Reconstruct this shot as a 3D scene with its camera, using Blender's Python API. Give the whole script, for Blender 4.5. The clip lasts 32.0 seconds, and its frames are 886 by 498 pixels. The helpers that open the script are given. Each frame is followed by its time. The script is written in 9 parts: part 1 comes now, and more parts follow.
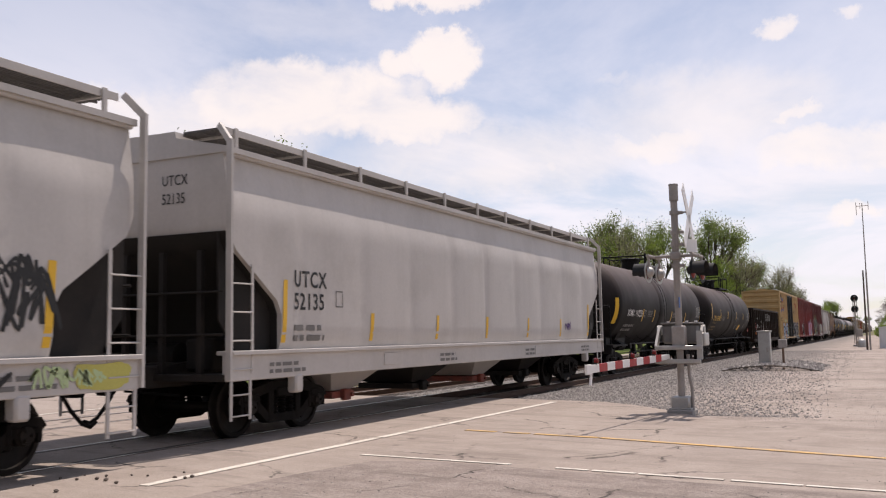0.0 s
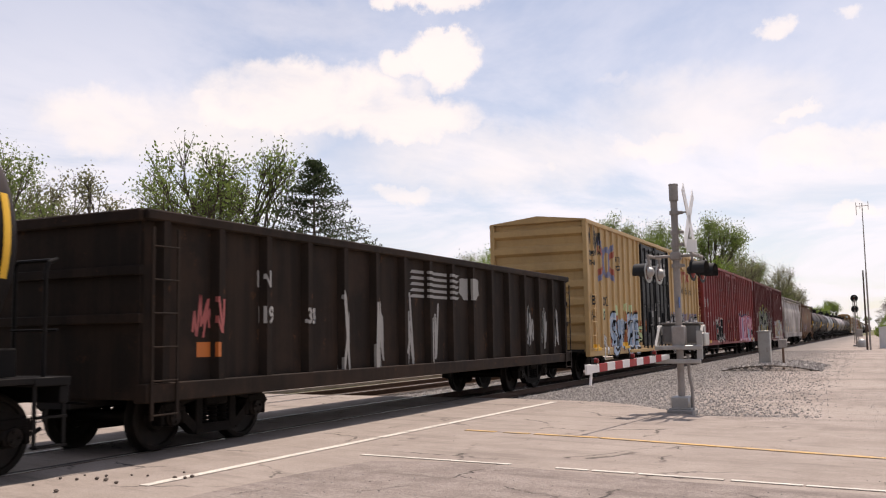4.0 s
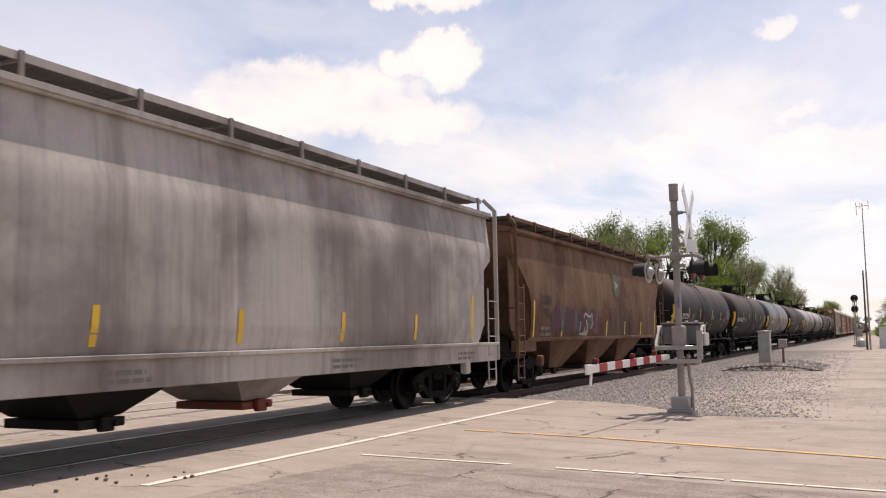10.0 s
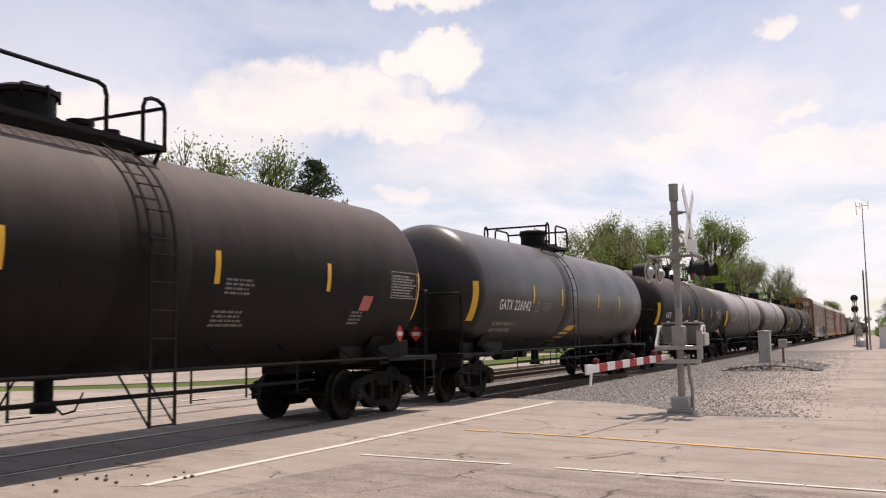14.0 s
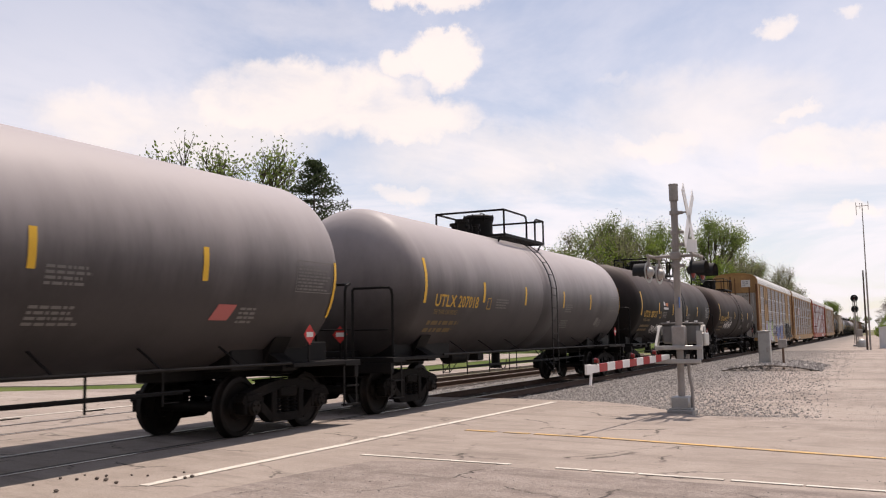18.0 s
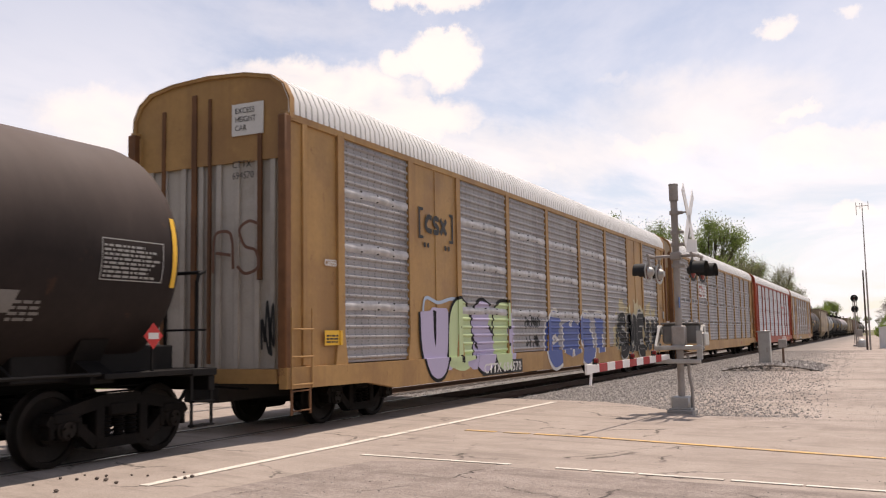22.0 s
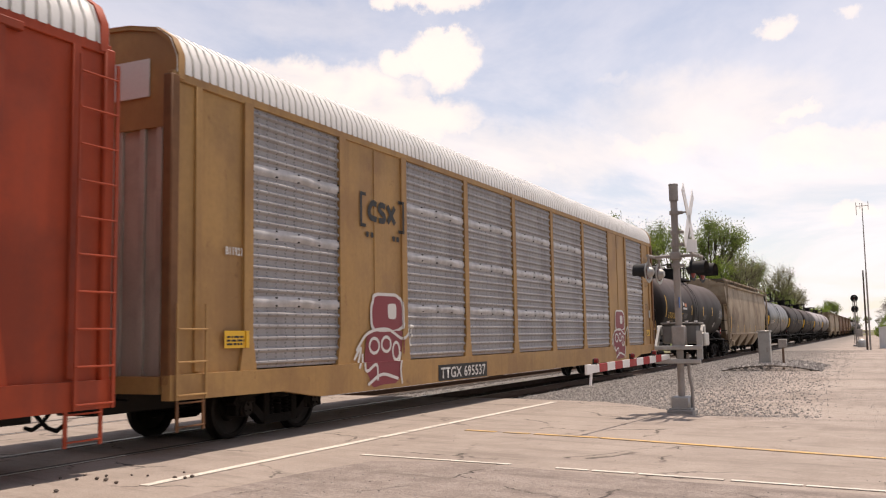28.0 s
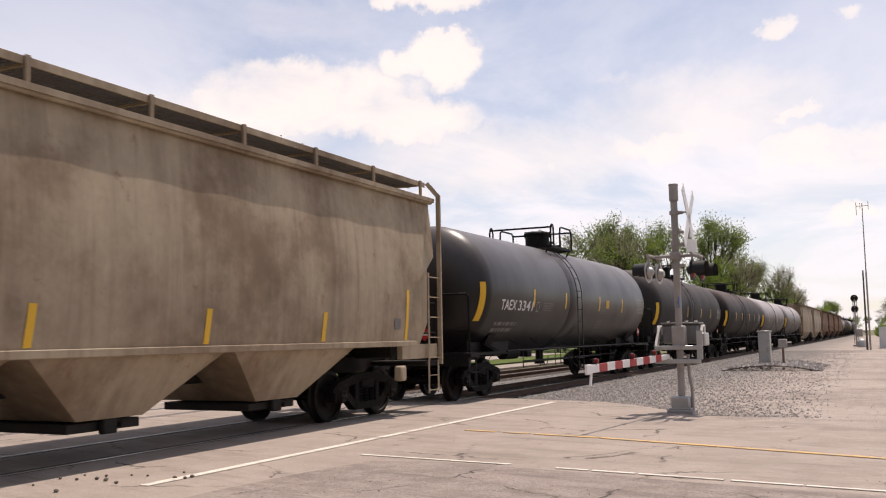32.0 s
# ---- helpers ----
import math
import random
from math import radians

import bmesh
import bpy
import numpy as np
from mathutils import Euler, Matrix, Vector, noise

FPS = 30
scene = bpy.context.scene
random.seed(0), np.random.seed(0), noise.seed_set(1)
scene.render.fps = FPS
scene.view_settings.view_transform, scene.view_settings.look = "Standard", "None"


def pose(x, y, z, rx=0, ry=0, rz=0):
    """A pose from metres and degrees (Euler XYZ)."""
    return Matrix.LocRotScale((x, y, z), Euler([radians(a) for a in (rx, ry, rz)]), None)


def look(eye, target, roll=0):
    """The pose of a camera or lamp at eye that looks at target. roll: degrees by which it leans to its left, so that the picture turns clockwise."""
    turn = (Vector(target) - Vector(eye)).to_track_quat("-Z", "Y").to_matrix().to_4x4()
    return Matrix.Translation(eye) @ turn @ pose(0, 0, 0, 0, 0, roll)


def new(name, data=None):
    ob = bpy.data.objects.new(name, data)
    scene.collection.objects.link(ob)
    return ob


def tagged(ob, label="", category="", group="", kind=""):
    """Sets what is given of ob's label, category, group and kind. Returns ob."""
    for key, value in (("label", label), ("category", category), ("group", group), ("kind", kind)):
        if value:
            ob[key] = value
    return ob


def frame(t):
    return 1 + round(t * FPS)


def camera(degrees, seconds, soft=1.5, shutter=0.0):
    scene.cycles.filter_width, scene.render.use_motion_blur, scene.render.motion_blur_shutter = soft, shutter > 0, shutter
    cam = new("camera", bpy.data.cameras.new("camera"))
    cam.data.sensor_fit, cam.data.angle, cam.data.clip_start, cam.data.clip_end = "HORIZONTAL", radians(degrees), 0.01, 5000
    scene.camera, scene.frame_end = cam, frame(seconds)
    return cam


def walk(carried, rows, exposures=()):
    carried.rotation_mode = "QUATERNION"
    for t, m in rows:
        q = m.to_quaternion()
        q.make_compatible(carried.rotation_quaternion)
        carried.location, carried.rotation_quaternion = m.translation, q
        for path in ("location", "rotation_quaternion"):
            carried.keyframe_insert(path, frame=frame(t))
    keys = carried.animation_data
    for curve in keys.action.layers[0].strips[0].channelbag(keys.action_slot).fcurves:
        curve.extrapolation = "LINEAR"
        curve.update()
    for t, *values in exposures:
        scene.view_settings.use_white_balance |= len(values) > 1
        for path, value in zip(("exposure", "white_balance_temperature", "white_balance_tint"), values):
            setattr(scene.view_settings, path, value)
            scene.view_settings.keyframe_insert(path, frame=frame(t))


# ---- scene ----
# the clip's camera opens and closes a little as bright and dark cars pass: seconds, stops, kelvin, tint
EXPOSURES = [(t, e - 0.14, k, 17.0) for t, e, k in ((0.0, -0.10, 6750.0), (3.0, -0.08, 6800.0), (6.0, 0.12, 7150.0), (8.5, 0.10, 7250.0), (10.0, 0.02, 7000.0), (13.0, -0.02, 6950.0), (17.0, -0.06, 6950.0), (21.0, -0.04, 6950.0), (22.3, 0.06, 7200.0), (25.0, 0.08, 7350.0), (28.2, 0.03, 7250.0), (30.0, 0.0, 7000.0), (32.0, -0.02, 7000.0))]
cam = camera(51.76, 32.0, soft=1.15, shutter=0.07)
EYE = (0.0, 0.0, 1.467)
YAW, PITCH, ROLL = radians(25.58), radians(5.488), -0.981
AIM = (EYE[0] - math.sin(YAW) * math.cos(PITCH), EYE[1] + math.cos(YAW) * math.cos(PITCH), EYE[2] + math.sin(PITCH))
walk(cam, [(0.0, look(EYE, AIM, ROLL)), (32.0, look(EYE, AIM, ROLL))], EXPOSURES)

TRACK_X = -9.742      # centre of the track that carries the train
TRACK2_X = -13.75     # centre of the empty track behind it
SPEED = 14.641        # metres a second, towards the camera and past it

# ---- world and sun ----
SUN_FROM = Vector((0.055, 0.39, 0.92)).normalized()
sun_data = bpy.data.lights.new("sun", "SUN")
sun_data.energy, sun_data.angle, sun_data.color = 5.0, radians(0.6), (1.0, 0.94, 0.86)
sun = new("sun", sun_data)
sun.matrix_world = look(SUN_FROM * 200, (0, 0, 0))


class Nodes:
    """Short hand for building node trees."""

    def __init__(self, tree, keep=False):
        self.tree = tree
        if not keep:
            tree.nodes.clear()

    def add(self, kind, **inputs):
        n = self.tree.nodes.new(kind)
        for key, value in inputs.items():
            n.inputs[key].default_value = value
        return n

    def link(self, a, b):
        self.tree.links.new(a, b)

    def put(self, value, socket):
        if hasattr(value, "is_output"):
            self.tree.links.new(value, socket)
        else:
            socket.default_value = value

    def math(self, op, a, b=0.0, clamp=False):
        n = self.tree.nodes.new("ShaderNodeMath")
        n.operation, n.use_clamp = op, clamp
        self.put(a, n.inputs[0])
        self.put(b, n.inputs[1])
        return n.outputs[0]

    def vec(self, op, a, b=(0, 0, 0)):
        n = self.tree.nodes.new("ShaderNodeVectorMath")
        n.operation = op
        self.put(a, n.inputs[0])
        self.put(b, n.inputs[1])
        return n.outputs["Value"] if op in ("DOT_PRODUCT", "LENGTH") else n.outputs[0]

    def ramp(self, fac, lo, hi, a=0.0, b=1.0, smooth=True):
        n = self.tree.nodes.new("ShaderNodeMapRange")
        n.interpolation_type = "SMOOTHSTEP" if smooth else "LINEAR"
        self.put(fac, n.inputs["Value"])
        n.inputs["From Min"].default_value, n.inputs["From Max"].default_value = lo, hi
        n.inputs["To Min"].default_value, n.inputs["To Max"].default_value = a, b
        return n.outputs["Result"]

    def mix(self, fac, a, b, blend="MIX"):
        n = self.tree.nodes.new("ShaderNodeMix")
        n.data_type, n.blend_type = "RGBA", blend
        self.put(fac, n.inputs["Factor"])
        for value, i in ((a, 6), (b, 7)):
            if isinstance(value, tuple) and len(value) == 3:
                value = (*value, 1)
            self.put(value, n.inputs[i])
        return n.outputs[2]

    def noise(self, vector, scale, detail=3.0, rough=0.55, distort=0.0):
        n = self.tree.nodes.new("ShaderNodeTexNoise")
        n.inputs["Scale"].default_value, n.inputs["Detail"].default_value = scale, detail
        n.inputs["Roughness"].default_value, n.inputs["Distortion"].default_value = rough, distort
        if vector is not None:
            self.link(vector, n.inputs["Vector"])
        return n.outputs["Fac"]

    def stretch(self, vector, sx, sy, sz):
        return self.vec("MULTIPLY", vector, (sx, sy, sz))


def sky_world():
    world = bpy.data.worlds.new("spring sky")
    scene.world = world
    world.use_nodes = True
    n = Nodes(world.node_tree)
    sky = n.add("ShaderNodeTexSky")
    sky.sky_type, sky.sun_disc = "NISHITA", False
    sky.sun_elevation = math.asin(SUN_FROM.z)
    sky.sun_rotation = math.atan2(SUN_FROM.x, SUN_FROM.y)
    sky.air_density, sky.dust_density, sky.ozone_density = 1.0, 0.4, 2.0
    way = n.add("ShaderNodeTexCoord").outputs["Generated"]
    split = n.add("ShaderNodeSeparateXYZ")
    n.link(way, split.inputs[0])
    x, y, z = split.outputs
    # high thin cloud on a flat layer
    flat = n.math("ADD", n.math("MAXIMUM", z, 0.0), 0.12)
    comb = n.add("ShaderNodeCombineXYZ")
    n.link(n.math("DIVIDE", x, flat), comb.inputs[0])
    n.link(n.math("DIVIDE", y, flat), comb.inputs[1])
    layer = comb.outputs[0]
    thin = n.ramp(n.noise(n.stretch(layer, 1.0, 0.8, 1.0), 0.75, 7.0, 0.62, 0.5), 0.36, 0.62)
    low = n.ramp(z, 0.12, 0.38, 0.98, 0.50)
    veil = n.math("MULTIPLY", n.math("ADD", n.math("MULTIPLY", thin, 0.60), 0.42), low, True)
    # thin cloud scatters most light forward: brighter towards the sun
    toward = n.vec("DOT_PRODUCT", way, tuple(SUN_FROM))
    phase = n.ramp(toward, -0.5, 0.50, 0.05, 1.10)
    # heaps of cloud: azimuth, height (degrees), half width, half height, weight
    azimuth = n.math("MULTIPLY", n.math("ARCTAN2", x, y), 57.2958)
    height = n.math("MULTIPLY", n.math("ARCSINE", z), 57.2958)
    push = n.math("MULTIPLY", n.math("SUBTRACT", n.noise(way, 22.0, 7.0, 0.60), 0.5), 4.2)
    push2 = n.math("MULTIPLY", n.math("SUBTRACT", n.noise(n.vec("ADD", way, (3.1, 1.7, 0.4)), 26.0, 7.0, 0.60), 0.5), 3.0)
    az, el = n.math("ADD", azimuth, push), n.math("ADD", height, push2)
    total = None
    for a, e, w, h, k in CLOUDS:
        u = n.math("DIVIDE", n.math("SUBTRACT", az, a), w)
        lift = n.math("SUBTRACT", el, e)
        v = n.math("DIVIDE", n.math("ADD", n.math("MAXIMUM", lift, 0.0), n.math("MULTIPLY", n.math("MINIMUM", lift, 0.0), 0.85)), h)
        r = n.math("ADD", n.math("MULTIPLY", u, u), n.math("MULTIPLY", v, v))
        m = n.math("MULTIPLY", n.ramp(r, 0.0, 1.5, 1.0, 0.0), k)
        total = m if total is None else n.math("MAXIMUM", total, m)
    wisp = n.ramp(n.noise(n.stretch(way, 1.0, 1.0, 2.2), 9.0, 7.0, 0.62, 0.3), 0.30, 0.58, 0.62, 1.0)
    heap = n.math("MULTIPLY", n.ramp(total, 0.10, 0.74), wisp)
    def scaled(rgb):
        node = n.vec("SCALE", rgb)
        n.link(phase, node.node.inputs["Scale"])
        return node

    base = n.mix(1.0, sky.outputs[0], (SKY_GAIN, SKY_GAIN, SKY_GAIN), "MULTIPLY")
    cover = n.mix(n.math("MULTIPLY", veil, 0.95), base, scaled((1.0, 1.01, 1.085)))
    cover = n.mix(n.math("MULTIPLY", heap, 0.85), cover, scaled((1.10, 1.04, 0.985)))
    bg = n.add("ShaderNodeBackground")
    n.link(cover, bg.inputs["Color"])
    bg.inputs["Strength"].default_value = 1.0
    out = n.add("ShaderNodeOutputWorld")
    n.link(bg.outputs[0], out.inputs[0])


SKY_GAIN = 0.13
CLOUDS = [
    (-33.6, 14.9, 7.6, 2.3, 0.95), (-38.5, 14.2, 3.5, 1.5, 0.8), (-27.6, 13.6, 5.0, 1.6, 0.75),
    (-25.4, 17.2, 2.5, 1.9, 1.0), (-28.2, 16.9, 1.6, 0.9, 0.7), (-25.6, 18.6, 1.3, 0.9, 0.9),
    (-12.4, 11.4, 4.0, 0.9, 0.55), (-3.0, 10.6, 3.6, 1.2, 0.60), (0.8, 10.3, 3.6, 1.3, 0.55),
    (-5.2, 17.6, 1.3, 0.6, 0.6), (-0.6, 17.9, 0.9, 0.5, 0.5), (-25.6, 21.0, 3.6, 0.8, 0.8), (-28.9, 20.8, 1.4, 0.6, 0.7),
    (-27.9, 8.9, 2.3, 0.7, 0.65), (-14.6, 15.6, 1.6, 0.5, 0.3), (-3.8, 12.7, 1.7, 0.5, 0.6), (-1.3, 6.7, 2.4, 0.6, 0.6),
    (-9.0, 13.4, 9.0, 3.0, 0.44), (-22.0, 11.2, 12.0, 2.6, 0.46), (-40.0, 13.0, 9.0, 2.6, 0.52), (-4.0, 8.6, 7.0, 1.8, 0.30), (-34.0, 19.5, 7.0, 1.6, 0.25), (-46.0, 13.0, 5.0, 2.0, 0.6), (-18.8, 10.3, 0.9, 0.5, 0.5),
    (30.0, 20.0, 9.0, 3.0, 0.8), (75.0, 16.0, 11.0, 3.0, 0.8), (130.0, 24.0, 12.0, 4.0, 0.8), (-95.0, 20.0, 12.0, 4.0, 0.8), (-150.0, 15.0, 10.0, 3.0, 0.8),
]
sky_world()


# ---- materials ----
def surface(name, color, rough=0.6, metal=0.0, spread=0.12, grain=30.0, dirt=None, dirt_amount=0.0, dirt_scale=0.7,
            streak=0.0, streak_color=(0.05, 0.045, 0.04), bump=0.0, bump_scale=60.0, random_tint=0.0, world_space=False,
            rust=0.0, specular=0.25, sheen=0.0, dust=None, dust_up=(-0.1, 1.0)):
    """A painted, weathered or mineral surface with grain, stains, streaks and relief."""
    mat = bpy.data.materials.new(name)
    mat.use_nodes = True
    n = Nodes(mat.node_tree)
    tc = n.add("ShaderNodeTexCoord")
    pos = n.add("ShaderNodeNewGeometry").outputs["Position"] if world_space else tc.outputs["Object"]
    fine = n.noise(pos, grain, 4.0)
    wide = n.noise(pos, 0.9, 4.0)
    value = n.math("ADD", n.math("MULTIPLY", n.math("SUBTRACT", fine, 0.5), spread * 1.6), n.math("MULTIPLY", n.math("SUBTRACT", wide, 0.5), spread * 1.6))
    shade = n.math("ADD", value, 1.0)
    comb = n.add("ShaderNodeCombineXYZ")
    for i in range(3):
        n.link(shade, comb.inputs[i])
    col = n.mix(1.0, (*color, 1), comb.outputs[0], "MULTIPLY")
    if random_tint:
        r = n.add("ShaderNodeObjectInfo").outputs["Random"]
        col = n.mix(n.math("MULTIPLY", r, random_tint), col, tuple(c * 0.45 for c in color))
    if streak:
        s = n.noise(n.stretch(pos, 1.0, 1.6, 0.10), 1.5, 5.0, 0.65)
        s = n.math("MULTIPLY", n.ramp(s, 0.46, 0.70), streak)
        col = n.mix(s, col, streak_color)
        s2 = n.noise(n.stretch(pos, 1.0, 1.0, 0.05), 6.0, 3.0, 0.6)
        col = n.mix(n.math("MULTIPLY", n.ramp(s2, 0.52, 0.72), streak * 0.5), col, streak_color)
    if dirt_amount:
        d = n.ramp(n.noise(pos, dirt_scale, 6.0, 0.65), 0.44, 0.66)
        col = n.mix(n.math("MULTIPLY", d, dirt_amount), col, dirt)
    if rust:
        r = n.ramp(n.noise(pos, 2.6, 8.0, 0.7), 0.60, 0.70)
        col = n.mix(n.math("MULTIPLY", r, rust), col, (0.16, 0.07, 0.03))
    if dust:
        # sunlit top put into the shell's colour, thinning out unevenly down its sides
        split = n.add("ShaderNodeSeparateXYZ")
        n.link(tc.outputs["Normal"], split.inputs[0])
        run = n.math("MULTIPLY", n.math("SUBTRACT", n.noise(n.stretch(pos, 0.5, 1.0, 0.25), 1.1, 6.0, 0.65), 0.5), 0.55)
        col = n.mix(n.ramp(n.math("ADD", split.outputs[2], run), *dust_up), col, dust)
    b = n.add("ShaderNodeBsdfPrincipled")
    n.link(col, b.inputs["Base Color"])
    b.inputs["Metallic"].default_value = metal
    b.inputs["Specular IOR Level"].default_value = specular
    b.inputs["Sheen Weight"].default_value, b.inputs["Sheen Roughness"].default_value = sheen, 0.4
    b.inputs["Sheen Tint"].default_value = (1.0, 0.92, 0.88, 1)
    n.link(n.math("ADD", n.math("MULTIPLY", n.math("SUBTRACT", wide, 0.5), 0.25), rough, True), b.inputs["Roughness"])
    if bump:
        bp = n.add("ShaderNodeBump")
        bp.inputs["Strength"].default_value, bp.inputs["Distance"].default_value = bump, 0.02
        n.link(n.noise(pos, bump_scale, 5.0), bp.inputs["Height"])
        n.link(bp.outputs[0], b.inputs["Normal"])
    out = n.add("ShaderNodeOutputMaterial")
    n.link(b.outputs[0], out.inputs[0])
    return mat


M = {}


def mat(key, *a, **k):
    if key not in M:
        M[key] = surface(key, *a, **k)
    return M[key]


# ---- mesh building ----
class Shape:
    """Vertices and faces of one part."""

    def __init__(self):
        self.v, self.f = [], []

    def poly(self, pts):
        b = len(self.v)
        self.v += [tuple(p) for p in pts]
        self.f.append(tuple(range(b, b + len(pts))))
        return self

    def box(self, x0, x1, y0, y1, z0, z1, c=0.0):
        if c <= 0:
            b = len(self.v)
            self.v += [(x, y, z) for x in (x0, x1) for y in (y0, y1) for z in (z0, z1)]
            self.f += [tuple(b + i for i in q) for q in ((0, 1, 3, 2), (4, 6, 7, 5), (0, 4, 5, 1), (2, 3, 7, 6), (0, 2, 6, 4), (1, 5, 7, 3))]
            return self
        lo, hi = (x0, y0, z0), (x1, y1, z1)
        b, index = len(self.v), {}
        for sx in (0, 1):
            for sy in (0, 1):
                for sz in (0, 1):
                    for axis in range(3):
                        p = []
                        for k, s in enumerate((sx, sy, sz)):
                            e = hi[k] if s else lo[k]
                            p.append(e if k == axis else e + (-c if s else c))
                        index[sx, sy, sz, axis] = len(self.v)
                        self.v.append(tuple(p))
        for axis in range(3):
            o1, o2 = (axis + 1) % 3, (axis + 2) % 3
            for s in (0, 1):
                ring = []
                for a, d in ((0, 0), (1, 0), (1, 1), (0, 1)):
                    key = [0, 0, 0]
                    key[axis], key[o1], key[o2] = s, a, d
                    ring.append(index[(*key, axis)])
                self.f.append(tuple(ring if s else ring[::-1]))
            for a in (0, 1):
                for d in (0, 1):
                    k0, k1 = [0, 0, 0], [0, 0, 0]
                    k0[o1] = k1[o1] = a
                    k0[o2] = k1[o2] = d
                    k0[axis], k1[axis] = 0, 1
                    q = [index[(*k0, o1)], index[(*k1, o1)], index[(*k1, o2)], index[(*k0, o2)]]
                    self.f.append(tuple(q if a == d else q[::-1]))
        for sx in (0, 1):
            for sy in (0, 1):
                for sz in (0, 1):
                    q = [index[sx, sy, sz, k] for k in range(3)]
                    self.f.append(tuple(q if (sx + sy + sz) % 2 else q[::-1]))
        return self

    def rod(self, p0, p1, r, n=8, r1=None, caps=True):
        p0, p1 = Vector(p0), Vector(p1)
        r1 = r if r1 is None else r1
        d = (p1 - p0).normalized()
        s = d.orthogonal().normalized()
        t = d.cross(s)
        b = len(self.v)
        for p, rr in ((p0, r), (p1, r1)):
            for i in range(n):
                a = 2 * math.pi * i / n
                self.v.append(tuple(p + (s * math.cos(a) + t * math.sin(a)) * rr))
        for i in range(n):
            j = (i + 1) % n
            self.f.append((b + i, b + j, b + n + j, b + n + i))
        if caps:
            self.f += [tuple(range(b + n - 1, b - 1, -1)), tuple(range(b + n, b + 2 * n))]
        return self

    def pipe(self, pts, r, n=6):
        for a, b in zip(pts, pts[1:]):
            d = (Vector(b) - Vector(a)).normalized() * r * 0.5
            self.rod(Vector(a) - d, Vector(b) + d, r, n)
        return self

    def beam(self, p0, p1, w, h):
        """A flat bar from p0 to p1, w across and h high."""
        p0, p1 = Vector(p0), Vector(p1)
        d = (p1 - p0).normalized()
        up = Vector((0, 0, 1)) if abs(d.z) < 0.95 else Vector((1, 0, 0))
        s = d.cross(up).normalized() * w / 2
        t = s.cross(d).normalized() * h / 2
        b = len(self.v)
        for p in (p0, p1):
            self.v += [tuple(p + s * i + t * j) for i, j in ((-1, -1), (1, -1), (1, 1), (-1, 1))]
        self.f += [tuple(b + i for i in q) for q in ((0, 1, 2, 3), (7, 6, 5, 4), (0, 4, 5, 1), (1, 5, 6, 2), (2, 6, 7, 3), (3, 7, 4, 0))]
        return self

    def prism(self, pts, axis, a, b):
        """A closed outline, swept along one axis from a to b; the outline's two numbers are the other two axes in order."""
        base = len(self.v)
        for s in (a, b):
            for p, q in pts:
                c = [p, q]
                c.insert("xyz".index(axis), s)
                self.v.append(tuple(c))
        n = len(pts)
        self.f += [(base + i, base + (i + 1) % n, base + n + (i + 1) % n, base + n + i) for i in range(n)]
        self.f += [tuple(range(base + n - 1, base - 1, -1)), tuple(range(base + n, base + 2 * n))]
        return self

    def loft(self, rings, closed=True, caps=True):
        """Skin over rings that have equal numbers of points."""
        base, n = len(self.v), len(rings[0])
        for ring in rings:
            self.v += [tuple(p) for p in ring]
        for k in range(len(rings) - 1):
            for i in range(n if closed else n - 1):
                j = (i + 1) % n
                o = base + k * n
                self.f.append((o + i, o + j, o + n + j, o + n + i))
        if caps and closed:
            self.f += [tuple(range(base + n - 1, base - 1, -1)), tuple(base + (len(rings) - 1) * n + i for i in range(n))]
        return self

    def lathe(self, profile, axis="y", n=32, centre=(0, 0, 0)):
        """Turn (radius, place) pairs about an axis."""
        rings = []
        for r, s in profile:
            ring = []
            for i in range(n):
                a = 2 * math.pi * i / n
                c = [r * math.cos(a), r * math.sin(a)]
                c.insert("xyz".index(axis), s)
                ring.append((c[0] + centre[0], c[1] + centre[1], c[2] + centre[2]))
            rings.append(ring)
        return self.loft(rings)

    def grid(self, fn, us, vs):
        base = len(self.v)
        for u in us:
            for v in vs:
                self.v.append(tuple(fn(u, v)))
        m = len(vs)
        for i in range(len(us) - 1):
            for j in range(m - 1):
                o = base + i * m + j
                self.f.append((o, o + m, o + m + 1, o + 1))
        return self

    def mirror_y(self):
        b = len(self.v)
        self.v += [(x, -y, z) for x, y, z in self.v[:b]]
        self.f += [tuple(b + i for i in reversed(f)) for f in list(self.f)]
        return self

    def mirror_x(self):
        b = len(self.v)
        self.v += [(-x, y, z) for x, y, z in self.v[:b]]
        self.f += [tuple(b + i for i in reversed(f)) for f in list(self.f)]
        return self

    def mesh(self, name, sharp=38):
        me = bpy.data.meshes.new(name)
        me.from_pydata(self.v, [], self.f)
        bm = bmesh.new()
        bm.from_mesh(me)
        bmesh.ops.recalc_face_normals(bm, faces=bm.faces)
        bm.to_mesh(me)
        bm.free()
        if sharp:
            me.polygons.foreach_set("use_smooth", [True] * len(me.polygons))
            me.set_sharp_from_angle(angle=radians(sharp))
        me.materials.append(None)
        return me


MESHES = {}


def cached(key, make):
    """The mesh of that key, made once."""
    if key not in MESHES:
        made = make()
        MESHES[key] = made.mesh(key.split("/")[0]) if isinstance(made, Shape) else made
    return MESHES[key]


def dress(ob, material):
    ob.material_slots[0].link = "OBJECT"
    ob.material_slots[0].material = material
    return ob


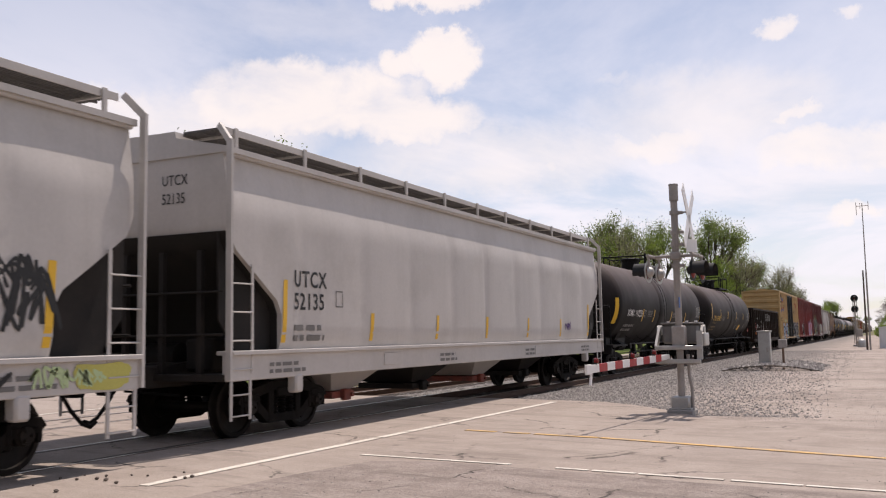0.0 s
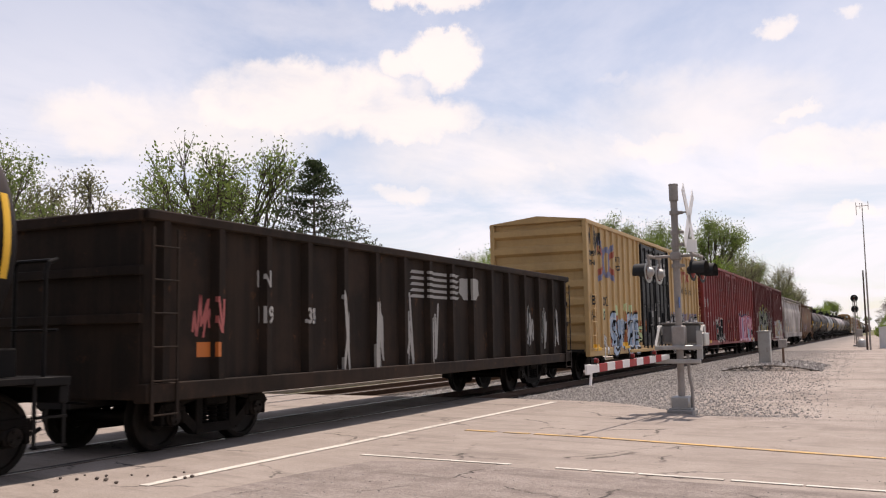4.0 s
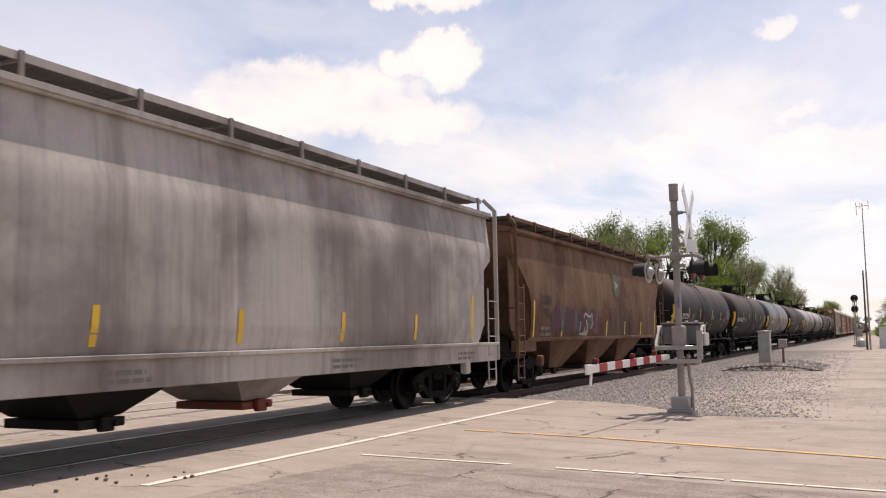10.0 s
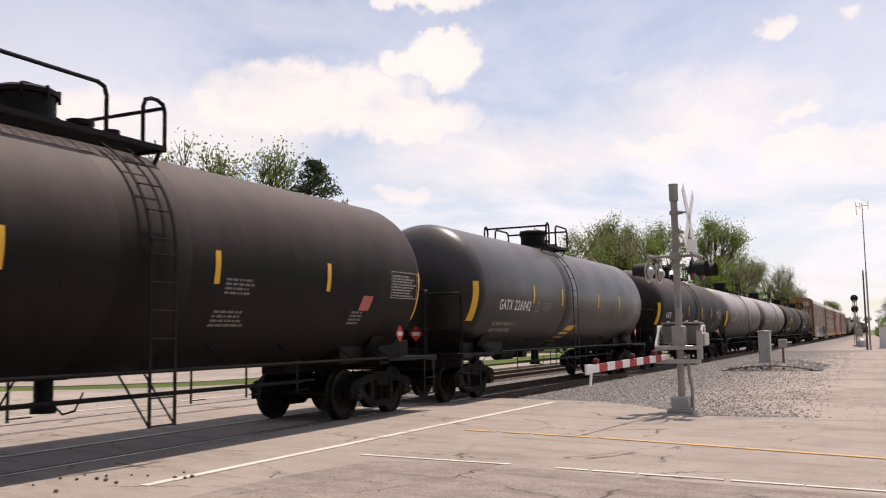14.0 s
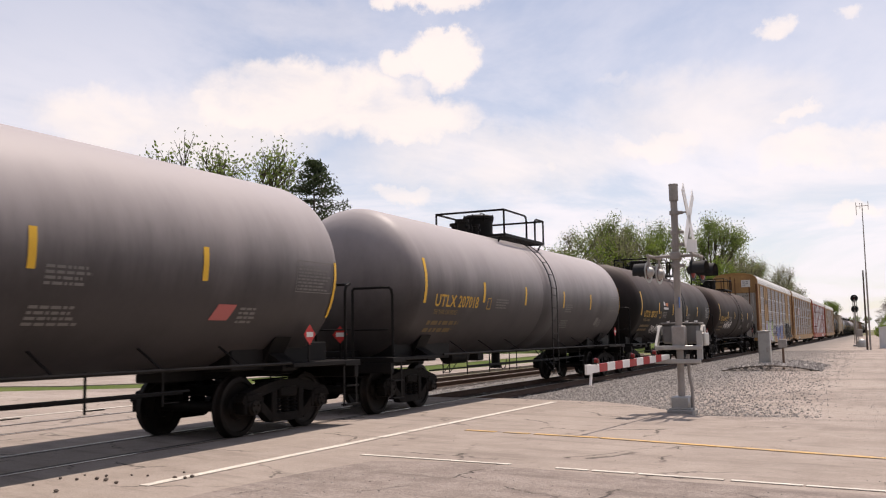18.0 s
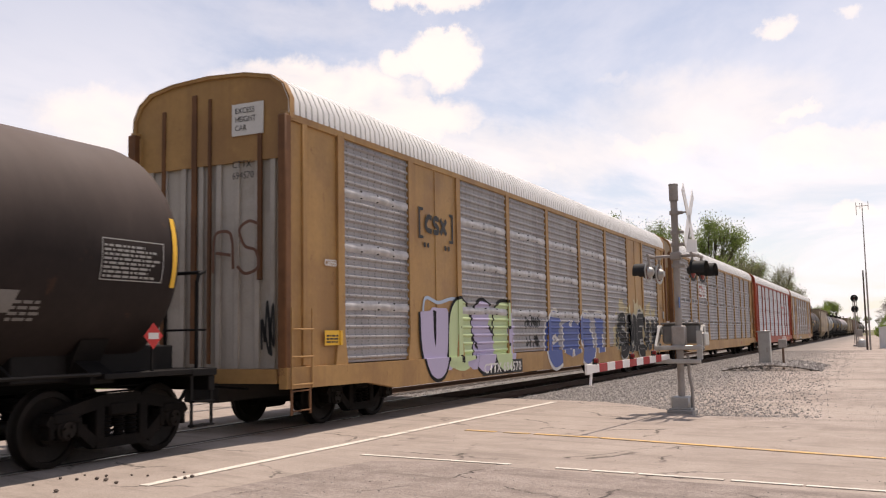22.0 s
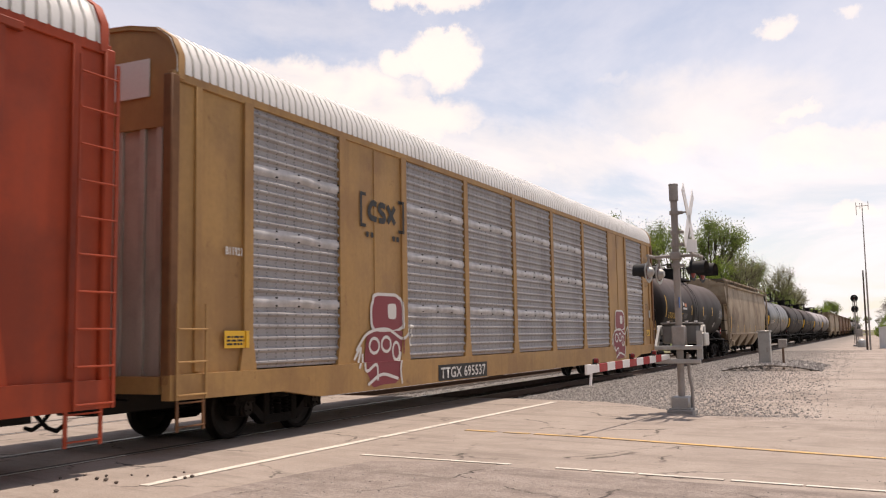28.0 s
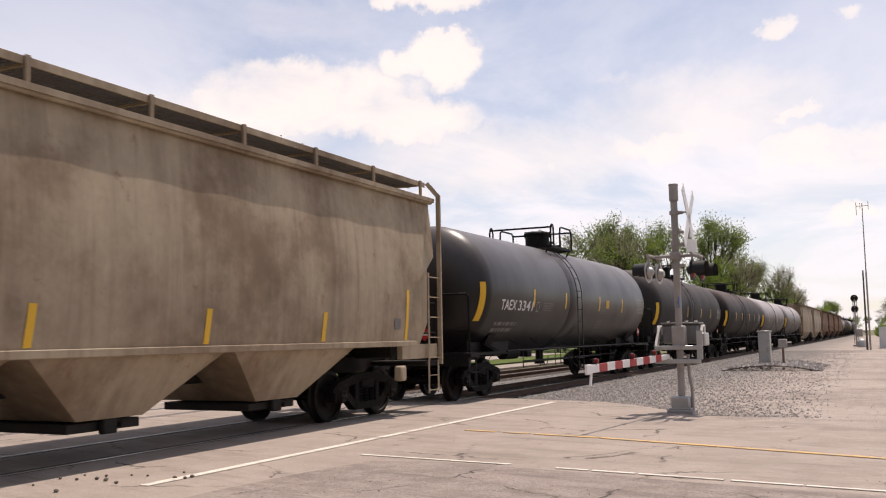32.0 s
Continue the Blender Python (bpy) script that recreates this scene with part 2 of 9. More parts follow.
def part(name, data, material, parent, label="", at=None):
    """One mesh under a thing or under a part."""
    if isinstance(data, Shape):
        data = data.mesh(name)
    ob = dress(new(name, data), material)
    ob.parent = parent
    if at is not None:
        ob.matrix_basis = at
    if label:
        ob["label"] = label
    if name in ("small_print", "data_panel", "suspension_spring", "platform_grating", "bolt_strip") or data.name.split(".")[0] in ("tag", "shards", "brush"):
        ob["kind"] = "stuff"
    return ob


def thing(name, label, category, at=None, group="", kind=""):
    ob = new(name)
    ob.empty_display_size = 0.3
    if at is not None:
        ob.matrix_world = at
    return tagged(ob, label, category, group, kind)


def solid(name, data, material, label="", category="", at=None, group="", kind=""):
    """A thing that is one mesh."""
    if isinstance(data, Shape):
        data = data.mesh(name)
    ob = dress(new(name, data), material)
    if at is not None:
        ob.matrix_world = at
    return tagged(ob, label, category, group, kind)


# writing: flat letters, a little proud of what they stand on
def letters(text, size, bold=0.0, shear=0.0, space=1.0, width=1.0, align="LEFT"):
    key = f"lettering/{text}/{size}/{bold}/{shear}/{space}/{width}/{align}"
    if key not in MESHES:
        cu = bpy.data.curves.new("lettering", "FONT")
        cu.body, cu.size, cu.offset, cu.shear = text, size, bold, shear
        cu.space_character, cu.align_x, cu.resolution_u = space, align, 3
        ob = bpy.data.objects.new("lettering", cu)
        me = bpy.data.meshes.new_from_object(ob)
        bpy.data.objects.remove(ob)
        # the text's x runs along the car from the viewer's left, its y upwards
        co = np.empty(len(me.vertices) * 3)
        me.vertices.foreach_get("co", co)
        co = co.reshape(-1, 3)
        me.vertices.foreach_set("co", np.stack([np.zeros(len(co)), co[:, 0] * width, co[:, 1]], 1).ravel())
        me.materials.clear()
        me.materials.append(None)
        me.name = "lettering"
        MESHES[key] = me
    return MESHES[key]


def lettering(text, size, x, y, z, material, parent, name="lettering", label="", **k):
    return part(name, letters(text, size, **k), material, parent, label or "painted lettering", pose(x, y, z))


def bars_mesh(rows, width, row_height, seed=1):
    """Writing too small to read: short bars in rows, flat in the plane x = 0."""
    rng = random.Random(seed)
    s = Shape()
    for i in range(rows):
        zz, at = -i * row_height, 0.0
        end = width * rng.uniform(0.7, 1.0)
        while at < end:
            w = min(rng.uniform(0.6, 2.6) * row_height, end - at)
            s.poly([(0, at, zz), (0, at + w, zz), (0, at + w, zz + row_height * 0.55), (0, at, zz + row_height * 0.55)])
            at += w + row_height * 0.45
    return s.mesh("small_print", 0)


# ---- paints and surfaces ----
def perforated(name, color, dirt):
    """Sheet metal with columns of small punched holes, stains and soot streaks."""
    m = mat(name, color, 0.62, 0.15, 0.12, 9, dirt, 0.55, 1.1, 0.45, dirt, specular=0.35)
    t = m.node_tree
    n = Nodes(t, True)
    b = next(k for k in t.nodes if k.type == "BSDF_PRINCIPLED")
    old = b.inputs["Base Color"].links[0].from_socket
    split = n.add("ShaderNodeSeparateXYZ")
    n.link(n.add("ShaderNodeTexCoord").outputs["Object"], split.inputs[0])
    col = n.math("LESS_THAN", n.math("FRACT", n.math("DIVIDE", split.outputs[1], 0.235)), 0.16)
    dash = n.math("LESS_THAN", n.math("FRACT", n.math("DIVIDE", split.outputs[2], 0.052)), 0.5)
    dash2 = n.math("LESS_THAN", n.math("FRACT", n.math("DIVIDE", split.outputs[1], 0.024)), 0.6)
    hole = n.math("MULTIPLY", n.math("MULTIPLY", col, dash), n.math("MULTIPLY", dash2, 0.8))
    n.link(n.mix(hole, old, (0.03, 0.03, 0.03)), b.inputs["Base Color"])
    return m


# Tank paints: dark for the shaded flanks, with a painted pale sunlit top.
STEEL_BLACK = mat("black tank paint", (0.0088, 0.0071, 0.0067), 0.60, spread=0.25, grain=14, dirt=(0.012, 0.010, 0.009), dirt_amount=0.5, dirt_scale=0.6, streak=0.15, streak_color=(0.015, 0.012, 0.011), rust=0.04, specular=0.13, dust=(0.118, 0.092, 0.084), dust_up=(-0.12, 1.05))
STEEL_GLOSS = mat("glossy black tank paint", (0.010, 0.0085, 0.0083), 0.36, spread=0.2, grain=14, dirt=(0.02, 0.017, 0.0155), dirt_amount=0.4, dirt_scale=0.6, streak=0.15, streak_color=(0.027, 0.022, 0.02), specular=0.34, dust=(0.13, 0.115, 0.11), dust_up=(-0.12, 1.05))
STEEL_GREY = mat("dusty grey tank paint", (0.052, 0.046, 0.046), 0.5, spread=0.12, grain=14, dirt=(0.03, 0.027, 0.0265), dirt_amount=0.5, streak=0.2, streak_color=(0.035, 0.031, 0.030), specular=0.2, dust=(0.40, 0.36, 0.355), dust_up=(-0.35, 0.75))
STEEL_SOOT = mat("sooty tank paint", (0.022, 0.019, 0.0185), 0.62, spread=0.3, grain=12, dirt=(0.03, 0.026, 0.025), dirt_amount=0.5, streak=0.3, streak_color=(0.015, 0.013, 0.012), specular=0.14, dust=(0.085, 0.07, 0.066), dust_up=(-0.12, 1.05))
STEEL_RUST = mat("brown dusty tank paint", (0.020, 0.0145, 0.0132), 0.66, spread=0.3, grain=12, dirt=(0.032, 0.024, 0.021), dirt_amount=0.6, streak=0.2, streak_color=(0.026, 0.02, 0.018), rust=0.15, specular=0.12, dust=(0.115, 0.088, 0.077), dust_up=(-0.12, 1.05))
TRIM_BLACK = mat("black steel trim", (0.009, 0.0082, 0.008), 0.55, spread=0.3, grain=25, dirt=(0.026, 0.021, 0.018), dirt_amount=0.35, specular=0.1)
TRUCK = mat("grimy cast steel", (0.0065, 0.0055, 0.005), 0.75, spread=0.4, grain=20, dirt=(0.018, 0.0135, 0.011), dirt_amount=0.5, dirt_scale=2.0, bump=0.3, specular=0.1)
WHEEL = mat("brown wheel steel", (0.013, 0.011, 0.0095), 0.6, metal=0.3, spread=0.4, grain=15, dirt=(0.03, 0.021, 0.017), dirt_amount=0.5, dirt_scale=3.0, specular=0.15)
RAILTOP = mat("worn rail steel", (0.30, 0.27, 0.25), 0.32, metal=0.85, spread=0.2)
HOPPER_WHITE = mat("pale grey hopper paint", (0.50, 0.465, 0.435), 0.5, spread=0.10, grain=18, dirt=(0.30, 0.27, 0.24), dirt_amount=0.25, streak=0.12, streak_color=(0.30, 0.275, 0.25))
HOPPER_STAIN = mat("sooty pale hopper paint", (0.46, 0.42, 0.39), 0.65, spread=0.15, grain=14, dirt=(0.13, 0.105, 0.093), dirt_amount=0.75, dirt_scale=0.22, streak=0.5, streak_color=(0.17, 0.14, 0.123))
HOPPER_BROWN = mat("rusty brown hopper paint", (0.160, 0.088, 0.053), 0.75, spread=0.4, grain=6, dirt=(0.075, 0.036, 0.024), dirt_amount=0.85, dirt_scale=0.55, streak=0.40, streak_color=(0.27, 0.19, 0.135), rust=0.6, specular=0.12)
HOPPER_TAN = mat("dirty beige hopper paint", (0.37, 0.295, 0.205), 0.65, spread=0.2, grain=8, dirt=(0.155, 0.10, 0.062), dirt_amount=0.85, dirt_scale=0.38, streak=0.5, streak_color=(0.17, 0.12, 0.083), rust=0.5)
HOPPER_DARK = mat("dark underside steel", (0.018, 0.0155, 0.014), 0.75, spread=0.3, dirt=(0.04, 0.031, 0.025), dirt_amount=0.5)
GATE_RED = mat("faded red gate paint", (0.28, 0.08, 0.06), 0.7, spread=0.3, dirt=(0.1, 0.08, 0.07), dirt_amount=0.6, dirt_scale=2)
BOX_YELLOW = mat("faded yellow boxcar paint", (0.49, 0.325, 0.145), 0.55, spread=0.12, grain=15, dirt=(0.32, 0.215, 0.11), dirt_amount=0.35, streak=0.22, streak_color=(0.30, 0.19, 0.09), rust=0.12)
BOX_RED = mat("oxide red boxcar paint", (0.205, 0.036, 0.034), 0.62, spread=0.2, grain=8, dirt=(0.085, 0.030, 0.028), dirt_amount=0.6, dirt_scale=0.6, streak=0.3, streak_color=(0.20, 0.075, 0.065))
BOX_MAROON = mat("maroon boxcar paint", (0.118, 0.029, 0.028), 0.65, spread=0.15, grain=15, dirt=(0.07, 0.023, 0.021), dirt_amount=0.4, streak=0.2, streak_color=(0.14, 0.055, 0.048))
DOOR_BLACK = mat("black door paint", (0.010, 0.010, 0.011), 0.5, spread=0.25, grain=18, dirt=(0.035, 0.031, 0.029), dirt_amount=0.4)
RACK_YELLOW = mat("weathered yellow autorack paint", (0.39, 0.228, 0.086), 0.55, spread=0.2, grain=12, dirt=(0.25, 0.135, 0.06), dirt_amount=0.6, streak=0.4, streak_color=(0.22, 0.12, 0.058), rust=0.5)
RACK_RUST = mat("rusty brown autorack paint", (0.17, 0.078, 0.034), 0.65, spread=0.35, grain=8, dirt=(0.075, 0.035, 0.018), dirt_amount=0.55, streak=0.4, streak_color=(0.06, 0.03, 0.017))
RACK_RED = mat("orange red autorack paint", (0.35, 0.052, 0.018), 0.55, spread=0.14, grain=12, dirt=(0.16, 0.032, 0.016), dirt_amount=0.5, streak=0.3, streak_color=(0.15, 0.045, 0.03))
PANEL = perforated("dull galvanised sheet", (0.345, 0.328, 0.326), (0.205, 0.193, 0.191))
PANEL_WHITE = mat("pale sheet", (0.62, 0.62, 0.62), 0.5, spread=0.1, dirt=(0.4, 0.38, 0.36), dirt_amount=0.4, streak=0.25, streak_color=(0.35, 0.33, 0.31))
ROOF_SHEET = mat("galvanised roof sheet", (0.68, 0.67, 0.65), 0.55, metal=0.1, spread=0.1, grain=20, dirt=(0.50, 0.48, 0.45), dirt_amount=0.3)
GRATING = mat("dull walkway grating", (0.13, 0.12, 0.112), 0.7, metal=0.2, spread=0.2)
GOND = mat("weathered black gondola paint", (0.020, 0.0145, 0.0115), 0.7, spread=0.3, dirt=(0.05, 0.030, 0.02), dirt_amount=0.6, streak=0.3, streak_color=(0.07, 0.045, 0.03), rust=0.4, specular=0.1)
WHITE = mat("white lettering paint", (0.62, 0.60, 0.57), 0.6, spread=0.1)
DULLWHITE = mat("faded white lettering paint", (0.33, 0.32, 0.30), 0.6, spread=0.2)
CHALK = mat("thin chalky spray", (0.17, 0.16, 0.135), 0.65, spread=0.25)
FAINT = mat("faint grey lettering paint", (0.12, 0.115, 0.11), 0.6, spread=0.2)
JET = mat("jet black spray paint", (0.010, 0.0095, 0.010), 0.6, spread=0.2, specular=0.12)
INK = mat("black lettering paint", (0.03, 0.03, 0.03), 0.6, spread=0.2)
GREYINK = mat("grey lettering paint", (0.17, 0.16, 0.15), 0.6, spread=0.2)
YELLOW = mat("yellow reflective stripe", (0.72, 0.42, 0.04), 0.45, spread=0.12)
DIMYELLOW = mat("worn yellow lettering paint", (0.15, 0.105, 0.05), 0.65, spread=0.25)
YELLOWTXT = mat("yellow lettering paint", (0.55, 0.33, 0.05), 0.6, spread=0.15)
DOOR_GREY = mat("weathered grey beige door paint", (0.45, 0.41, 0.36), 0.6, spread=0.15, dirt=(0.26, 0.22, 0.18), dirt_amount=0.5, streak=0.4, streak_color=(0.2, 0.165, 0.13))
PANEL_BRIGHT = perforated("bright galvanised sheet", (0.58, 0.58, 0.595), (0.42, 0.42, 0.43))
ORANGE = mat("orange sign paint", (0.52, 0.16, 0.04), 0.5, spread=0.1)
RED = mat("red paint", (0.50, 0.035, 0.03), 0.5, spread=0.1)
PINKRED = mat("faded red plate", (0.42, 0.12, 0.11), 0.55, spread=0.1)
BLUE = mat("blue graffiti paint", (0.06, 0.095, 0.28), 0.5, spread=0.12)
LILAC = mat("lilac graffiti paint", (0.42, 0.37, 0.52), 0.5, spread=0.12)
LIME = mat("pale green graffiti paint", (0.46, 0.56, 0.30), 0.5, spread=0.12)
SKYB = mat("pale blue graffiti paint", (0.35, 0.44, 0.56), 0.5, spread=0.12)
SILVER = mat("silver graffiti paint", (0.27, 0.265, 0.275), 0.45, spread=0.12)
PINK = mat("pink graffiti paint", (0.52, 0.215, 0.265), 0.5, spread=0.2)
WINE = mat("wine red graffiti paint", (0.22, 0.04, 0.05), 0.5, spread=0.15)
PEACH = mat("peach graffiti paint", (0.55, 0.40, 0.28), 0.5, spread=0.15)
MAGENTA = mat("dark magenta graffiti paint", (0.20, 0.03, 0.09), 0.5, spread=0.2)
GREENINK = mat("faded green emblem paint", (0.07, 0.085, 0.035), 0.6, spread=0.2)
SAGE = mat("grey green graffiti paint", (0.225, 0.245, 0.18), 0.55, spread=0.2)
HALO = mat("yellow green spray halo", (0.25, 0.26, 0.07), 0.55, spread=0.2)
ROSE = mat("pale pink graffiti paint", (0.62, 0.36, 0.42), 0.55, spread=0.2)
BERRY = mat("deep pink graffiti paint", (0.42, 0.125, 0.19), 0.55, spread=0.2)
GHOST = mat("faded blue grey spray", (0.145, 0.075, 0.085), 0.6, spread=0.3)
SPLICE = mat("bright mottled splice sheet", (0.52, 0.50, 0.495), 0.45, metal=0.1, spread=0.3, grain=5, dirt=(0.34, 0.325, 0.32), dirt_amount=0.8, dirt_scale=2.2)
LOGO_RED = mat("faded red emblem paint", (0.34, 0.09, 0.055), 0.6, spread=0.2)
LOGO_BLUE = mat("faded blue emblem paint", (0.17, 0.18, 0.28), 0.6, spread=0.2)


# ---- running gear ----
WHEEL_R, AXLE_Z = 0.455, 0.455


def wheelset_shape():
    s = Shape()
    for side in (1, -1):
        prof = [(0.085, 0.66), (0.17, 0.66), (0.19, 0.70), (0.34, 0.735), (0.385, 0.70), (0.485, 0.69), (0.487, 0.715), (0.462, 0.735),
                (0.455, 0.75), (0.452, 0.825), (0.44, 0.832), (0.385, 0.832), (0.375, 0.80), (0.20, 0.775), (0.17, 0.83), (0.10, 0.83), (0.085, 0.83)]
        s.lathe([(r, x * side) for r, x in prof], "x", 28)
        # bearing and end cap with its three bolts
        s.lathe([(0.085, 0.83 * side), (0.085, 0.92 * side), (0.125, 0.93 * side), (0.125, 1.10 * side), (0.10, 1.12 * side), (0.10, 1.15 * side), (0.02, 1.15 * side)], "x", 16)
        for k in range(3):
            a = k * 2.094
            s.rod((1.14 * side, 0.06 * math.cos(a), 0.06 * math.sin(a)), (1.175 * side, 0.06 * math.cos(a), 0.06 * math.sin(a)), 0.022, 6)
    s.rod((-0.84, 0, 0), (0.84, 0, 0), 0.085, 14)
    return s


def side_frame_shape():
    s = Shape()
    top = [(-1.12, 0.50), (-1.05, 0.60), (-0.62, 0.70), (-0.30, 0.76), (0.30, 0.76), (0.62, 0.70), (1.05, 0.60), (1.12, 0.50)]
    for (y0, z0), (y1, z1) in zip(top, top[1:]):
        s.beam((0, y0, z0), (0, y1, z1), 0.17, 0.15)
    low = [(-0.86, 0.60), (-0.42, 0.25), (0.42, 0.25), (0.86, 0.60)]
    for (y0, z0), (y1, z1) in zip(low, low[1:]):
        s.beam((0, y0, z0), (0, y1, z1), 0.15, 0.13)
    for y in (-0.36, 0.36):
        s.box(-0.08, 0.08, y - 0.075, y + 0.075, 0.22, 0.78, 0.015)
    for y in (-0.89, 0.89):
        s.box(-0.10, 0.10, y - 0.19, y + 0.19, 0.53, 0.66, 0.02)
        s.box(-0.09, 0.09, y - 0.24, y - 0.16, 0.36, 0.60, 0.015)
        s.box(-0.09, 0.09, y + 0.16, y + 0.24, 0.36, 0.60, 0.015)
    return s


def springs_shape():
    s = Shape()
    for y in (-0.21, 0.0, 0.21):
        for k in range(5):
            z = 0.31 + k * 0.055
            s.lathe([(0.065, z), (0.09, z + 0.018), (0.065, z + 0.036)], "z", 10, (0, y, 0))
        s.rod((0, y, 0.30), (0, y, 0.58), 0.06, 8)
    return s


def bolster_shape():
    s = Shape()
    s.box(-1.12, 1.12, -0.24, 0.24, 0.56, 0.74, 0.03)
    s.rod((0, 0, 0.74), (0, 0, 0.86), 0.2, 16)
    for y in (-0.55, 0.55):
        s.beam((-0.7, y, 0.42), (0.7, y, 0.42), 0.08, 0.10)
    for x in (-0.62, 0.62):
        s.box(x - 0.1, x + 0.1, -0.12, 0.12, 0.74, 0.83, 0.01)
    return s


SPINS = []     # wheelsets that turn, with the car's place in the train


def add_truck(car, y, place):
    truck = part("truck", cached("truck", bolster_shape), TRUCK, car, "", pose(0, y, 0))
    for x in (-1.02, 1.02):
        part("side_frame", cached("side_frame", side_frame_shape), TRUCK, truck, "", pose(x, 0, 0))
        part("suspension_spring", cached("spring_group", springs_shape), TRUCK, truck, "", pose(x, 0, 0))
    for dy in (-0.89, 0.89):
        w = part("wheelset", cached("wheelset", wheelset_shape), WHEEL, truck, "", pose(0, dy, AXLE_Z))
        SPINS.append((w, dy, place + y))
    return truck


def coupler_shape():
    s = Shape()
    s.box(-0.09, 0.09, 0.0, 0.55, 0.80, 0.96, 0.02)
    s.box(-0.16, 0.10, 0.50, 0.66, 0.74, 1.02, 0.03)
    s.box(-0.16, -0.06, 0.62, 0.80, 0.76, 1.00, 0.03)
    s.beam((-0.1, 0.3, 0.78), (-0.9, 0.1, 0.72), 0.03, 0.03)
    return s


def hose_shape():
    s = Shape()
    pts = [(0.28, 0.1, 0.80), (0.30, 0.22, 0.60), (0.28, 0.42, 0.42), (0.22, 0.62, 0.36), (0.12, 0.80, 0.40)]
    return s.pipe(pts, 0.028, 7)


def add_ends(car, half, reach):
    """Couplers and brake hoses at both ends; half is the frame's end, reach the place where the knuckles meet."""
    for sign in (1, -1):
        turn = pose(0, sign * (reach - 0.72), 0, 0, 0, 0 if sign > 0 else 180)
        part("coupler", cached("coupler", coupler_shape), TRUCK, car, "", turn)
        part("brake_hose", cached("brake_hose", hose_shape), TRIM_BLACK, car, "black rubber brake hose", turn)


def drape(data, dx, dy, dz, xfun, ycuts=(), zcuts=()):
    """A copy of flat letters moved to (y, z) and laid on a curved or ribbed side, x = xfun(y, z)."""
    bm = bmesh.new()
    bm.from_mesh(data)
    bmesh.ops.translate(bm, verts=bm.verts, vec=(0, dy, dz))
    ys = [v.co.y for v in bm.verts]
    zs = [v.co.z for v in bm.verts]
    for c in ycuts:
        if min(ys) < c < max(ys):
            bmesh.ops.bisect_plane(bm, geom=bm.verts[:] + bm.edges[:] + bm.faces[:], plane_co=(0, c, 0), plane_no=(0, 1, 0))
    for c in zcuts:
        if min(zs) < c < max(zs):
            bmesh.ops.bisect_plane(bm, geom=bm.verts[:] + bm.edges[:] + bm.faces[:], plane_co=(0, 0, c), plane_no=(0, 0, 1))
    for v in bm.verts:
        v.co.x += xfun(v.co.y, v.co.z) + dx
    me = bpy.data.meshes.new(data.name.split(".")[0])
    bm.to_mesh(me)
    bm.free()
    me.materials.append(None)
    return me


def ladder_shape(z0, z1, width, step=0.38, r=0.012, first=None):
    """Two stiles and rungs in the plane x = 0, centred on y = 0."""
    s = Shape()
    for y in (-width / 2, width / 2):
        s.beam((0, y, z0), (0, y, z1), 0.05, 0.018)
    z = z0 + 0.06 if first is None else first
    while z < z1:
        s.rod((0.01, -width / 2, z), (0.01, width / 2, z), r, 6)
        z += step
    return s


# ---- tank cars ----
TANK_R, TANK_Z, TANK_HALF, HEAD = 1.57, 2.57, 7.45, 0.74


def tank_x(y, z):
    d = abs(y) - TANK_HALF
    r = TANK_R if d <= 0 else TANK_R * math.sqrt(max(0.02, 1 - (d / HEAD) ** 2))
    return math.sqrt(max(0.01, r * r - (z - TANK_Z) ** 2))


TANK_ZCUTS = [1.3 + 0.1 * i for i in range(28)]


def tank_shape():
    prof = []
    for i in range(9):
        a = math.pi / 2 * i / 8
        prof.append((max(0.02, TANK_R * math.sin(a)), -TANK_HALF - HEAD * math.cos(a)))
    for y in (-5.0, -2.5, 0.0, 2.5, 5.0):
        prof.append((TANK_R, y))
    for i in range(9):
        a = math.pi / 2 * (1 - i / 8)
        prof.append((max(0.02, TANK_R * math.sin(a)), TANK_HALF + HEAD * math.cos(a)))
    return Shape().lathe(prof, "y", 56, (0, 0, TANK_Z))


def band_shape(y, w):
    return Shape().lathe([(TANK_R - 0.01, y - w - 0.03), (TANK_R + 0.006, y - w), (TANK_R + 0.006, y + w), (TANK_R - 0.01, y + w + 0.03)], "y", 56, (0, 0, TANK_Z))


def stub_sill_shape():
    return Shape().box(-0.26, 0.26, 4.9, 8.45, 0.86, 1.22, 0.02)


def end_platform_shape():
    return Shape().box(-1.45, 1.45, 8.02, 8.52, 1.00, 1.10, 0.01).box(1.05, 1.45, 6.50, 8.02, 1.03, 1.10, 0.008).box(-1.45, -1.05, 6.50, 8.02, 1.03, 1.10, 0.008)


def end_beam_shape():
    return Shape().box(-1.40, 1.40, 8.40, 8.53, 0.80, 1.00, 0.01)


def body_bolster_shape():
    return Shape().prism([(-1.30, 0.98), (1.30, 0.98), (1.30, 1.10), (0.95, 1.30), (-0.95, 1.30), (-1.30, 1.10)], "y", 6.42, 6.78)


def saddle_shape():
    s = Shape()
    ring = [(math.cos(a) * (TANK_R + 0.02), TANK_Z + math.sin(a) * (TANK_R + 0.02)) for a in [radians(222 + 96 * i / 14) for i in range(15)]]
    s.prism(ring + [(0.9, 1.0), (-0.9, 1.0)], "y", -0.22, 0.22)
    # the deep stub of the sill under the shell
    s.box(-0.95, 0.95, -1.0, 1.6, 1.0, 1.42, 0.02)
    return s


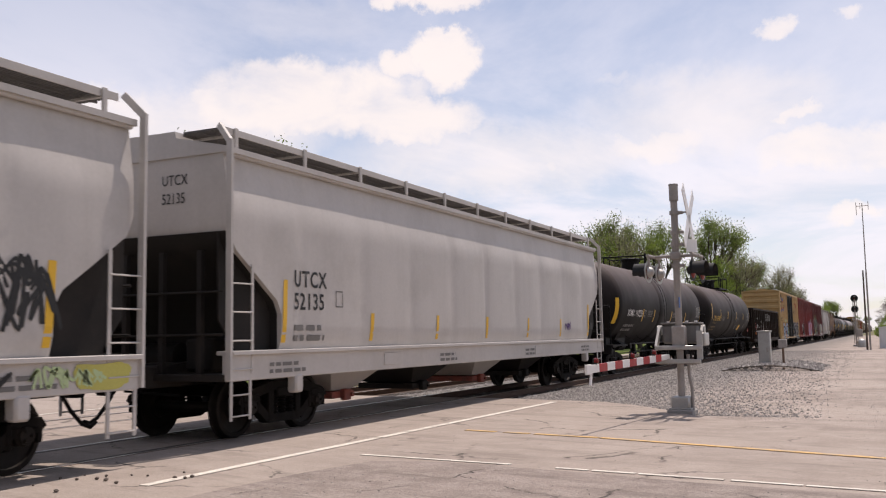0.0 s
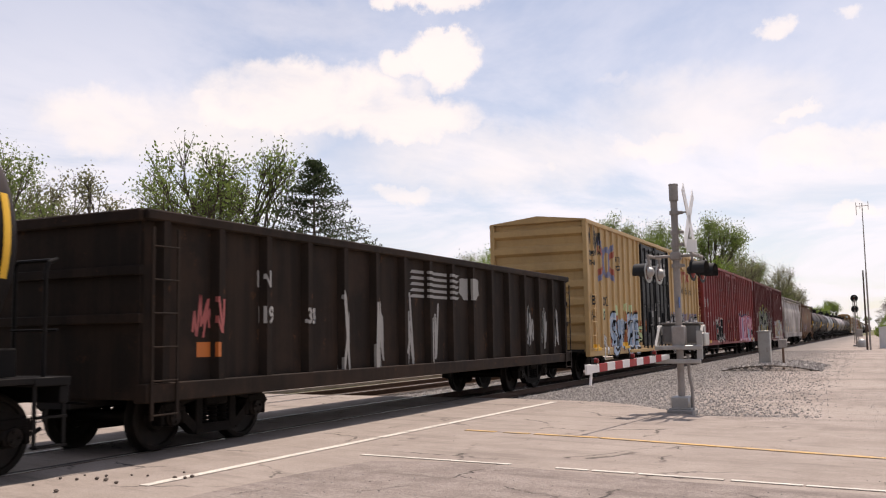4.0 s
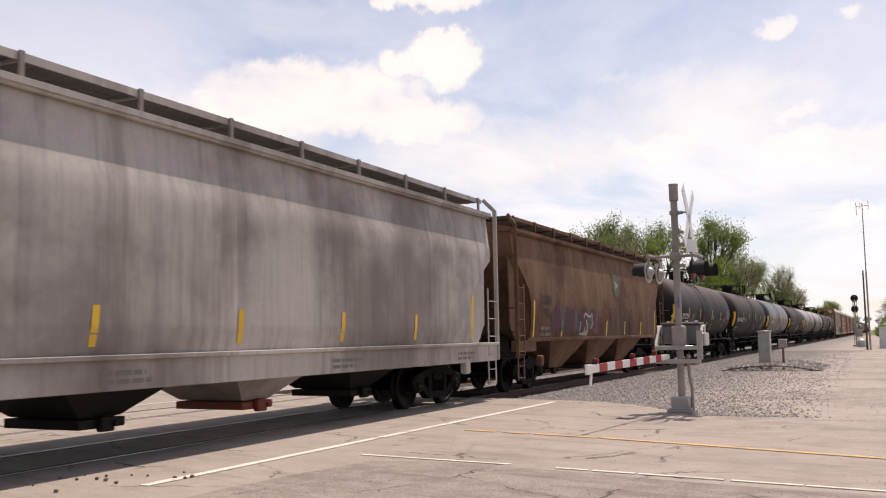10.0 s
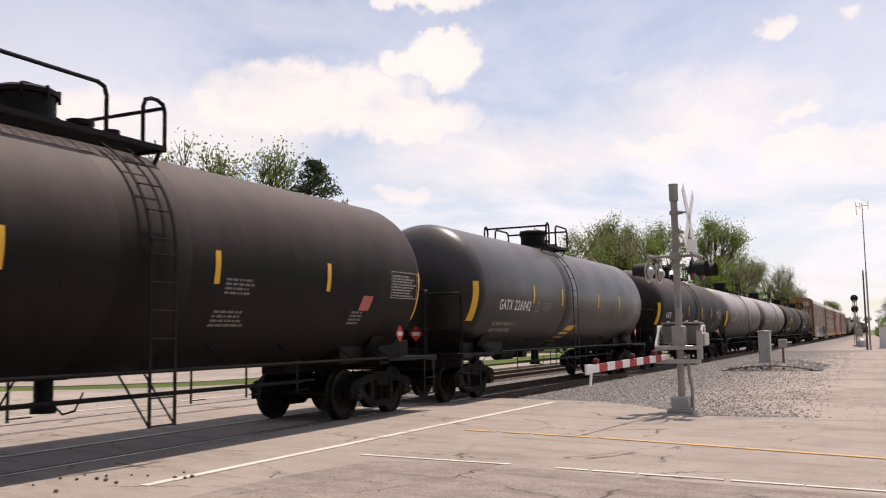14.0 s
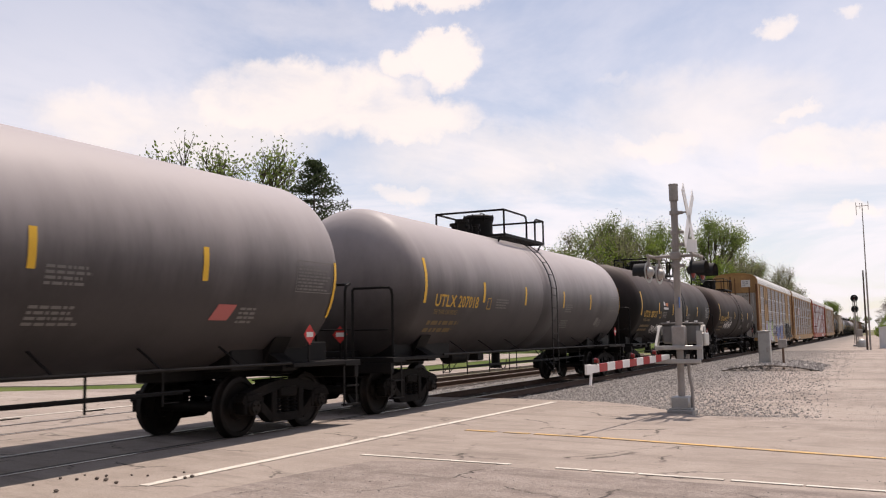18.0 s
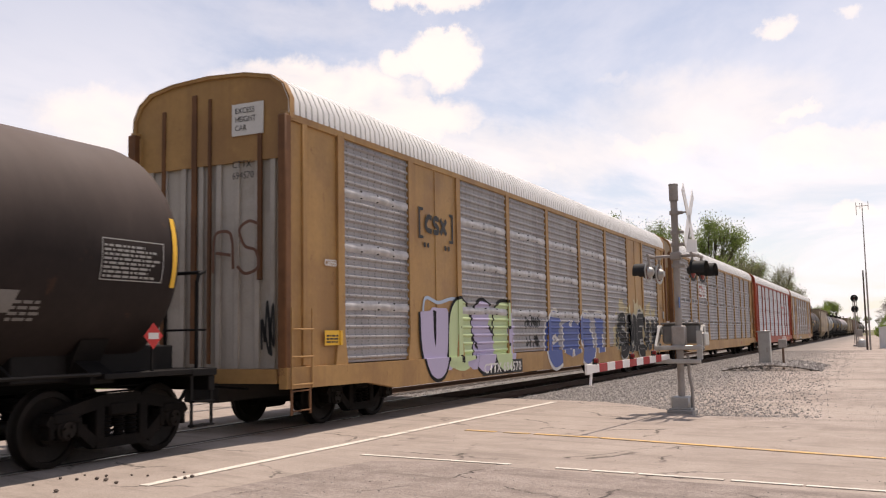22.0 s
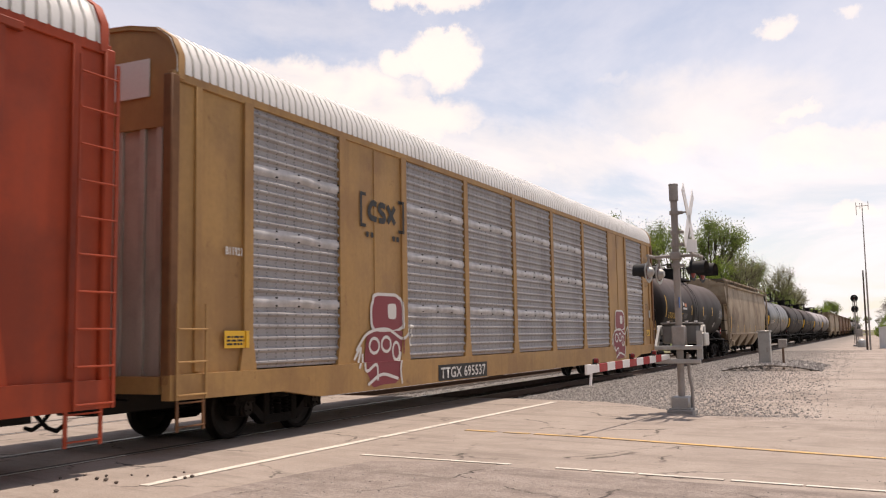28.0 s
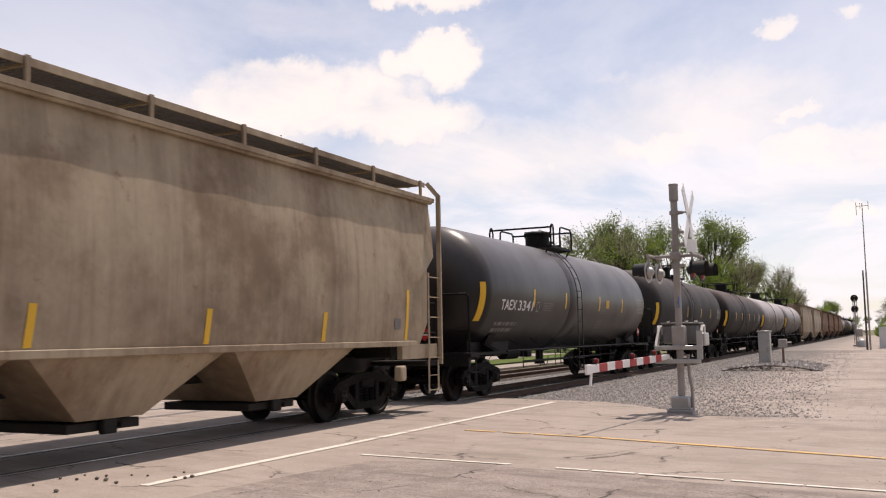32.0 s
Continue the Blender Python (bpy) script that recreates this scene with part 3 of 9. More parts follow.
def side_rail_shape():
    """The low hand rail along a tank, with its hangers."""
    s = Shape()
    s.rod((1.47, -6.4, 1.10), (1.47, 6.4, 1.10), 0.024, 8)
    for y in (-5.2, -3.6, -1.9, 1.9, 3.6, 5.2):
        s.beam((1.47, y, 1.10), (1.05, y, 1.38), 0.04, 0.015)
    return s


def brake_rig_shape():
    s = Shape()
    s.rod((0.55, -5.2, 0.72), (0.55, 5.0, 0.72), 0.018, 6)
    s.rod((1.20, -4.6, 0.80), (1.20, 4.4, 0.80), 0.016, 6)
    for y in (-4.6, -3.3, -2.0, -1.5, 1.4, 2.6, 3.9):
        s.beam((1.20, y, 0.62), (1.20, y, 1.12), 0.035, 0.012)
        s.beam((1.20, y, 0.66), (1.20, y + 0.3, 0.66), 0.03, 0.012)
    s.rod((0.2, -3.6, 0.98), (0.2, -2.6, 0.98), 0.17, 14)
    s.box(0.05, 0.42, -2.2, -1.8, 0.85, 1.12, 0.03)
    return s


def outlet_shape():
    s = Shape()
    s.rod((0, 0, 1.22), (0, 0, 1.00), 0.42, 18, 0.30)
    s.rod((0, 0, 1.02), (0, 0, 0.66), 0.12, 12)
    s.rod((0, 0, 0.72), (0, 0, 0.58), 0.16, 12)
    s.pipe([(0.1, 0.05, 0.7), (0.12, 0.2, 0.55), (0.12, 0.4, 0.58), (0.1, 0.55, 0.80)], 0.014, 5)
    return s


def tank_ladder_shape(y):
    """A ladder that follows the shell down from the top platform and hangs below it."""
    s = Shape()
    for dy in (-0.22, 0.22):
        pts = []
        for i in range(11):
            a = radians(62 - 62 * i / 10)
            pts.append(((TANK_R + 0.09) * math.cos(a), y + dy, TANK_Z + (TANK_R + 0.09) * math.sin(a)))
        pts += [(TANK_R + 0.09, y + dy, 1.1), (TANK_R + 0.09, y + dy, 0.42)]
        for a, b in zip(pts, pts[1:]):
            s.beam(a, b, 0.05, 0.014)
        s.beam((TANK_R + 0.08, y + dy, 0.44), (1.1, y + dy, 1.12), 0.03, 0.012)
    for i in range(5):
        a = radians(58 - 13 * i)
        p = ((TANK_R + 0.10) * math.cos(a), TANK_Z + (TANK_R + 0.10) * math.sin(a))
        s.rod((p[0], y - 0.22, p[1]), (p[0], y + 0.22, p[1]), 0.011, 6)
    for z in (2.55, 2.2, 1.85, 1.5, 1.1, 0.78, 0.44):
        s.rod((TANK_R + 0.10, y - 0.22, z), (TANK_R + 0.10, y + 0.22, z), 0.011, 6)
    return s


def deck_plank(y0, y1):
    s = Shape().box(0.98, 1.01, y0, y1, 4.06, 4.13).box(0.42, 0.45, y0, y1, 4.06, 4.12)
    for k in range(8):
        s.box(0.50 + 0.06 * k, 0.515 + 0.06 * k, y0, y1, 4.09, 4.125)
    return s


def deck_beam():
    s = Shape().box(-1.0, 1.0, -0.03, 0.03, 4.055, 4.12)
    for x in (-0.9, 0.9):
        s.beam((x, 0, 4.08), (x * 0.86, 0, 3.86), 0.06, 0.03)
    return s


def deck_grating(y0, y1):
    s = Shape()
    n = int((y1 - y0) / 0.18)
    for i in range(n + 1):
        y = y0 + (y1 - y0) * i / n
        s.box(-1.0, 1.0, y - 0.012, y + 0.012, 4.10, 4.125)
    return s


def tank_railing_shape(run, rounded):
    """One bent pipe of the railing, from the corner at y = 0 to the opening."""
    z0, z1, r, k = 4.1, 4.75, 0.028, 0.15
    d = 1 if run > 0 else -1
    start = [(0, 0, z0), (0, 0, z1 - k), (0, 0.04 * d, z1 - 0.04), (0, k * d, z1)] if rounded else [(0, 0, z0), (0, 0, z1)]
    return Shape().pipe(start + [(0, run - k * d, z1), (0, run - 0.04 * d, z1 - 0.04), (0, run, z1 - k), (0, run, z0)], r, 8)


def cross_rail_shape(rounded):
    z = 4.75 - (0.08 if rounded else 0)
    return Shape().rod((-0.98, 0, z), (0.98, 0, z), 0.028, 8)


def dome_shape(y):
    s = Shape()
    s.lathe([(0.38, 4.02), (0.38, 4.60), (0.42, 4.61), (0.42, 4.67), (0.36, 4.71), (0.05, 4.73)], "z", 28, (0, y, 0))
    for k in range(8):
        a = k * math.pi / 4
        s.rod((0.41 * math.cos(a), y + 0.41 * math.sin(a), 4.54), (0.41 * math.cos(a), y + 0.41 * math.sin(a), 4.71), 0.022, 6)
    s.pipe([(0.1, y - 0.1, 4.71), (0.1, y - 0.1, 4.78), (0.1, y + 0.1, 4.78), (0.1, y + 0.1, 4.71)], 0.012, 5)
    return s


def valve_shape(r, h):
    return Shape().rod((0, 0, 4.02), (0, 0, 4.1 + h), r, 12).rod((0, 0, 4.1 + h), (0, 0, 4.17 + h), r * 1.45, 12).rod((-r * 1.6, 0, 4.1 + h * 0.6), (r * 1.6, 0, 4.1 + h * 0.6), r * 0.4, 8)


def end_rail_shape(x):
    s = Shape()
    s.pipe([(x, 8.26, 1.08), (x, 8.26, 2.27), (x, 8.30, 2.38), (x, 8.40, 2.42), (x * 0.9, 8.48, 2.42), (x * 0.45, 8.48, 2.42), (x * 0.42, 8.48, 2.38), (x * 0.42, 8.48, 1.08)], 0.026, 8)
    s.rod((x, 8.44, 1.62), (x * 0.42, 8.44, 1.62), 0.016, 6)
    return s


def step_shape():
    s = Shape()
    for dy in (-0.2, 0.2):
        s.beam((0, dy, 0.32), (0, dy, 1.05), 0.05, 0.014)
    for z in (0.34, 0.66):
        s.box(-0.06, 0.06, -0.2, 0.2, z - 0.012, z + 0.012)
    return s


def wheel_brake_shape():
    s = Shape()
    s.lathe([(0.25, -0.015), (0.28, -0.015), (0.28, 0.015), (0.25, 0.015)], "y", 20)
    for k in range(5):
        a = k * 2 * math.pi / 5
        s.beam((0, 0, 0), (0.26 * math.cos(a), 0, 0.26 * math.sin(a)), 0.03, 0.03)
    s.rod((0, -0.05, 0), (0, 0.2, 0), 0.03, 8)
    s.box(-0.12, 0.12, 0.12, 0.26, -0.3, 0.16, 0.02)
    return s


def diamond(cx, cy, cz, r, axis="x"):
    s = Shape()
    if axis == "x":
        s.poly([(cx, cy - r, cz), (cx, cy, cz - r), (cx, cy + r, cz), (cx, cy, cz + r)])
    return s


def patch(y0, y1, z0, z1):
    """A flat patch before it is draped."""
    return Shape().poly([(0, y0, z0), (0, y1, z0), (0, y1, z1), (0, y0, z1)]).mesh("patch", 0)


def tank_patch(name, car, y0, y1, z0, z1, material, label="", out=0.006):
    cuts = [y0 + (y1 - y0) * i / 4 for i in range(1, 4)] if max(abs(y0), abs(y1)) > TANK_HALF else ()
    return part(name, drape(patch(y0, y1, z0, z1), out, 0, 0, tank_x, cuts, TANK_ZCUTS), material, car, label)


def fitted(text, size, width, **k):
    """Letters stretched or squeezed to a given width."""
    me = letters(text, size, bold=0.006, space=1.08, **k).copy()
    ys = [v.co.y for v in me.vertices]
    lo, hi = min(ys), max(ys)
    for v in me.vertices:
        v.co.y = (v.co.y - lo) * width / (hi - lo)
    return me


def tag_strokes(seed, width, height, strokes=9, thick=0.05):
    """A spray-can scrawl: rounded zigzags side by side, flat before they are draped."""
    rng = random.Random(seed)
    step = width / strokes
    lines = []
    for i in range(strokes):
        y = i * step
        pts = [(y + rng.uniform(0, 0.4) * step, rng.uniform(0.0, 0.3) * height)]
        for k in range(rng.randint(4, 6)):
            pts.append((y + rng.uniform(-0.1, 1.3) * step, (rng.uniform(0.6, 1.0) if k % 2 == 0 else rng.uniform(0.0, 0.4)) * height))
        lines.append(pts)
    return brush_mesh(lines, thick)


def skew_mesh(w, h, skew):
    return Shape().poly([(0, 0, 0), (0, w, 0), (0, w + skew, h), (0, skew, h)]).mesh("plate", 0)


def frame_mesh(w, h, t):
    """A thin outlined oblong, flat in the plane x = 0."""
    s = Shape()
    for y0, y1, z0, z1 in ((0, w, 0, t), (0, w, h - t, h), (0, t, t, h - t), (w - t, w, t, h - t)):
        s.poly([(0, y0, z0), (0, y1, z0), (0, y1, z1), (0, y0, z1)])
    return s.mesh("outline", 0)


def head_wrap(data, x0, z0):
    """Flat letters laid on the rear-facing head of the tank."""
    me = data.copy()
    for v in me.vertices:
        x, z = x0 + v.co.y, z0 + v.co.z
        r2 = min(0.97, (x * x + (z - TANK_Z) ** 2) / TANK_R ** 2)
        v.co = (x, -(TANK_HALF + HEAD * math.sqrt(1 - r2)) - 0.008, z)
    return me


def tank_car(place, paint, label, marks="", number="", mark_color=None, detail=(), tag=None, placard=True, dome=0.10, deck=(-1.45, 0.52), ladder=-0.95, gap=(-1.20, -0.60), rounded=True, bands=(-4.6, -1.95, 1.5, 4.3), band_z=2.20, spans=(-6.85, -5.84, -5.71, -4.65), valve=0.95, slogan=False, reservoir=False):
    """A tank car whose middle stands at that place in the train."""
    car = thing("tank_car", label, "tank car", group="cars of the freight train")
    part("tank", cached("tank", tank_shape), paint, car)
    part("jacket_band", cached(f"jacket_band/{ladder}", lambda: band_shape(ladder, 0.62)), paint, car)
    for turn in (0, 180):
        for piece_name, fn in (("stub_sill", stub_sill_shape), ("end_platform", end_platform_shape), ("end_beam", end_beam_shape), ("body_bolster", body_bolster_shape)):
            part(piece_name, cached(piece_name, fn), TRIM_BLACK, car, "", pose(0, 0, 0, 0, 0, turn))
    for y in (-6.6, 6.6):
        part("saddle", cached("saddle", saddle_shape), TRIM_BLACK, car, "", pose(0, y, 0))
    for turn in (0, 180):
        part("side_rail", cached("side_rail", side_rail_shape), TRIM_BLACK, car, "", pose(0, 0, 0, 0, 0, turn))
        for x in (-1.3, 1.3):
            part("end_railing", cached(f"end_railing/{x}", lambda: end_rail_shape(x)), TRIM_BLACK, car, "", pose(0, 0, 0, 0, 0, turn))
        part("ladder", cached(f"tank_ladder/{ladder}", lambda: tank_ladder_shape(ladder)), TRIM_BLACK, car, "", pose(0, 2 * ladder if turn else 0, 0, 0, 0, turn))
    part("brake_rigging", cached("tank_brake_rigging", brake_rig_shape), TRIM_BLACK, car)
    part("bottom_outlet", cached("bottom_outlet", outlet_shape), TRIM_BLACK, car)
    for turn in (0, 180):
        part("platform_plank", cached(f"platform_plank/{deck}", lambda: deck_plank(*deck)), TRIM_BLACK, car, "", pose(0, sum(deck) if turn else 0, 0, 0, 0, turn))
    for y in deck:
        part("platform_beam", cached("platform_beam", deck_beam), TRIM_BLACK, car, "", pose(0, y, 0))
    part("platform_grating", cached(f"platform_grating/{deck}", lambda: deck_grating(*deck)), TRIM_BLACK, car, "open steel grating")
    for corner, inner in ((deck[0], gap[0]), (deck[1], gap[1])):
        for x in (-0.98, 0.98):
            part("platform_railing", cached(f"platform_railing/{corner - inner:.3f}/{rounded}", lambda: tank_railing_shape(inner - corner, rounded)), TRIM_BLACK, car, "black bent pipe railing", pose(x, corner, 0))
        part("cross_rail", cached(f"cross_rail/{rounded}", lambda: cross_rail_shape(rounded)), TRIM_BLACK, car, "", pose(0, corner, 0))
    part("manway_housing", cached(f"manway/{dome}", lambda: dome_shape(dome)), TRIM_BLACK, car, "round black manway housing")
    for x, dy, r, h in ((0, 0, 0.13, 0.32), (0.25, 0.32, 0.08, 0.22), (-0.3, 0.22, 0.10, 0.26)):
        part("valve", cached(f"valve/{r}", lambda: valve_shape(r, h)), TRIM_BLACK, car, "", pose(x, dome + valve + dy, 0))
    for x in (-1.38, 1.38):
        for y in (-8.28, 8.28):
            part("step", cached("sill_step", step_shape), TRIM_BLACK, car, "", pose(x, y, 0))
    part("brake_wheel", cached("brake_wheel", wheel_brake_shape), TRIM_BLACK, car, "", pose(-0.75, -8.5, 1.55))
    for y in (-7.12, 7.15 if slogan else 6.85):
        add_truck(car, y, place)
    add_ends(car, 8.5, 9.15)
    if reservoir:
        part("air_reservoir", cached("air_reservoir", lambda: Shape().lathe([(0.02, -0.42), (0.15, -0.40), (0.20, -0.33), (0.20, 0.33), (0.15, 0.40), (0.02, 0.42)], "y", 20)), STEEL_SOOT, car, "dull air reservoir on the end platform", pose(1.12, 8.05, 1.36))
    for y in (-7.34 if slogan else -7.74, *bands, 7.54):
        big = abs(y) > 7
        z = (2.15 if slogan else 1.82) if big else band_z
        tank_patch("reflective_stripe", car, y - 0.055, y + 0.055, z, z + (0.90 if big else 0.46), YELLOW, "yellow reflective stripe")
    mc = mark_color or WHITE
    if marks:
        for text, a, b in ((marks, spans[0], spans[1]), (number, spans[2], spans[3])):
            if text:
                part("lettering", drape(fitted(text, 0.345, b - a), 0.006, a, 2.10, tank_x, (), TANK_ZCUTS), mc, car, "painted car mark" if text == marks else "painted car number")
        if slogan:
            part("lettering", drape(fitted("THE TANK CAR PEOPLE", 0.13, 1.15), 0.006, spans[0] + 0.03, 1.94, tank_x, (), TANK_ZCUTS), DIMYELLOW, car, "small painted slogan")
        part("lettering", head_wrap(letters(marks + " " + number, 0.17), -1.05, 3.05), mc if mc is not WHITE else DULLWHITE, car, "painted car number on the tank head")
        part("small_print", head_wrap(bars_mesh(3, 0.8, 0.10, 5), -0.95, 2.9), FAINT, car, "rows of small faded print")
    if marks or number:
        part("small_print", drape(bars_mesh(2, 1.9, 0.15, 7), 0.006, spans[0] - 0.06, 1.72, tank_x, (), TANK_ZCUTS), GREYINK if mc is WHITE else DIMYELLOW, car, "rows of small faded print")
        for k, (y, z, w) in enumerate(((bands[0] + 0.75, 2.30, 0.9), (bands[2] + 0.2, 2.30, 0.7), (bands[2] + 0.1, 1.85, 0.8), (5.2, 1.9, 0.5))):
            part("small_print", drape(bars_mesh(4, w, 0.062, 11 + k), 0.006, y, z, tank_x, (), TANK_ZCUTS), GREYINK, car, "rows of small faded print")
        part("test_mark", drape(frame_mesh(0.22, 0.26, 0.02), 0.006, bands[0] + 0.22, 2.08, tank_x, (), TANK_ZCUTS), DULLWHITE if mc is WHITE else YELLOWTXT, car, "small outlined square")
    if placard:
        for m in (pose(1.43, 7.30 if slogan else 6.96, 0), pose(0.35, -8.62, 0, 0, 0, -90)):
            holder = part("placard_post", cached("placard_post", lambda: Shape().box(-0.02, 0, -0.02, 0.02, 1.05, 1.45)), TRIM_BLACK, car, "", m)
            part("placard", cached("placard", lambda: diamond(0.006, 0, 1.54, 0.17)), RED, holder, "red diamond hazard placard")
            part("placard_panel", cached("placard_panel", lambda: Shape().poly([(0.010, -0.09, 1.50), (0.010, 0.09, 1.50), (0.010, 0.09, 1.58), (0.010, -0.09, 1.58)])), WHITE, holder, "white number panel")
    # end stencil table
    part("data_panel", drape(bars_mesh(8, 0.92, 0.052, 31), 0.006, 6.34 if slogan else 6.46, 2.60, tank_x, (), TANK_ZCUTS), GREYINK if paint is STEEL_GREY else DULLWHITE, car, "stencilled data table")
    part("data_frame", drape(frame_mesh(1.02, 0.50, 0.014), 0.006, 6.30 if slogan else 6.42, 2.20, tank_x, (), TANK_ZCUTS), GREYINK if paint is STEEL_GREY else DULLWHITE, car, "thin white outline of the data table")
    for what, y, z, w, h, skew, m in detail:
        part(what, drape(skew_mesh(w, h, skew), 0.007, y, z, tank_x, (), TANK_ZCUTS), m, car, "")
    for seed, y, z, w, h, m, k, thick in tag or ():
        part("graffiti", drape(scrawl(k, y, z, w, h, thick, seed) if isinstance(k, str) else tag_strokes(seed, w, h, k, thick), 0.006, *((0, 0) if isinstance(k, str) else (y, z)), tank_x, (), TANK_ZCUTS), m, car, "sprayed graffiti scrawl")
    return car


# ---- covered hoppers ----
def hopper_body(half, cut, bulge, top=4.17, width=1.56):
    """The bin: rings from the foot of the side to the eave. cut: (z, half length) from low to high."""
    zs = [cut[0][0] + (top - cut[0][0]) * i / 22 for i in range(23)]
    for z, _ in cut:
        if min(abs(z - k) for k in zs) > 0.02:
            zs.append(z)
    zs.sort()

    def reach(z):
        for (z0, y0), (z1, y1) in zip(cut, cut[1:]):
            if z <= z1:
                return y0 + (y1 - y0) * (z - z0) / (z1 - z0)
        return cut[-1][1]

    n, rings = 150, []
    for z in zs:
        r = reach(z)
        one = [(width + bulge(r * (2 * i / n - 1), z), r * (2 * i / n - 1), z) for i in range(n + 1)]
        rings.append(one + [(-x, y, z) for x, y, z in reversed(one)])
    return Shape().loft(rings)


def pellet_bulge(y, z):
    """Panels pillowed between hidden posts, flat above a crease."""
    edge = max(0.0, min(1.0, (3.60 - z) / 0.30)) * max(0.0, min(1.0, (z - 1.30) / 0.25))
    cell = 1.85
    k = (y / cell) - math.floor(y / cell)
    pillow = (4 * k * (1 - k)) ** 0.45
    dents = 0.018 * math.sin(y * 3.1 + 1.3 * math.sin(y * 1.7)) * math.exp(-((z - 2.9) / 0.7) ** 2)
    lean = -0.09 * max(0.0, (z - 3.52) / 0.65)
    return edge * (0.02 + 0.042 * pillow + dents * 0.5) + lean


def grain_bulge(y, z):
    t = (z - 1.35) / 2.8
    return 0.10 * math.sin(math.pi * min(1.0, max(0.0, t)) ** 0.9) - 0.10 * t + 0.006 * math.sin(y * 4.2) * math.sin(math.pi * min(1, max(0, t)))


def hopper_roof(half, top, width):
    s = Shape()
    prof = [(-width - 0.03, top - 0.05), (-width - 0.03, top + 0.03), (-0.62, top + 0.24), (-0.60, top + 0.34), (0.60, top + 0.34), (0.62, top + 0.24), (width + 0.03, top + 0.03), (width + 0.03, top - 0.05)]
    return s.prism(prof, "y", -half, half)


def eave_shape(half, top, width):
    """The rolled edge of the roof along one side."""
    return Shape().box(width - 0.02, width + 0.06, -half, half, top - 0.09, top + 0.03, 0.02)


def running_board_shape(half, top):
    s = Shape()
    z = top + 0.35
    for x0, x1 in ((0.64, 0.68), (1.00, 1.03), (1.31, 1.36)):
        s.box(x0, x1, -half, half, z - 0.07, z)
    n = int(half * 2 / 0.10)
    for i in range(n + 1):
        y = -half + 2 * half * i / n
        s.box(0.66, 1.34, y - 0.012, y + 0.012, z - 0.03, z - 0.004)
    for k in range(12):
        x = 0.70 + 0.053 * k
        s.box(x - 0.009, x + 0.009, -half, half, z - 0.045, z - 0.002)
    return s


def walkway_fascia(half, top):
    return Shape().box(1.362, 1.385, -half, half, top + 0.26, top + 0.36, 0.004)


def slope_sheet_shape(cut, width):
    """The sloping end of the bin: a plate on its outer face and two gussets that close it to the sides."""
    s = Shape()
    low = [(y + 0.02, z) for z, y in cut if z < 3.5]
    back = [(y + 0.004, z) for y, z in low]
    outline = [(y - 0.02, z) for y, z in back] + [(y, z) for y, z in reversed(back)]
    s.prism(outline, "x", -width + 0.02, width - 0.02)
    foot = [(y, z) for y, z in low]
    plate = foot + [(low[-1][0] - 0.02, 1.75), (low[-1][0] - 0.40, 1.30)]
    for x in (-width + 0.14, width - 0.17):
        s.prism(plate, "x", x, x + 0.03)
    return s


def board_post_shape(top):
    return Shape().box(1.386, 1.43, -0.035, 0.035, top - 0.02, top + 0.37, 0.008).beam((1.40, 0, top + 0.27), (0.66, 0, top + 0.27), 0.05, 0.03)


def corner_post_shape(half, top, width):
    s = Shape()
    y = half + 0.02
    s.beam((width + 0.10, y, 0.92), (width + 0.10, y, top + 0.10), 0.05, 0.09)
    s.beam((width + 0.10, y, top + 0.08), (1.38, y - 0.08, top + 0.36), 0.05, 0.09)
    return s


def hopper_end_shape(half, sill):
    """Open framing at one end: slope struts, crossbars, brake gear and the platform."""
    s = Shape()
    y = half
    s.box(-1.55, 1.55, y - 0.55, y + 0.03, 0.90, 1.00, 0.01)
    s.box(-0.30, 0.30, y - 2.6, y + 0.25, 0.80, 1.12, 0.02)
    for x in (-1.05, -0.35, 0.35, 1.05):
        s.beam((x, y - 0.08, 1.0), (x, y - 0.08, 2.75), 0.08, 0.08)
    for z in (1.55, 2.15):
        s.rod((-1.5, y - 0.02, z), (1.5, y - 0.02, z), 0.018, 6)
    s.box(-0.9, -0.4, y - 1.2, y - 0.5, 1.02, 1.5, 0.04)
    s.rod((0.2, y - 1.1, 1.25), (1.15, y - 1.1, 1.25), 0.19, 14)
    return s


def bay_shape(y, top_half, low_half, z_top, z_low, wide, low_wide):
    s = Shape()
    a = [(-wide, y - top_half, z_top), (wide, y - top_half, z_top), (wide, y + top_half, z_top), (-wide, y + top_half, z_top)]
    b = [(-low_wide, y - low_half, z_low), (low_wide, y - low_half, z_low), (low_wide, y + low_half, z_low), (-low_wide, y + low_half, z_low)]
    return s.loft([b, a])


def gate_shape(y, z, low_half, wide):
    s = Shape()
    s.box(-wide - 0.05, wide + 0.05, y - low_half - 0.05, y + low_half + 0.05, z - 0.10, z + 0.02, 0.01)
    s.rod((-wide - 0.2, y + low_half * 0.3, z - 0.04), (wide + 0.2, y + low_half * 0.3, z - 0.04), 0.035, 8)
    s.box(wide + 0.05, wide + 0.16, y - 0.12, y + 0.12, z - 0.14, z + 0.06, 0.02)
    return s


def hopper_x(bulge, width):
    return lambda y, z: width + bulge(y, z)


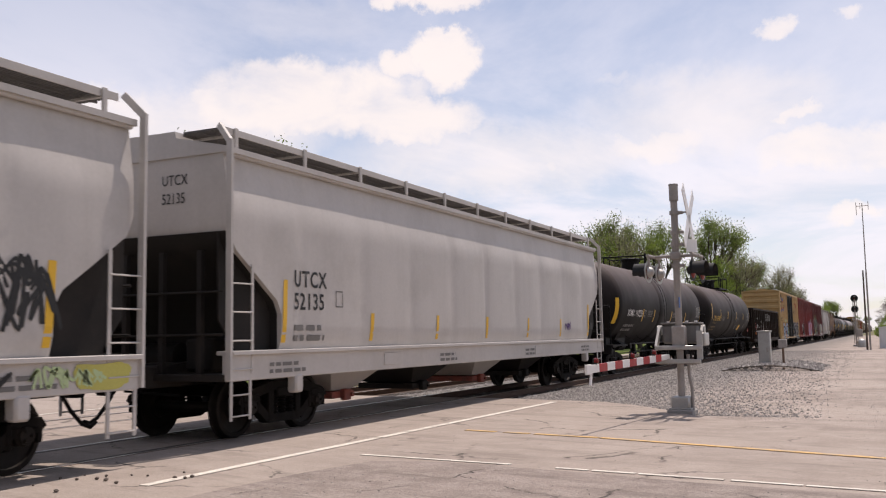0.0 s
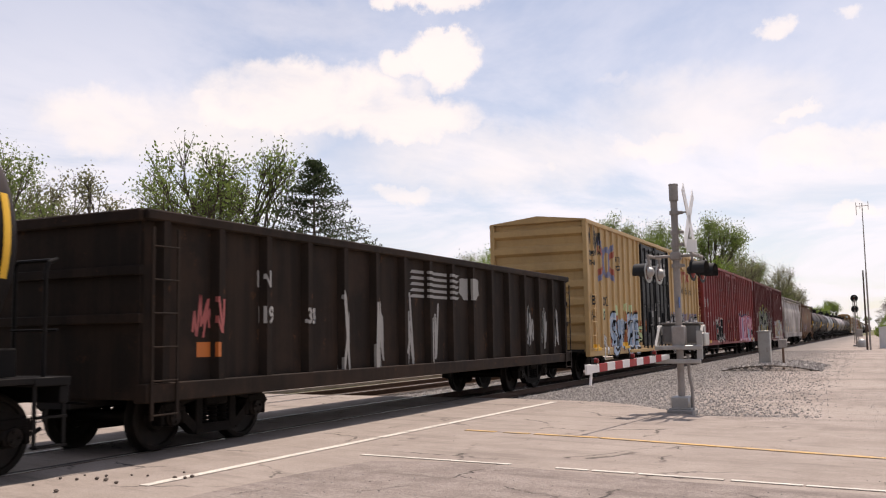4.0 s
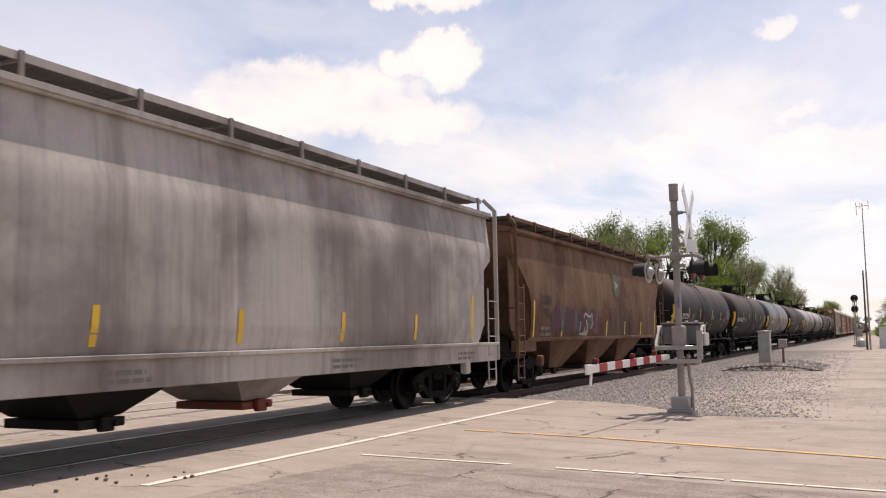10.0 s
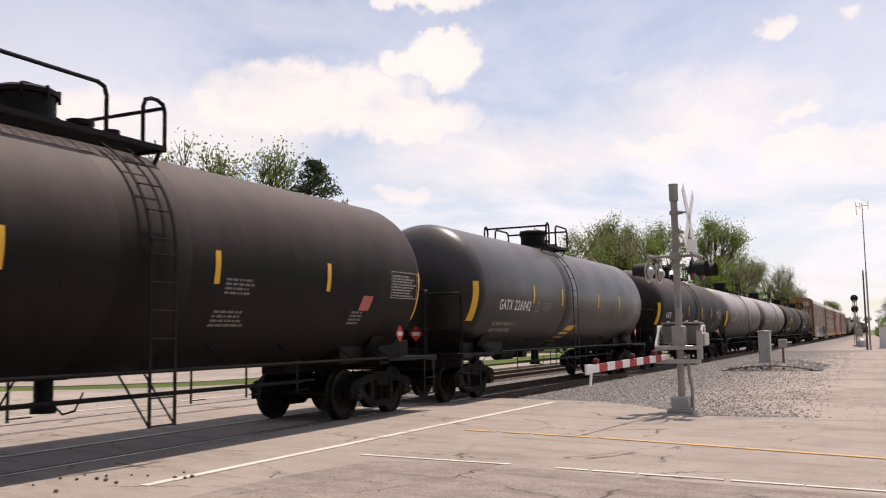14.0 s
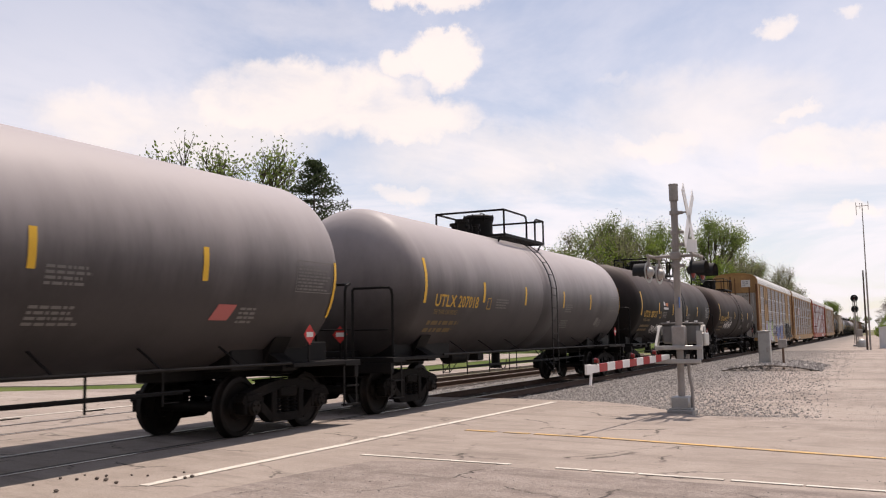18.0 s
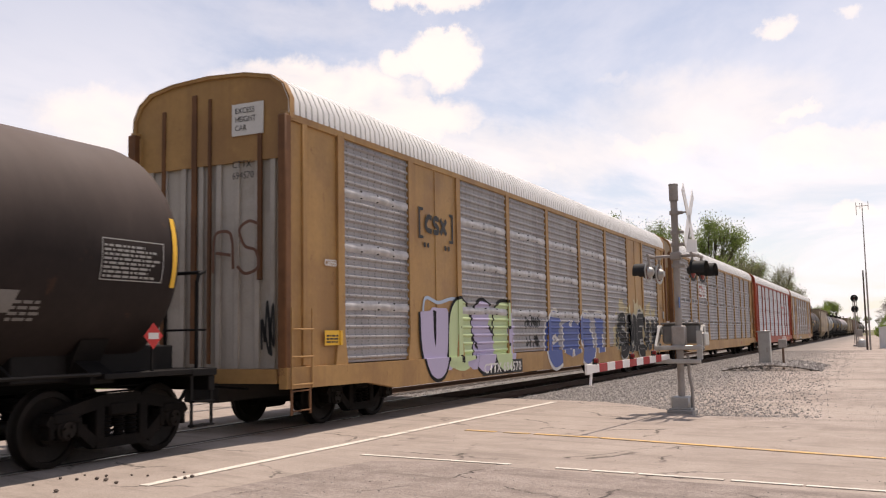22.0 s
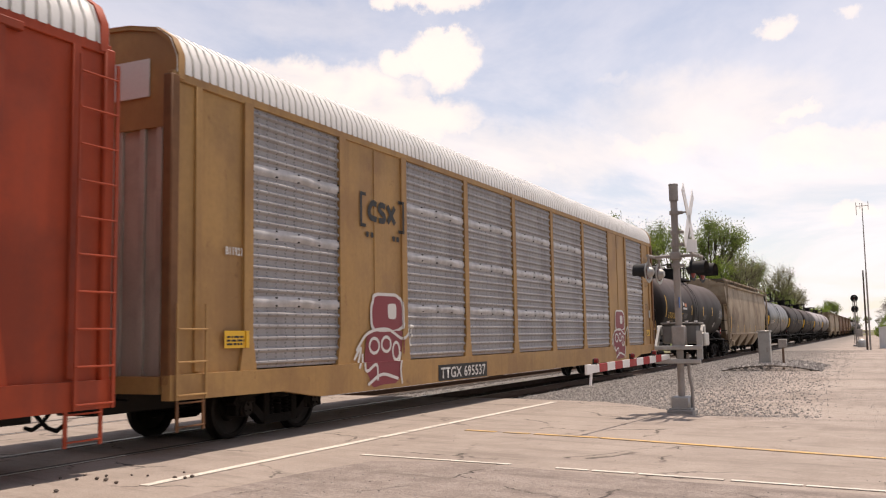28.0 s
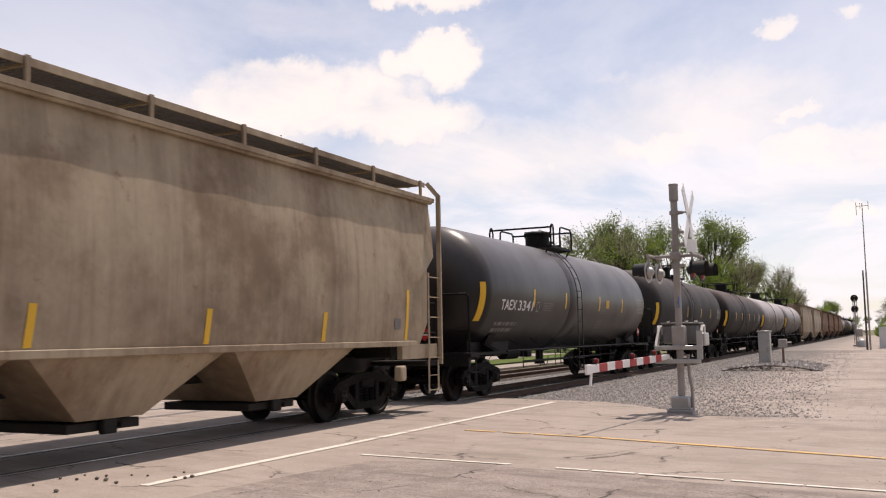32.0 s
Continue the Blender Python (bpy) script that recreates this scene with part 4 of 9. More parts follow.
def hopper_car(place, label, paint, style, half, marks, number, trim=None, mark_color=None, reach=10.0, bays=4, top=4.17, cut=None, mark_y=1.58):
    car = thing("covered_hopper", label, "hopper car", group="cars of the freight train")
    trim = trim or paint
    mc = mark_color or INK
    pellet = style == "pellet"
    width = 1.54 if pellet else 1.50
    bulge = pellet_bulge if pellet else grain_bulge
    if cut:
        pass
    elif pellet:
        cut = [(1.30, half - 1.25), (1.85, half - 1.25), (2.05, half - 1.14), (2.75, half - 0.16), (3.0, half - 0.05), (top, half - 0.05)]
    else:
        cut = [(1.37, half - 1.25), (1.75, half - 1.22), (2.45, half - 1.02), (2.75, half - 0.55), (3.1, half - 0.08), (top, half - 0.05)]
    part("bin", cached(f"bin/{style}/{half}/{top}/{cut}", lambda: hopper_body(half, cut, bulge, top, width)), paint, car)
    part("roof", cached(f"roof/{style}/{half}/{top}", lambda: hopper_roof(half - 0.02, top, width)), paint, car)
    for turn in (0, 180):
        part("eave", cached(f"eave/{style}/{half}/{top}", lambda: eave_shape(half - 0.04, top, width - 0.06)), trim, car, "", pose(0, 0, 0, 0, 0, turn))
        part("running_board", cached(f"running_board/{half}/{top}", lambda: running_board_shape(half - 0.15, top)), GRATING, car, "galvanised steel roof walkway", pose(0, 0, 0, 0, 0, turn))
        part("walkway_edge", cached(f"walkway_edge/{half}/{top}", lambda: walkway_fascia(half - 0.15, top)), trim, car, "", pose(0, 0, 0, 0, 0, turn))
        # Recess shade coloured in: dark end frame, and dark slope sheet on pale cars.
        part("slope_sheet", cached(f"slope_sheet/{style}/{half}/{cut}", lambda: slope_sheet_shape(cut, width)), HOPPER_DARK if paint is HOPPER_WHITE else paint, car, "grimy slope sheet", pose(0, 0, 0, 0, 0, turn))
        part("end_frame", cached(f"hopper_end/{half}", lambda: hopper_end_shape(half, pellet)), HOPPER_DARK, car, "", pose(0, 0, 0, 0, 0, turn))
        count = 11
        for i in range(count):
            y = -half + 0.4 + (2 * half - 0.8) * i / (count - 1)
            part("walkway_post", cached(f"board_post/{top}", lambda: board_post_shape(top)), trim, car, "", pose(0, y, 0, 0, 0, turn))
        for e in (1, -1):
            part("corner_post", cached(f"corner_post/{half}/{top}/{e}", lambda: corner_post_shape(half, top, width)), trim, car, "", pose(0, 0, 0, 0, 0, turn) if e > 0 else pose(0, 0, 0, 0, 0, turn) @ Matrix.Diagonal((1, -1, 1, 1)))
            part("ladder", cached(f"hopper_ladder/{pellet}", lambda: ladder_shape(1.0, 2.55 if pellet else 2.75, 0.50, 0.40)), trim, car, "", pose(0, 0, 0, 0, 0, turn) @ pose(width + 0.10, e * (half - 0.24), 0))
            part("step", cached("hopper_step", lambda: ladder_shape(0.36, 1.0, 0.42, 0.29)), trim, car, "", pose(0, 0, 0, 0, 0, turn) @ pose(width + 0.08, e * (half - 0.26), 0))
    for i in range(8):
        y = -half + 1.3 + (2 * half - 2.6) * i / 7
        part("hatch", cached(f"hatch/{top}", lambda: Shape().box(-0.34, 0.34, -0.8, 0.8, top + 0.33, top + 0.42, 0.03)), trim, car, "", pose(0, y, 0))
    part("centre_sill", cached(f"centre_sill/{half}", lambda: Shape().box(-0.28, 0.28, -half + 0.2, half - 0.2, 0.82, 1.15, 0.02)), HOPPER_DARK, car)
    span = 2 * (half - 2.9)
    for i in range(bays):
        y = -span / 2 + span * (i + 0.5) / bays
        th = span / bays / 2 + (0.02 if not pellet else -0.05)
        if pellet:
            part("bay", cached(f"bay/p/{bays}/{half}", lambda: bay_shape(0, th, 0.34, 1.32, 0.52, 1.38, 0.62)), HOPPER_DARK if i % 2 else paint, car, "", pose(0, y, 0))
            part("outlet_gate", cached("outlet_gate/p", lambda: gate_shape(0, 0.48, 0.34, 0.62)), GATE_RED if i in (0, 2) else HOPPER_DARK, car, "", pose(0, y, 0))
        else:
            part("bay", cached(f"bay/g/{bays}/{half}", lambda: bay_shape(0, th, 0.55, 1.40, 0.52, 1.46, 0.95)), paint, car, "", pose(0, y, 0))
            part("outlet_gate", cached("outlet_gate/g", lambda: gate_shape(0, 0.47, 0.55, 0.8)), HOPPER_DARK, car, "", pose(0, y, 0))
    for turn in (0, 180):
        if pellet:
            part("side_sill", cached(f"side_sill/{half}", lambda: Shape().box(1.50, 1.64, -half, half, 0.90, 1.30, 0.012).box(1.40, 1.70, -half, half, 1.26, 1.32, 0.008)), trim, car, "", pose(0, 0, 0, 0, 0, turn))
        else:
            part("side_sill", cached(f"side_sill/g/{half}", lambda: Shape().box(1.44, 1.55, -half + 0.9, half - 0.9, 1.30, 1.40, 0.01).box(1.42, 1.54, -half, -half + 1.5, 1.05, 1.33, 0.01).box(1.42, 1.54, half - 1.5, half, 1.05, 1.33, 0.01)), trim, car, "", pose(0, 0, 0, 0, 0, turn))
        for e in (1, -1):
            part("jacking_pad", cached("jacking_pad", lambda: Shape().box(1.48, 1.66, -0.10, 0.10, 0.66, 0.94, 0.03)), trim, car, "", pose(0, 0, 0, 0, 0, turn) @ pose(0, e * (half - 1.65), 0))
    for y in (-half + 2.05, half - 2.05):
        add_truck(car, y, place)
    add_ends(car, half, reach)
    xf = hopper_x(bulge, width)
    yc = [-half + 0.37 * i for i in range(1, int(half * 2 / 0.37))]
    zc = [1.4 + 0.25 * i for i in range(11)]

    def lay(mesh, y, z, material, name, lab):
        return part(name, drape(mesh, 0.010, y, z, xf, yc, zc), material, car, lab)

    if marks:
        lay(letters(marks, 0.36, bold=0.006, space=1.12, width=0.86), -half + mark_y, 2.28, mc, "lettering", "painted car mark")
        lay(letters(number, 0.36, bold=0.006, space=1.1, width=0.86), -half + mark_y, 1.93, mc, "lettering", "painted car number")
        lay(bars_mesh(2, 0.95, 0.16, 3), -half + mark_y, 1.60, GREYINK, "small_print", "rows of small unreadable print")
        part("lettering", letters(number, 0.22, width=0.8), mc, car, "painted car number", pose(0.35, -half + 0.035, 3.45, 0, 0, -90))
        part("lettering", letters(marks, 0.22, width=0.8), mc, car, "painted car mark", pose(0.35, -half + 0.035, 3.72, 0, 0, -90))
    n = 7
    for i in range(n):
        y = -half + 1.32 + (2 * half - 2.64) * i / (n - 1)
        tall = 0.95 if i in (0, n - 1) else 0.48
        s = Shape().poly([(0, -0.06, 0), (0, 0.05, 0), (0, 0.09, tall), (0, -0.02, tall)]).mesh("stripe", 0)
        lay(s, y, 1.42, YELLOW, "reflective_stripe", "yellow reflective stripe")
    if pellet:
        for y in (-half + 0.9, -2.6, 2.3, half - 2.2):
            part("small_print", bars_mesh(2, 1.0, 0.10, int(y * 7) + 90), GREYINK, car, "rows of small unreadable print", pose(1.648, y, 1.08))
    return car, lay


# ---- boxcars ----
def box_side_x(ribs):
    def fx(y, z):
        if z < 1.045:
            return 1.618
        return 1.60 if any(abs(y - r) <= 0.0665 for r in ribs) else 1.537
    return fx


def rib_shape(z0, z1, w=0.09, deep=0.065):
    return Shape().prism([(1.53, -w), (1.60, -w * 0.72), (1.60, w * 0.72), (1.53, w)], "z", z0, z1)


def box_end_shape(half, z0, z1):
    """A pressed end with level ribs."""
    s = Shape()
    pts = [(half - 0.12, z0)]
    n = 7
    for i in range(n):
        z = z0 + (z1 - z0) * (i + 0.5) / n
        h = (z1 - z0) / n
        pts += [(half - 0.12, z - h * 0.3), (half, z - h * 0.15), (half, z + h * 0.15), (half - 0.12, z + h * 0.3)]
    pts += [(half - 0.12, z1), (half - 0.3, z1), (half - 0.3, z0)]
    return s.prism(pts, "x", -1.50, 1.50)


def box_car(place, label, paint, door_paint, ribs_left, ribs_right, doors, half=9.36, low=0.78, top=5.03, end_band=None, reach=10.15, roof_paint=None, low_sill=False):
    car = thing("boxcar", label, "boxcar", group="cars of the freight train")
    part("body", cached(f"box_body/{half}/{low}/{top}", lambda: Shape().box(-1.54, 1.536, -half + 0.13, half - 0.13, low + 0.15, top - 0.02)), paint, car)
    ribs = ribs_left + ribs_right
    zr0, zr1 = low + 0.2, top - 0.10
    for y in ribs:
        part("rib", cached(f"rib/{low}/{top}", lambda: rib_shape(zr0, zr1)), paint, car, "", pose(0, y, 0))
    for turn in (0, 180):
        t = pose(0, 0, 0, 0, 0, turn)
        part("end_wall", cached(f"box_end/{half}", lambda: box_end_shape(half, low + 0.3, top - 0.05)), paint, car, "", t)
        part("top_chord", cached(f"top_chord/{half}/{top}", lambda: Shape().box(1.50, 1.63, -half, half, top - 0.12, top, 0.012)), paint, car, "", t)
        part("side_sill", cached(f"box_sill/{half}/{low}/{low_sill}", lambda: (Shape().prism([(-half, low), (-3.6, low), (-3.0, low - 0.22), (3.0, low - 0.22), (3.6, low), (half, low), (half, low + 0.26), (-half, low + 0.26)], "x", 1.48, 1.615) if low_sill else Shape().box(1.48, 1.615, -half, half, low, low + 0.24, 0.012))), paint, car, "", t)
        for e in (1, -1):
            part("corner_post", cached(f"box_corner/{half}/{top}", lambda: Shape().box(1.47, 1.62, half - 0.22, half + 0.01, low, top - 0.02, 0.02)), paint, car, "", t if e > 0 else t @ Matrix.Diagonal((1, -1, 1, 1)))
            part("ladder", cached("box_ladder", lambda: ladder_shape(0.95, 2.75, 0.55, 0.42, 0.013)), paint, car, "", t @ pose(1.68, e * (half - 0.36), 0))
            part("step", cached("box_step", lambda: ladder_shape(0.35, 0.95, 0.45, 0.3)), TRIM_BLACK, car, "", t @ pose(1.60, e * (half - 0.36), 0))
    if end_band:
        part("end_band", Shape().box(-1.52, 1.52, -half - 0.004, -half + 0.14, top - 0.62, top - 0.02), end_band, car, "pale band across the end")
    part("roof", cached(f"box_roof/{half}/{top}", lambda: Shape().prism([(-1.60, top - 0.02), (-1.60, top + 0.02), (0, top + 0.20), (1.60, top + 0.02), (1.60, top - 0.02)], "y", -half, half)), roof_paint or PANEL_WHITE, car)
    for i in range(16):
        y = -half + 0.6 + (2 * half - 1.2) * i / 15
        part("roof_seam", cached(f"roof_seam/{top}", lambda: Shape().prism([(-1.35, top + 0.045), (0, top + 0.20), (1.35, top + 0.045), (1.35, top + 0.07), (0, top + 0.23), (-1.35, top + 0.07)], "y", -0.04, 0.04)), roof_paint or PANEL_WHITE, car, "", pose(0, y, 0))
    part("underframe", cached(f"box_under/{half}", lambda: Shape().box(-0.3, 0.3, -half, half, 0.72, 1.1).box(-1.4, 1.4, -half + 0.1, half - 0.1, 0.92, 1.0).rod((0.4, -4, 0.7), (0.4, 4, 0.7), 0.02, 6).rod((1.1, -5.4, 0.55), (1.1, 5.4, 0.55), 0.018, 6).box(0.2, 0.9, -1.6, -0.9, 0.5, 0.9, 0.04).rod((-0.5, 0.5, 0.75), (-0.5, 1.6, 0.75), 0.2, 12)), HOPPER_DARK, car)
    for (y0, y1) in doors:
        z0, z1 = low + 0.16, top - 0.16
        d = part("door", cached(f"box_door/{y0}/{y1}/{low}/{top}", lambda: Shape().box(1.50, 1.575, y0, y1, z0, z1, 0.01)), door_paint, car)
        for z in (1.05, 1.38, 2.60, 3.55, 4.70):
            part("door_rib", cached(f"door_rib/{y1 - y0:.2f}", lambda: Shape().box(1.56, 1.625, 0.10, y1 - y0 - 0.10, -0.055, 0.045, 0.012)), door_paint, d, "", pose(0, y0, z))
        for y in (y0, y1 - 0.10):
            part("door_stile", cached(f"door_stile/{low}/{top}", lambda: Shape().box(1.56, 1.645, 0, 0.10, z0, z1, 0.012)), door_paint, d, "", pose(0, y, 0))
        for k in range(3):
            y = y0 + (y1 - y0) * (0.22 + 0.28 * k)
            part("lock_rod", cached("lock_rod", lambda: Shape().rod((1.645, 0, 0.9), (1.645, 0, 4.72), 0.030, 8).box(1.60, 1.66, -0.05, 0.05, 1.6, 1.75, 0.01).box(1.60, 1.66, -0.05, 0.05, 3.4, 3.5, 0.01)), door_paint, d, "", pose(0, y, 0))
        lock = part("lock_plate", cached("lock_plate", lambda: Shape().box(1.57, 1.615, -0.22, 0.22, 1.48, 2.28, 0.01)), door_paint, d, "", pose(0, (y0 + y1) / 2 + 0.15, 0))
        part("door_handle", cached("door_handle", lambda: Shape().beam((1.66, -0.25, 1.75), (1.66, 0.2, 1.82), 0.03, 0.05).box(1.60, 1.67, 0.12, 0.22, 1.7, 1.9, 0.01)), door_paint, d, "", pose(0, (y0 + y1) / 2, 0))
    if doors:
        part("door_track", cached(f"door_track/{doors[0][0]}", lambda: Shape().box(1.55, 1.68, doors[0][0] - 2.2, doors[-1][1] + 2.2, low + 0.02, low + 0.12, 0.01)), door_paint if door_paint is not DOOR_BLACK else paint, car)
    for y in (-half + 2.3, half - 2.3):
        add_truck(car, y, place)
    add_ends(car, half, reach)
    fx = box_side_x(ribs)
    cuts = [c for r in ribs for c in (r - 0.091, r - 0.066, r + 0.066, r + 0.091)]

    def side_x(y, z):
        for (y0, y1) in doors:
            if y0 <= y <= y1 and z > 1.045:
                return 1.607
        return fx(y, z)

    for (y0, y1) in doors:
        cuts += [y0 - 0.0005, y0 + 0.0005, y1 - 0.0005, y1 + 0.0005]

    def lay(mesh, y, z, material, name="lettering", lab="", out=0.004):
        return part(name, drape(mesh, out, y, z, side_x, cuts, (1.0445, 1.0455)), material, car, lab)
    return car, lay


def blob_mesh(seed, w, h, n=26, wobble=0.25):
    """An uneven rounded patch of sprayed colour."""
    rng = random.Random(seed)
    n = max(n, 48)
    waves = [(k, rng.uniform(0, 6.28), rng.uniform(0.3, 1.0) / k ** 0.6) for k in (3, 5, 7, 11)]
    total = sum(w2 for _, _, w2 in waves)
    pts = []
    for i in range(n):
        a = 2 * math.pi * i / n
        k = 1 - wobble * 0.5 * (1 + sum(w2 * math.sin(f * a + p) for f, p, w2 in waves) / total)
        c, s = math.cos(a), math.sin(a)
        pts.append((0, w / 2 + w / 2 * k * math.copysign(abs(c) ** 0.5, c), h / 2 + h / 2 * k * math.copysign(abs(s) ** 0.5, s)))
    return Shape().poly(pts).mesh("blob", 0)


def brush_mesh(strokes, thick):
    """Smooth sprayed lines through a few points each, one lying a hair over the other."""
    s = Shape()
    for k, pts in enumerate(strokes):
        p = [Vector(q) for q in pts]
        closed = (p[0] - p[-1]).length < 1e-6
        ext = [p[-2], *p, p[1]] if closed else [2 * p[0] - p[1], *p, 2 * p[-1] - p[-2]]
        line = []
        for a, b, c, d in zip(ext, ext[1:], ext[2:], ext[3:]):
            for i in range(6):
                t = i / 6
                line.append(0.5 * (2 * b + (c - a) * t + (2 * a - 5 * b + 4 * c - d) * t * t + (3 * b - a - 3 * c + d) * t ** 3))
        line.append(p[-1])
        rows = []
        for i, q in enumerate(line):
            v = line[min(i + 1, len(line) - 1)] - line[max(i - 1, 0)]
            if v.length < 1e-6:
                continue
            n = Vector((-v.y, v.x)).normalized() * thick / 2
            rows.append((q - n, q + n))
        x = 0.0006 * k
        for (a, b), (c, d) in zip(rows, rows[1:]):
            s.poly([(x, *a), (x, *c), (x, *d), (x, *b)])
    return s.mesh("brush", 0)


def swirls(seed, y, z, w, h, n, reach=0.5, bends=4):
    """Loose curved strokes spread over a field."""
    rng = random.Random(seed)
    out = []
    for i in range(n):
        cy, cz = y + w * (i + rng.random()) / n, z + h * rng.uniform(0.15, 0.85)
        a = rng.uniform(0, 6.28)
        pts = [(cy, cz)]
        for k in range(bends):
            a += rng.uniform(-1.3, 1.3)
            cy = min(y + w, max(y, cy + math.cos(a) * reach * rng.uniform(0.5, 1.0)))
            cz = min(z + h, max(z, cz + math.sin(a) * reach * rng.uniform(0.5, 1.0)))
            if (Vector(pts[-1]) - Vector((cy, cz))).length > 0.08:
                pts.append((cy, cz))
        if len(pts) > 2:
            out.append(pts)
    return out


def oval(y, z, ry, rz, n=10):
    pts = [(y + ry * math.cos(2 * math.pi * i / n), z + rz * math.sin(2 * math.pi * i / n)) for i in range(n)]
    return [*pts, pts[0]]


def spray_clouds(lay, seed, y, z, w, h, paints, n, size, out, label):
    rng = random.Random(seed)
    for i in range(n):
        a, b = size * rng.uniform(0.5, 1.2), size * rng.uniform(0.7, 1.6)
        yy = y + (w - a) * (i + rng.random()) / n
        lay(blob_mesh(seed + i, a, min(b, h), 20, 0.5), yy, z + max(0, h - b) * rng.random(), paints[i % len(paints)], "graffiti", label, out + 0.0006 * i)


def piece(lay, text, y, z, size, width, fill, outline, back=None, seed=1, shear=0.12, label="", out=0.004, back_h=1.25):
    """A sprayed piece: a ground colour, outlined letters and their fill, letter by letter."""
    rng = random.Random(seed)
    step = width / max(1, len(text))
    if back:
        lay(blob_mesh(seed, width * 1.12, size * back_h), y - width * 0.06, z - size * 0.16, back, "graffiti", label or "sprayed graffiti ground", out)
    for i, ch in enumerate(text):
        yy, zz = y + step * i, z + rng.uniform(-0.08, 0.08) * size
        k = step / (0.62 * size)
        lay(letters(ch, size, bold=0.055 * size, shear=shear, width=k), yy, zz, outline, "graffiti", label or "sprayed graffiti letter", out + 0.003)
        lay(letters(ch, size, bold=0.018 * size, shear=shear, width=k), yy, zz, fill[i % len(fill)] if isinstance(fill, (list, tuple)) else fill, "graffiti", label or "sprayed graffiti letter", out + 0.006)


# skeletons of block letters in a unit box
GLYPHS = {
    "A": [[(0.0, 0.0), (0.12, 0.8), (0.5, 1.0), (0.88, 0.8), (1.0, 0.0)], [(0.15, 0.42), (0.85, 0.42)]],
    "C": [[(1.0, 0.85), (0.5, 1.0), (0.05, 0.75), (0.0, 0.3), (0.35, 0.0), (1.0, 0.12)]],
    "E": [[(1.0, 1.0), (0.1, 0.95), (0.0, 0.5), (0.1, 0.05), (1.0, 0.0)], [(0.1, 0.52), (0.85, 0.52)]],
    "H": [[(0.0, 0.0), (0.08, 0.5), (0.0, 1.0)], [(0.05, 0.5), (0.95, 0.5)], [(1.0, 0.0), (0.92, 0.5), (1.0, 1.0)]],
    "I": [[(0.5, 0.0), (0.45, 0.5), (0.5, 1.0)]],
    "K": [[(0.05, 0.0), (0.0, 0.5), (0.05, 1.0)], [(1.0, 1.0), (0.5, 0.6), (0.15, 0.5), (0.55, 0.35), (1.0, 0.0)]],
    "M": [[(0.0, 0.0), (0.05, 0.6), (0.1, 1.0), (0.5, 0.45), (0.9, 1.0), (0.95, 0.6), (1.0, 0.0)]],
    "R": [[(0.0, 0.0), (0.0, 0.5), (0.08, 1.0), (0.7, 0.98), (0.85, 0.72), (0.5, 0.48), (0.1, 0.45)], [(0.45, 0.45), (0.7, 0.2), (1.0, 0.0)]],
    "S": [[(1.0, 0.9), (0.45, 1.0), (0.02, 0.8), (0.3, 0.52), (0.85, 0.42), (0.95, 0.12), (0.4, 0.0), (0.0, 0.12)]],
    "T": [[(0.0, 0.96), (0.5, 1.0), (1.0, 0.96)], [(0.5, 0.95), (0.45, 0.5), (0.5, 0.0)]],
    "U": [[(0.0, 1.0), (0.05, 0.4), (0.3, 0.02), (0.7, 0.02), (0.95, 0.4), (1.0, 1.0)]],
    "O": [[(0.5, 1.0), (0.1, 0.75), (0.0, 0.35), (0.4, 0.0), (0.85, 0.2), (1.0, 0.65), (0.5, 1.0)]],
    "V": [[(0.0, 1.0), (0.3, 0.5), (0.5, 0.0), (0.75, 0.6), (1.0, 1.0)]],
    "Y": [[(0.0, 1.0), (0.15, 0.65), (0.5, 0.5)], [(1.0, 1.0), (0.75, 0.6), (0.4, 0.3), (0.25, 0.0)]],
    "Z": [[(0.0, 0.9), (0.5, 1.0), (1.0, 0.9), (0.55, 0.5), (0.05, 0.1), (0.5, 0.0), (1.0, 0.08)]],
}


def scrawl(text, y, z, w, h, thick, seed):
    """Thin hand-drawn letters of uneven height, with tails that overshoot."""
    rng = random.Random(seed)
    step, lines = w / len(text), []
    for i, ch in enumerate(text):
        k, lift = rng.uniform(0.85, 1.15) * h, rng.uniform(-0.06, 0.06) * h
        lines += [[(y + step * (i + 0.05 + 0.82 * px) + rng.uniform(-0.02, 0.02), z + lift + k * pz + rng.uniform(-0.03, 0.03)) for px, pz in st] for st in GLYPHS[ch]]
    return brush_mesh(lines, thick)


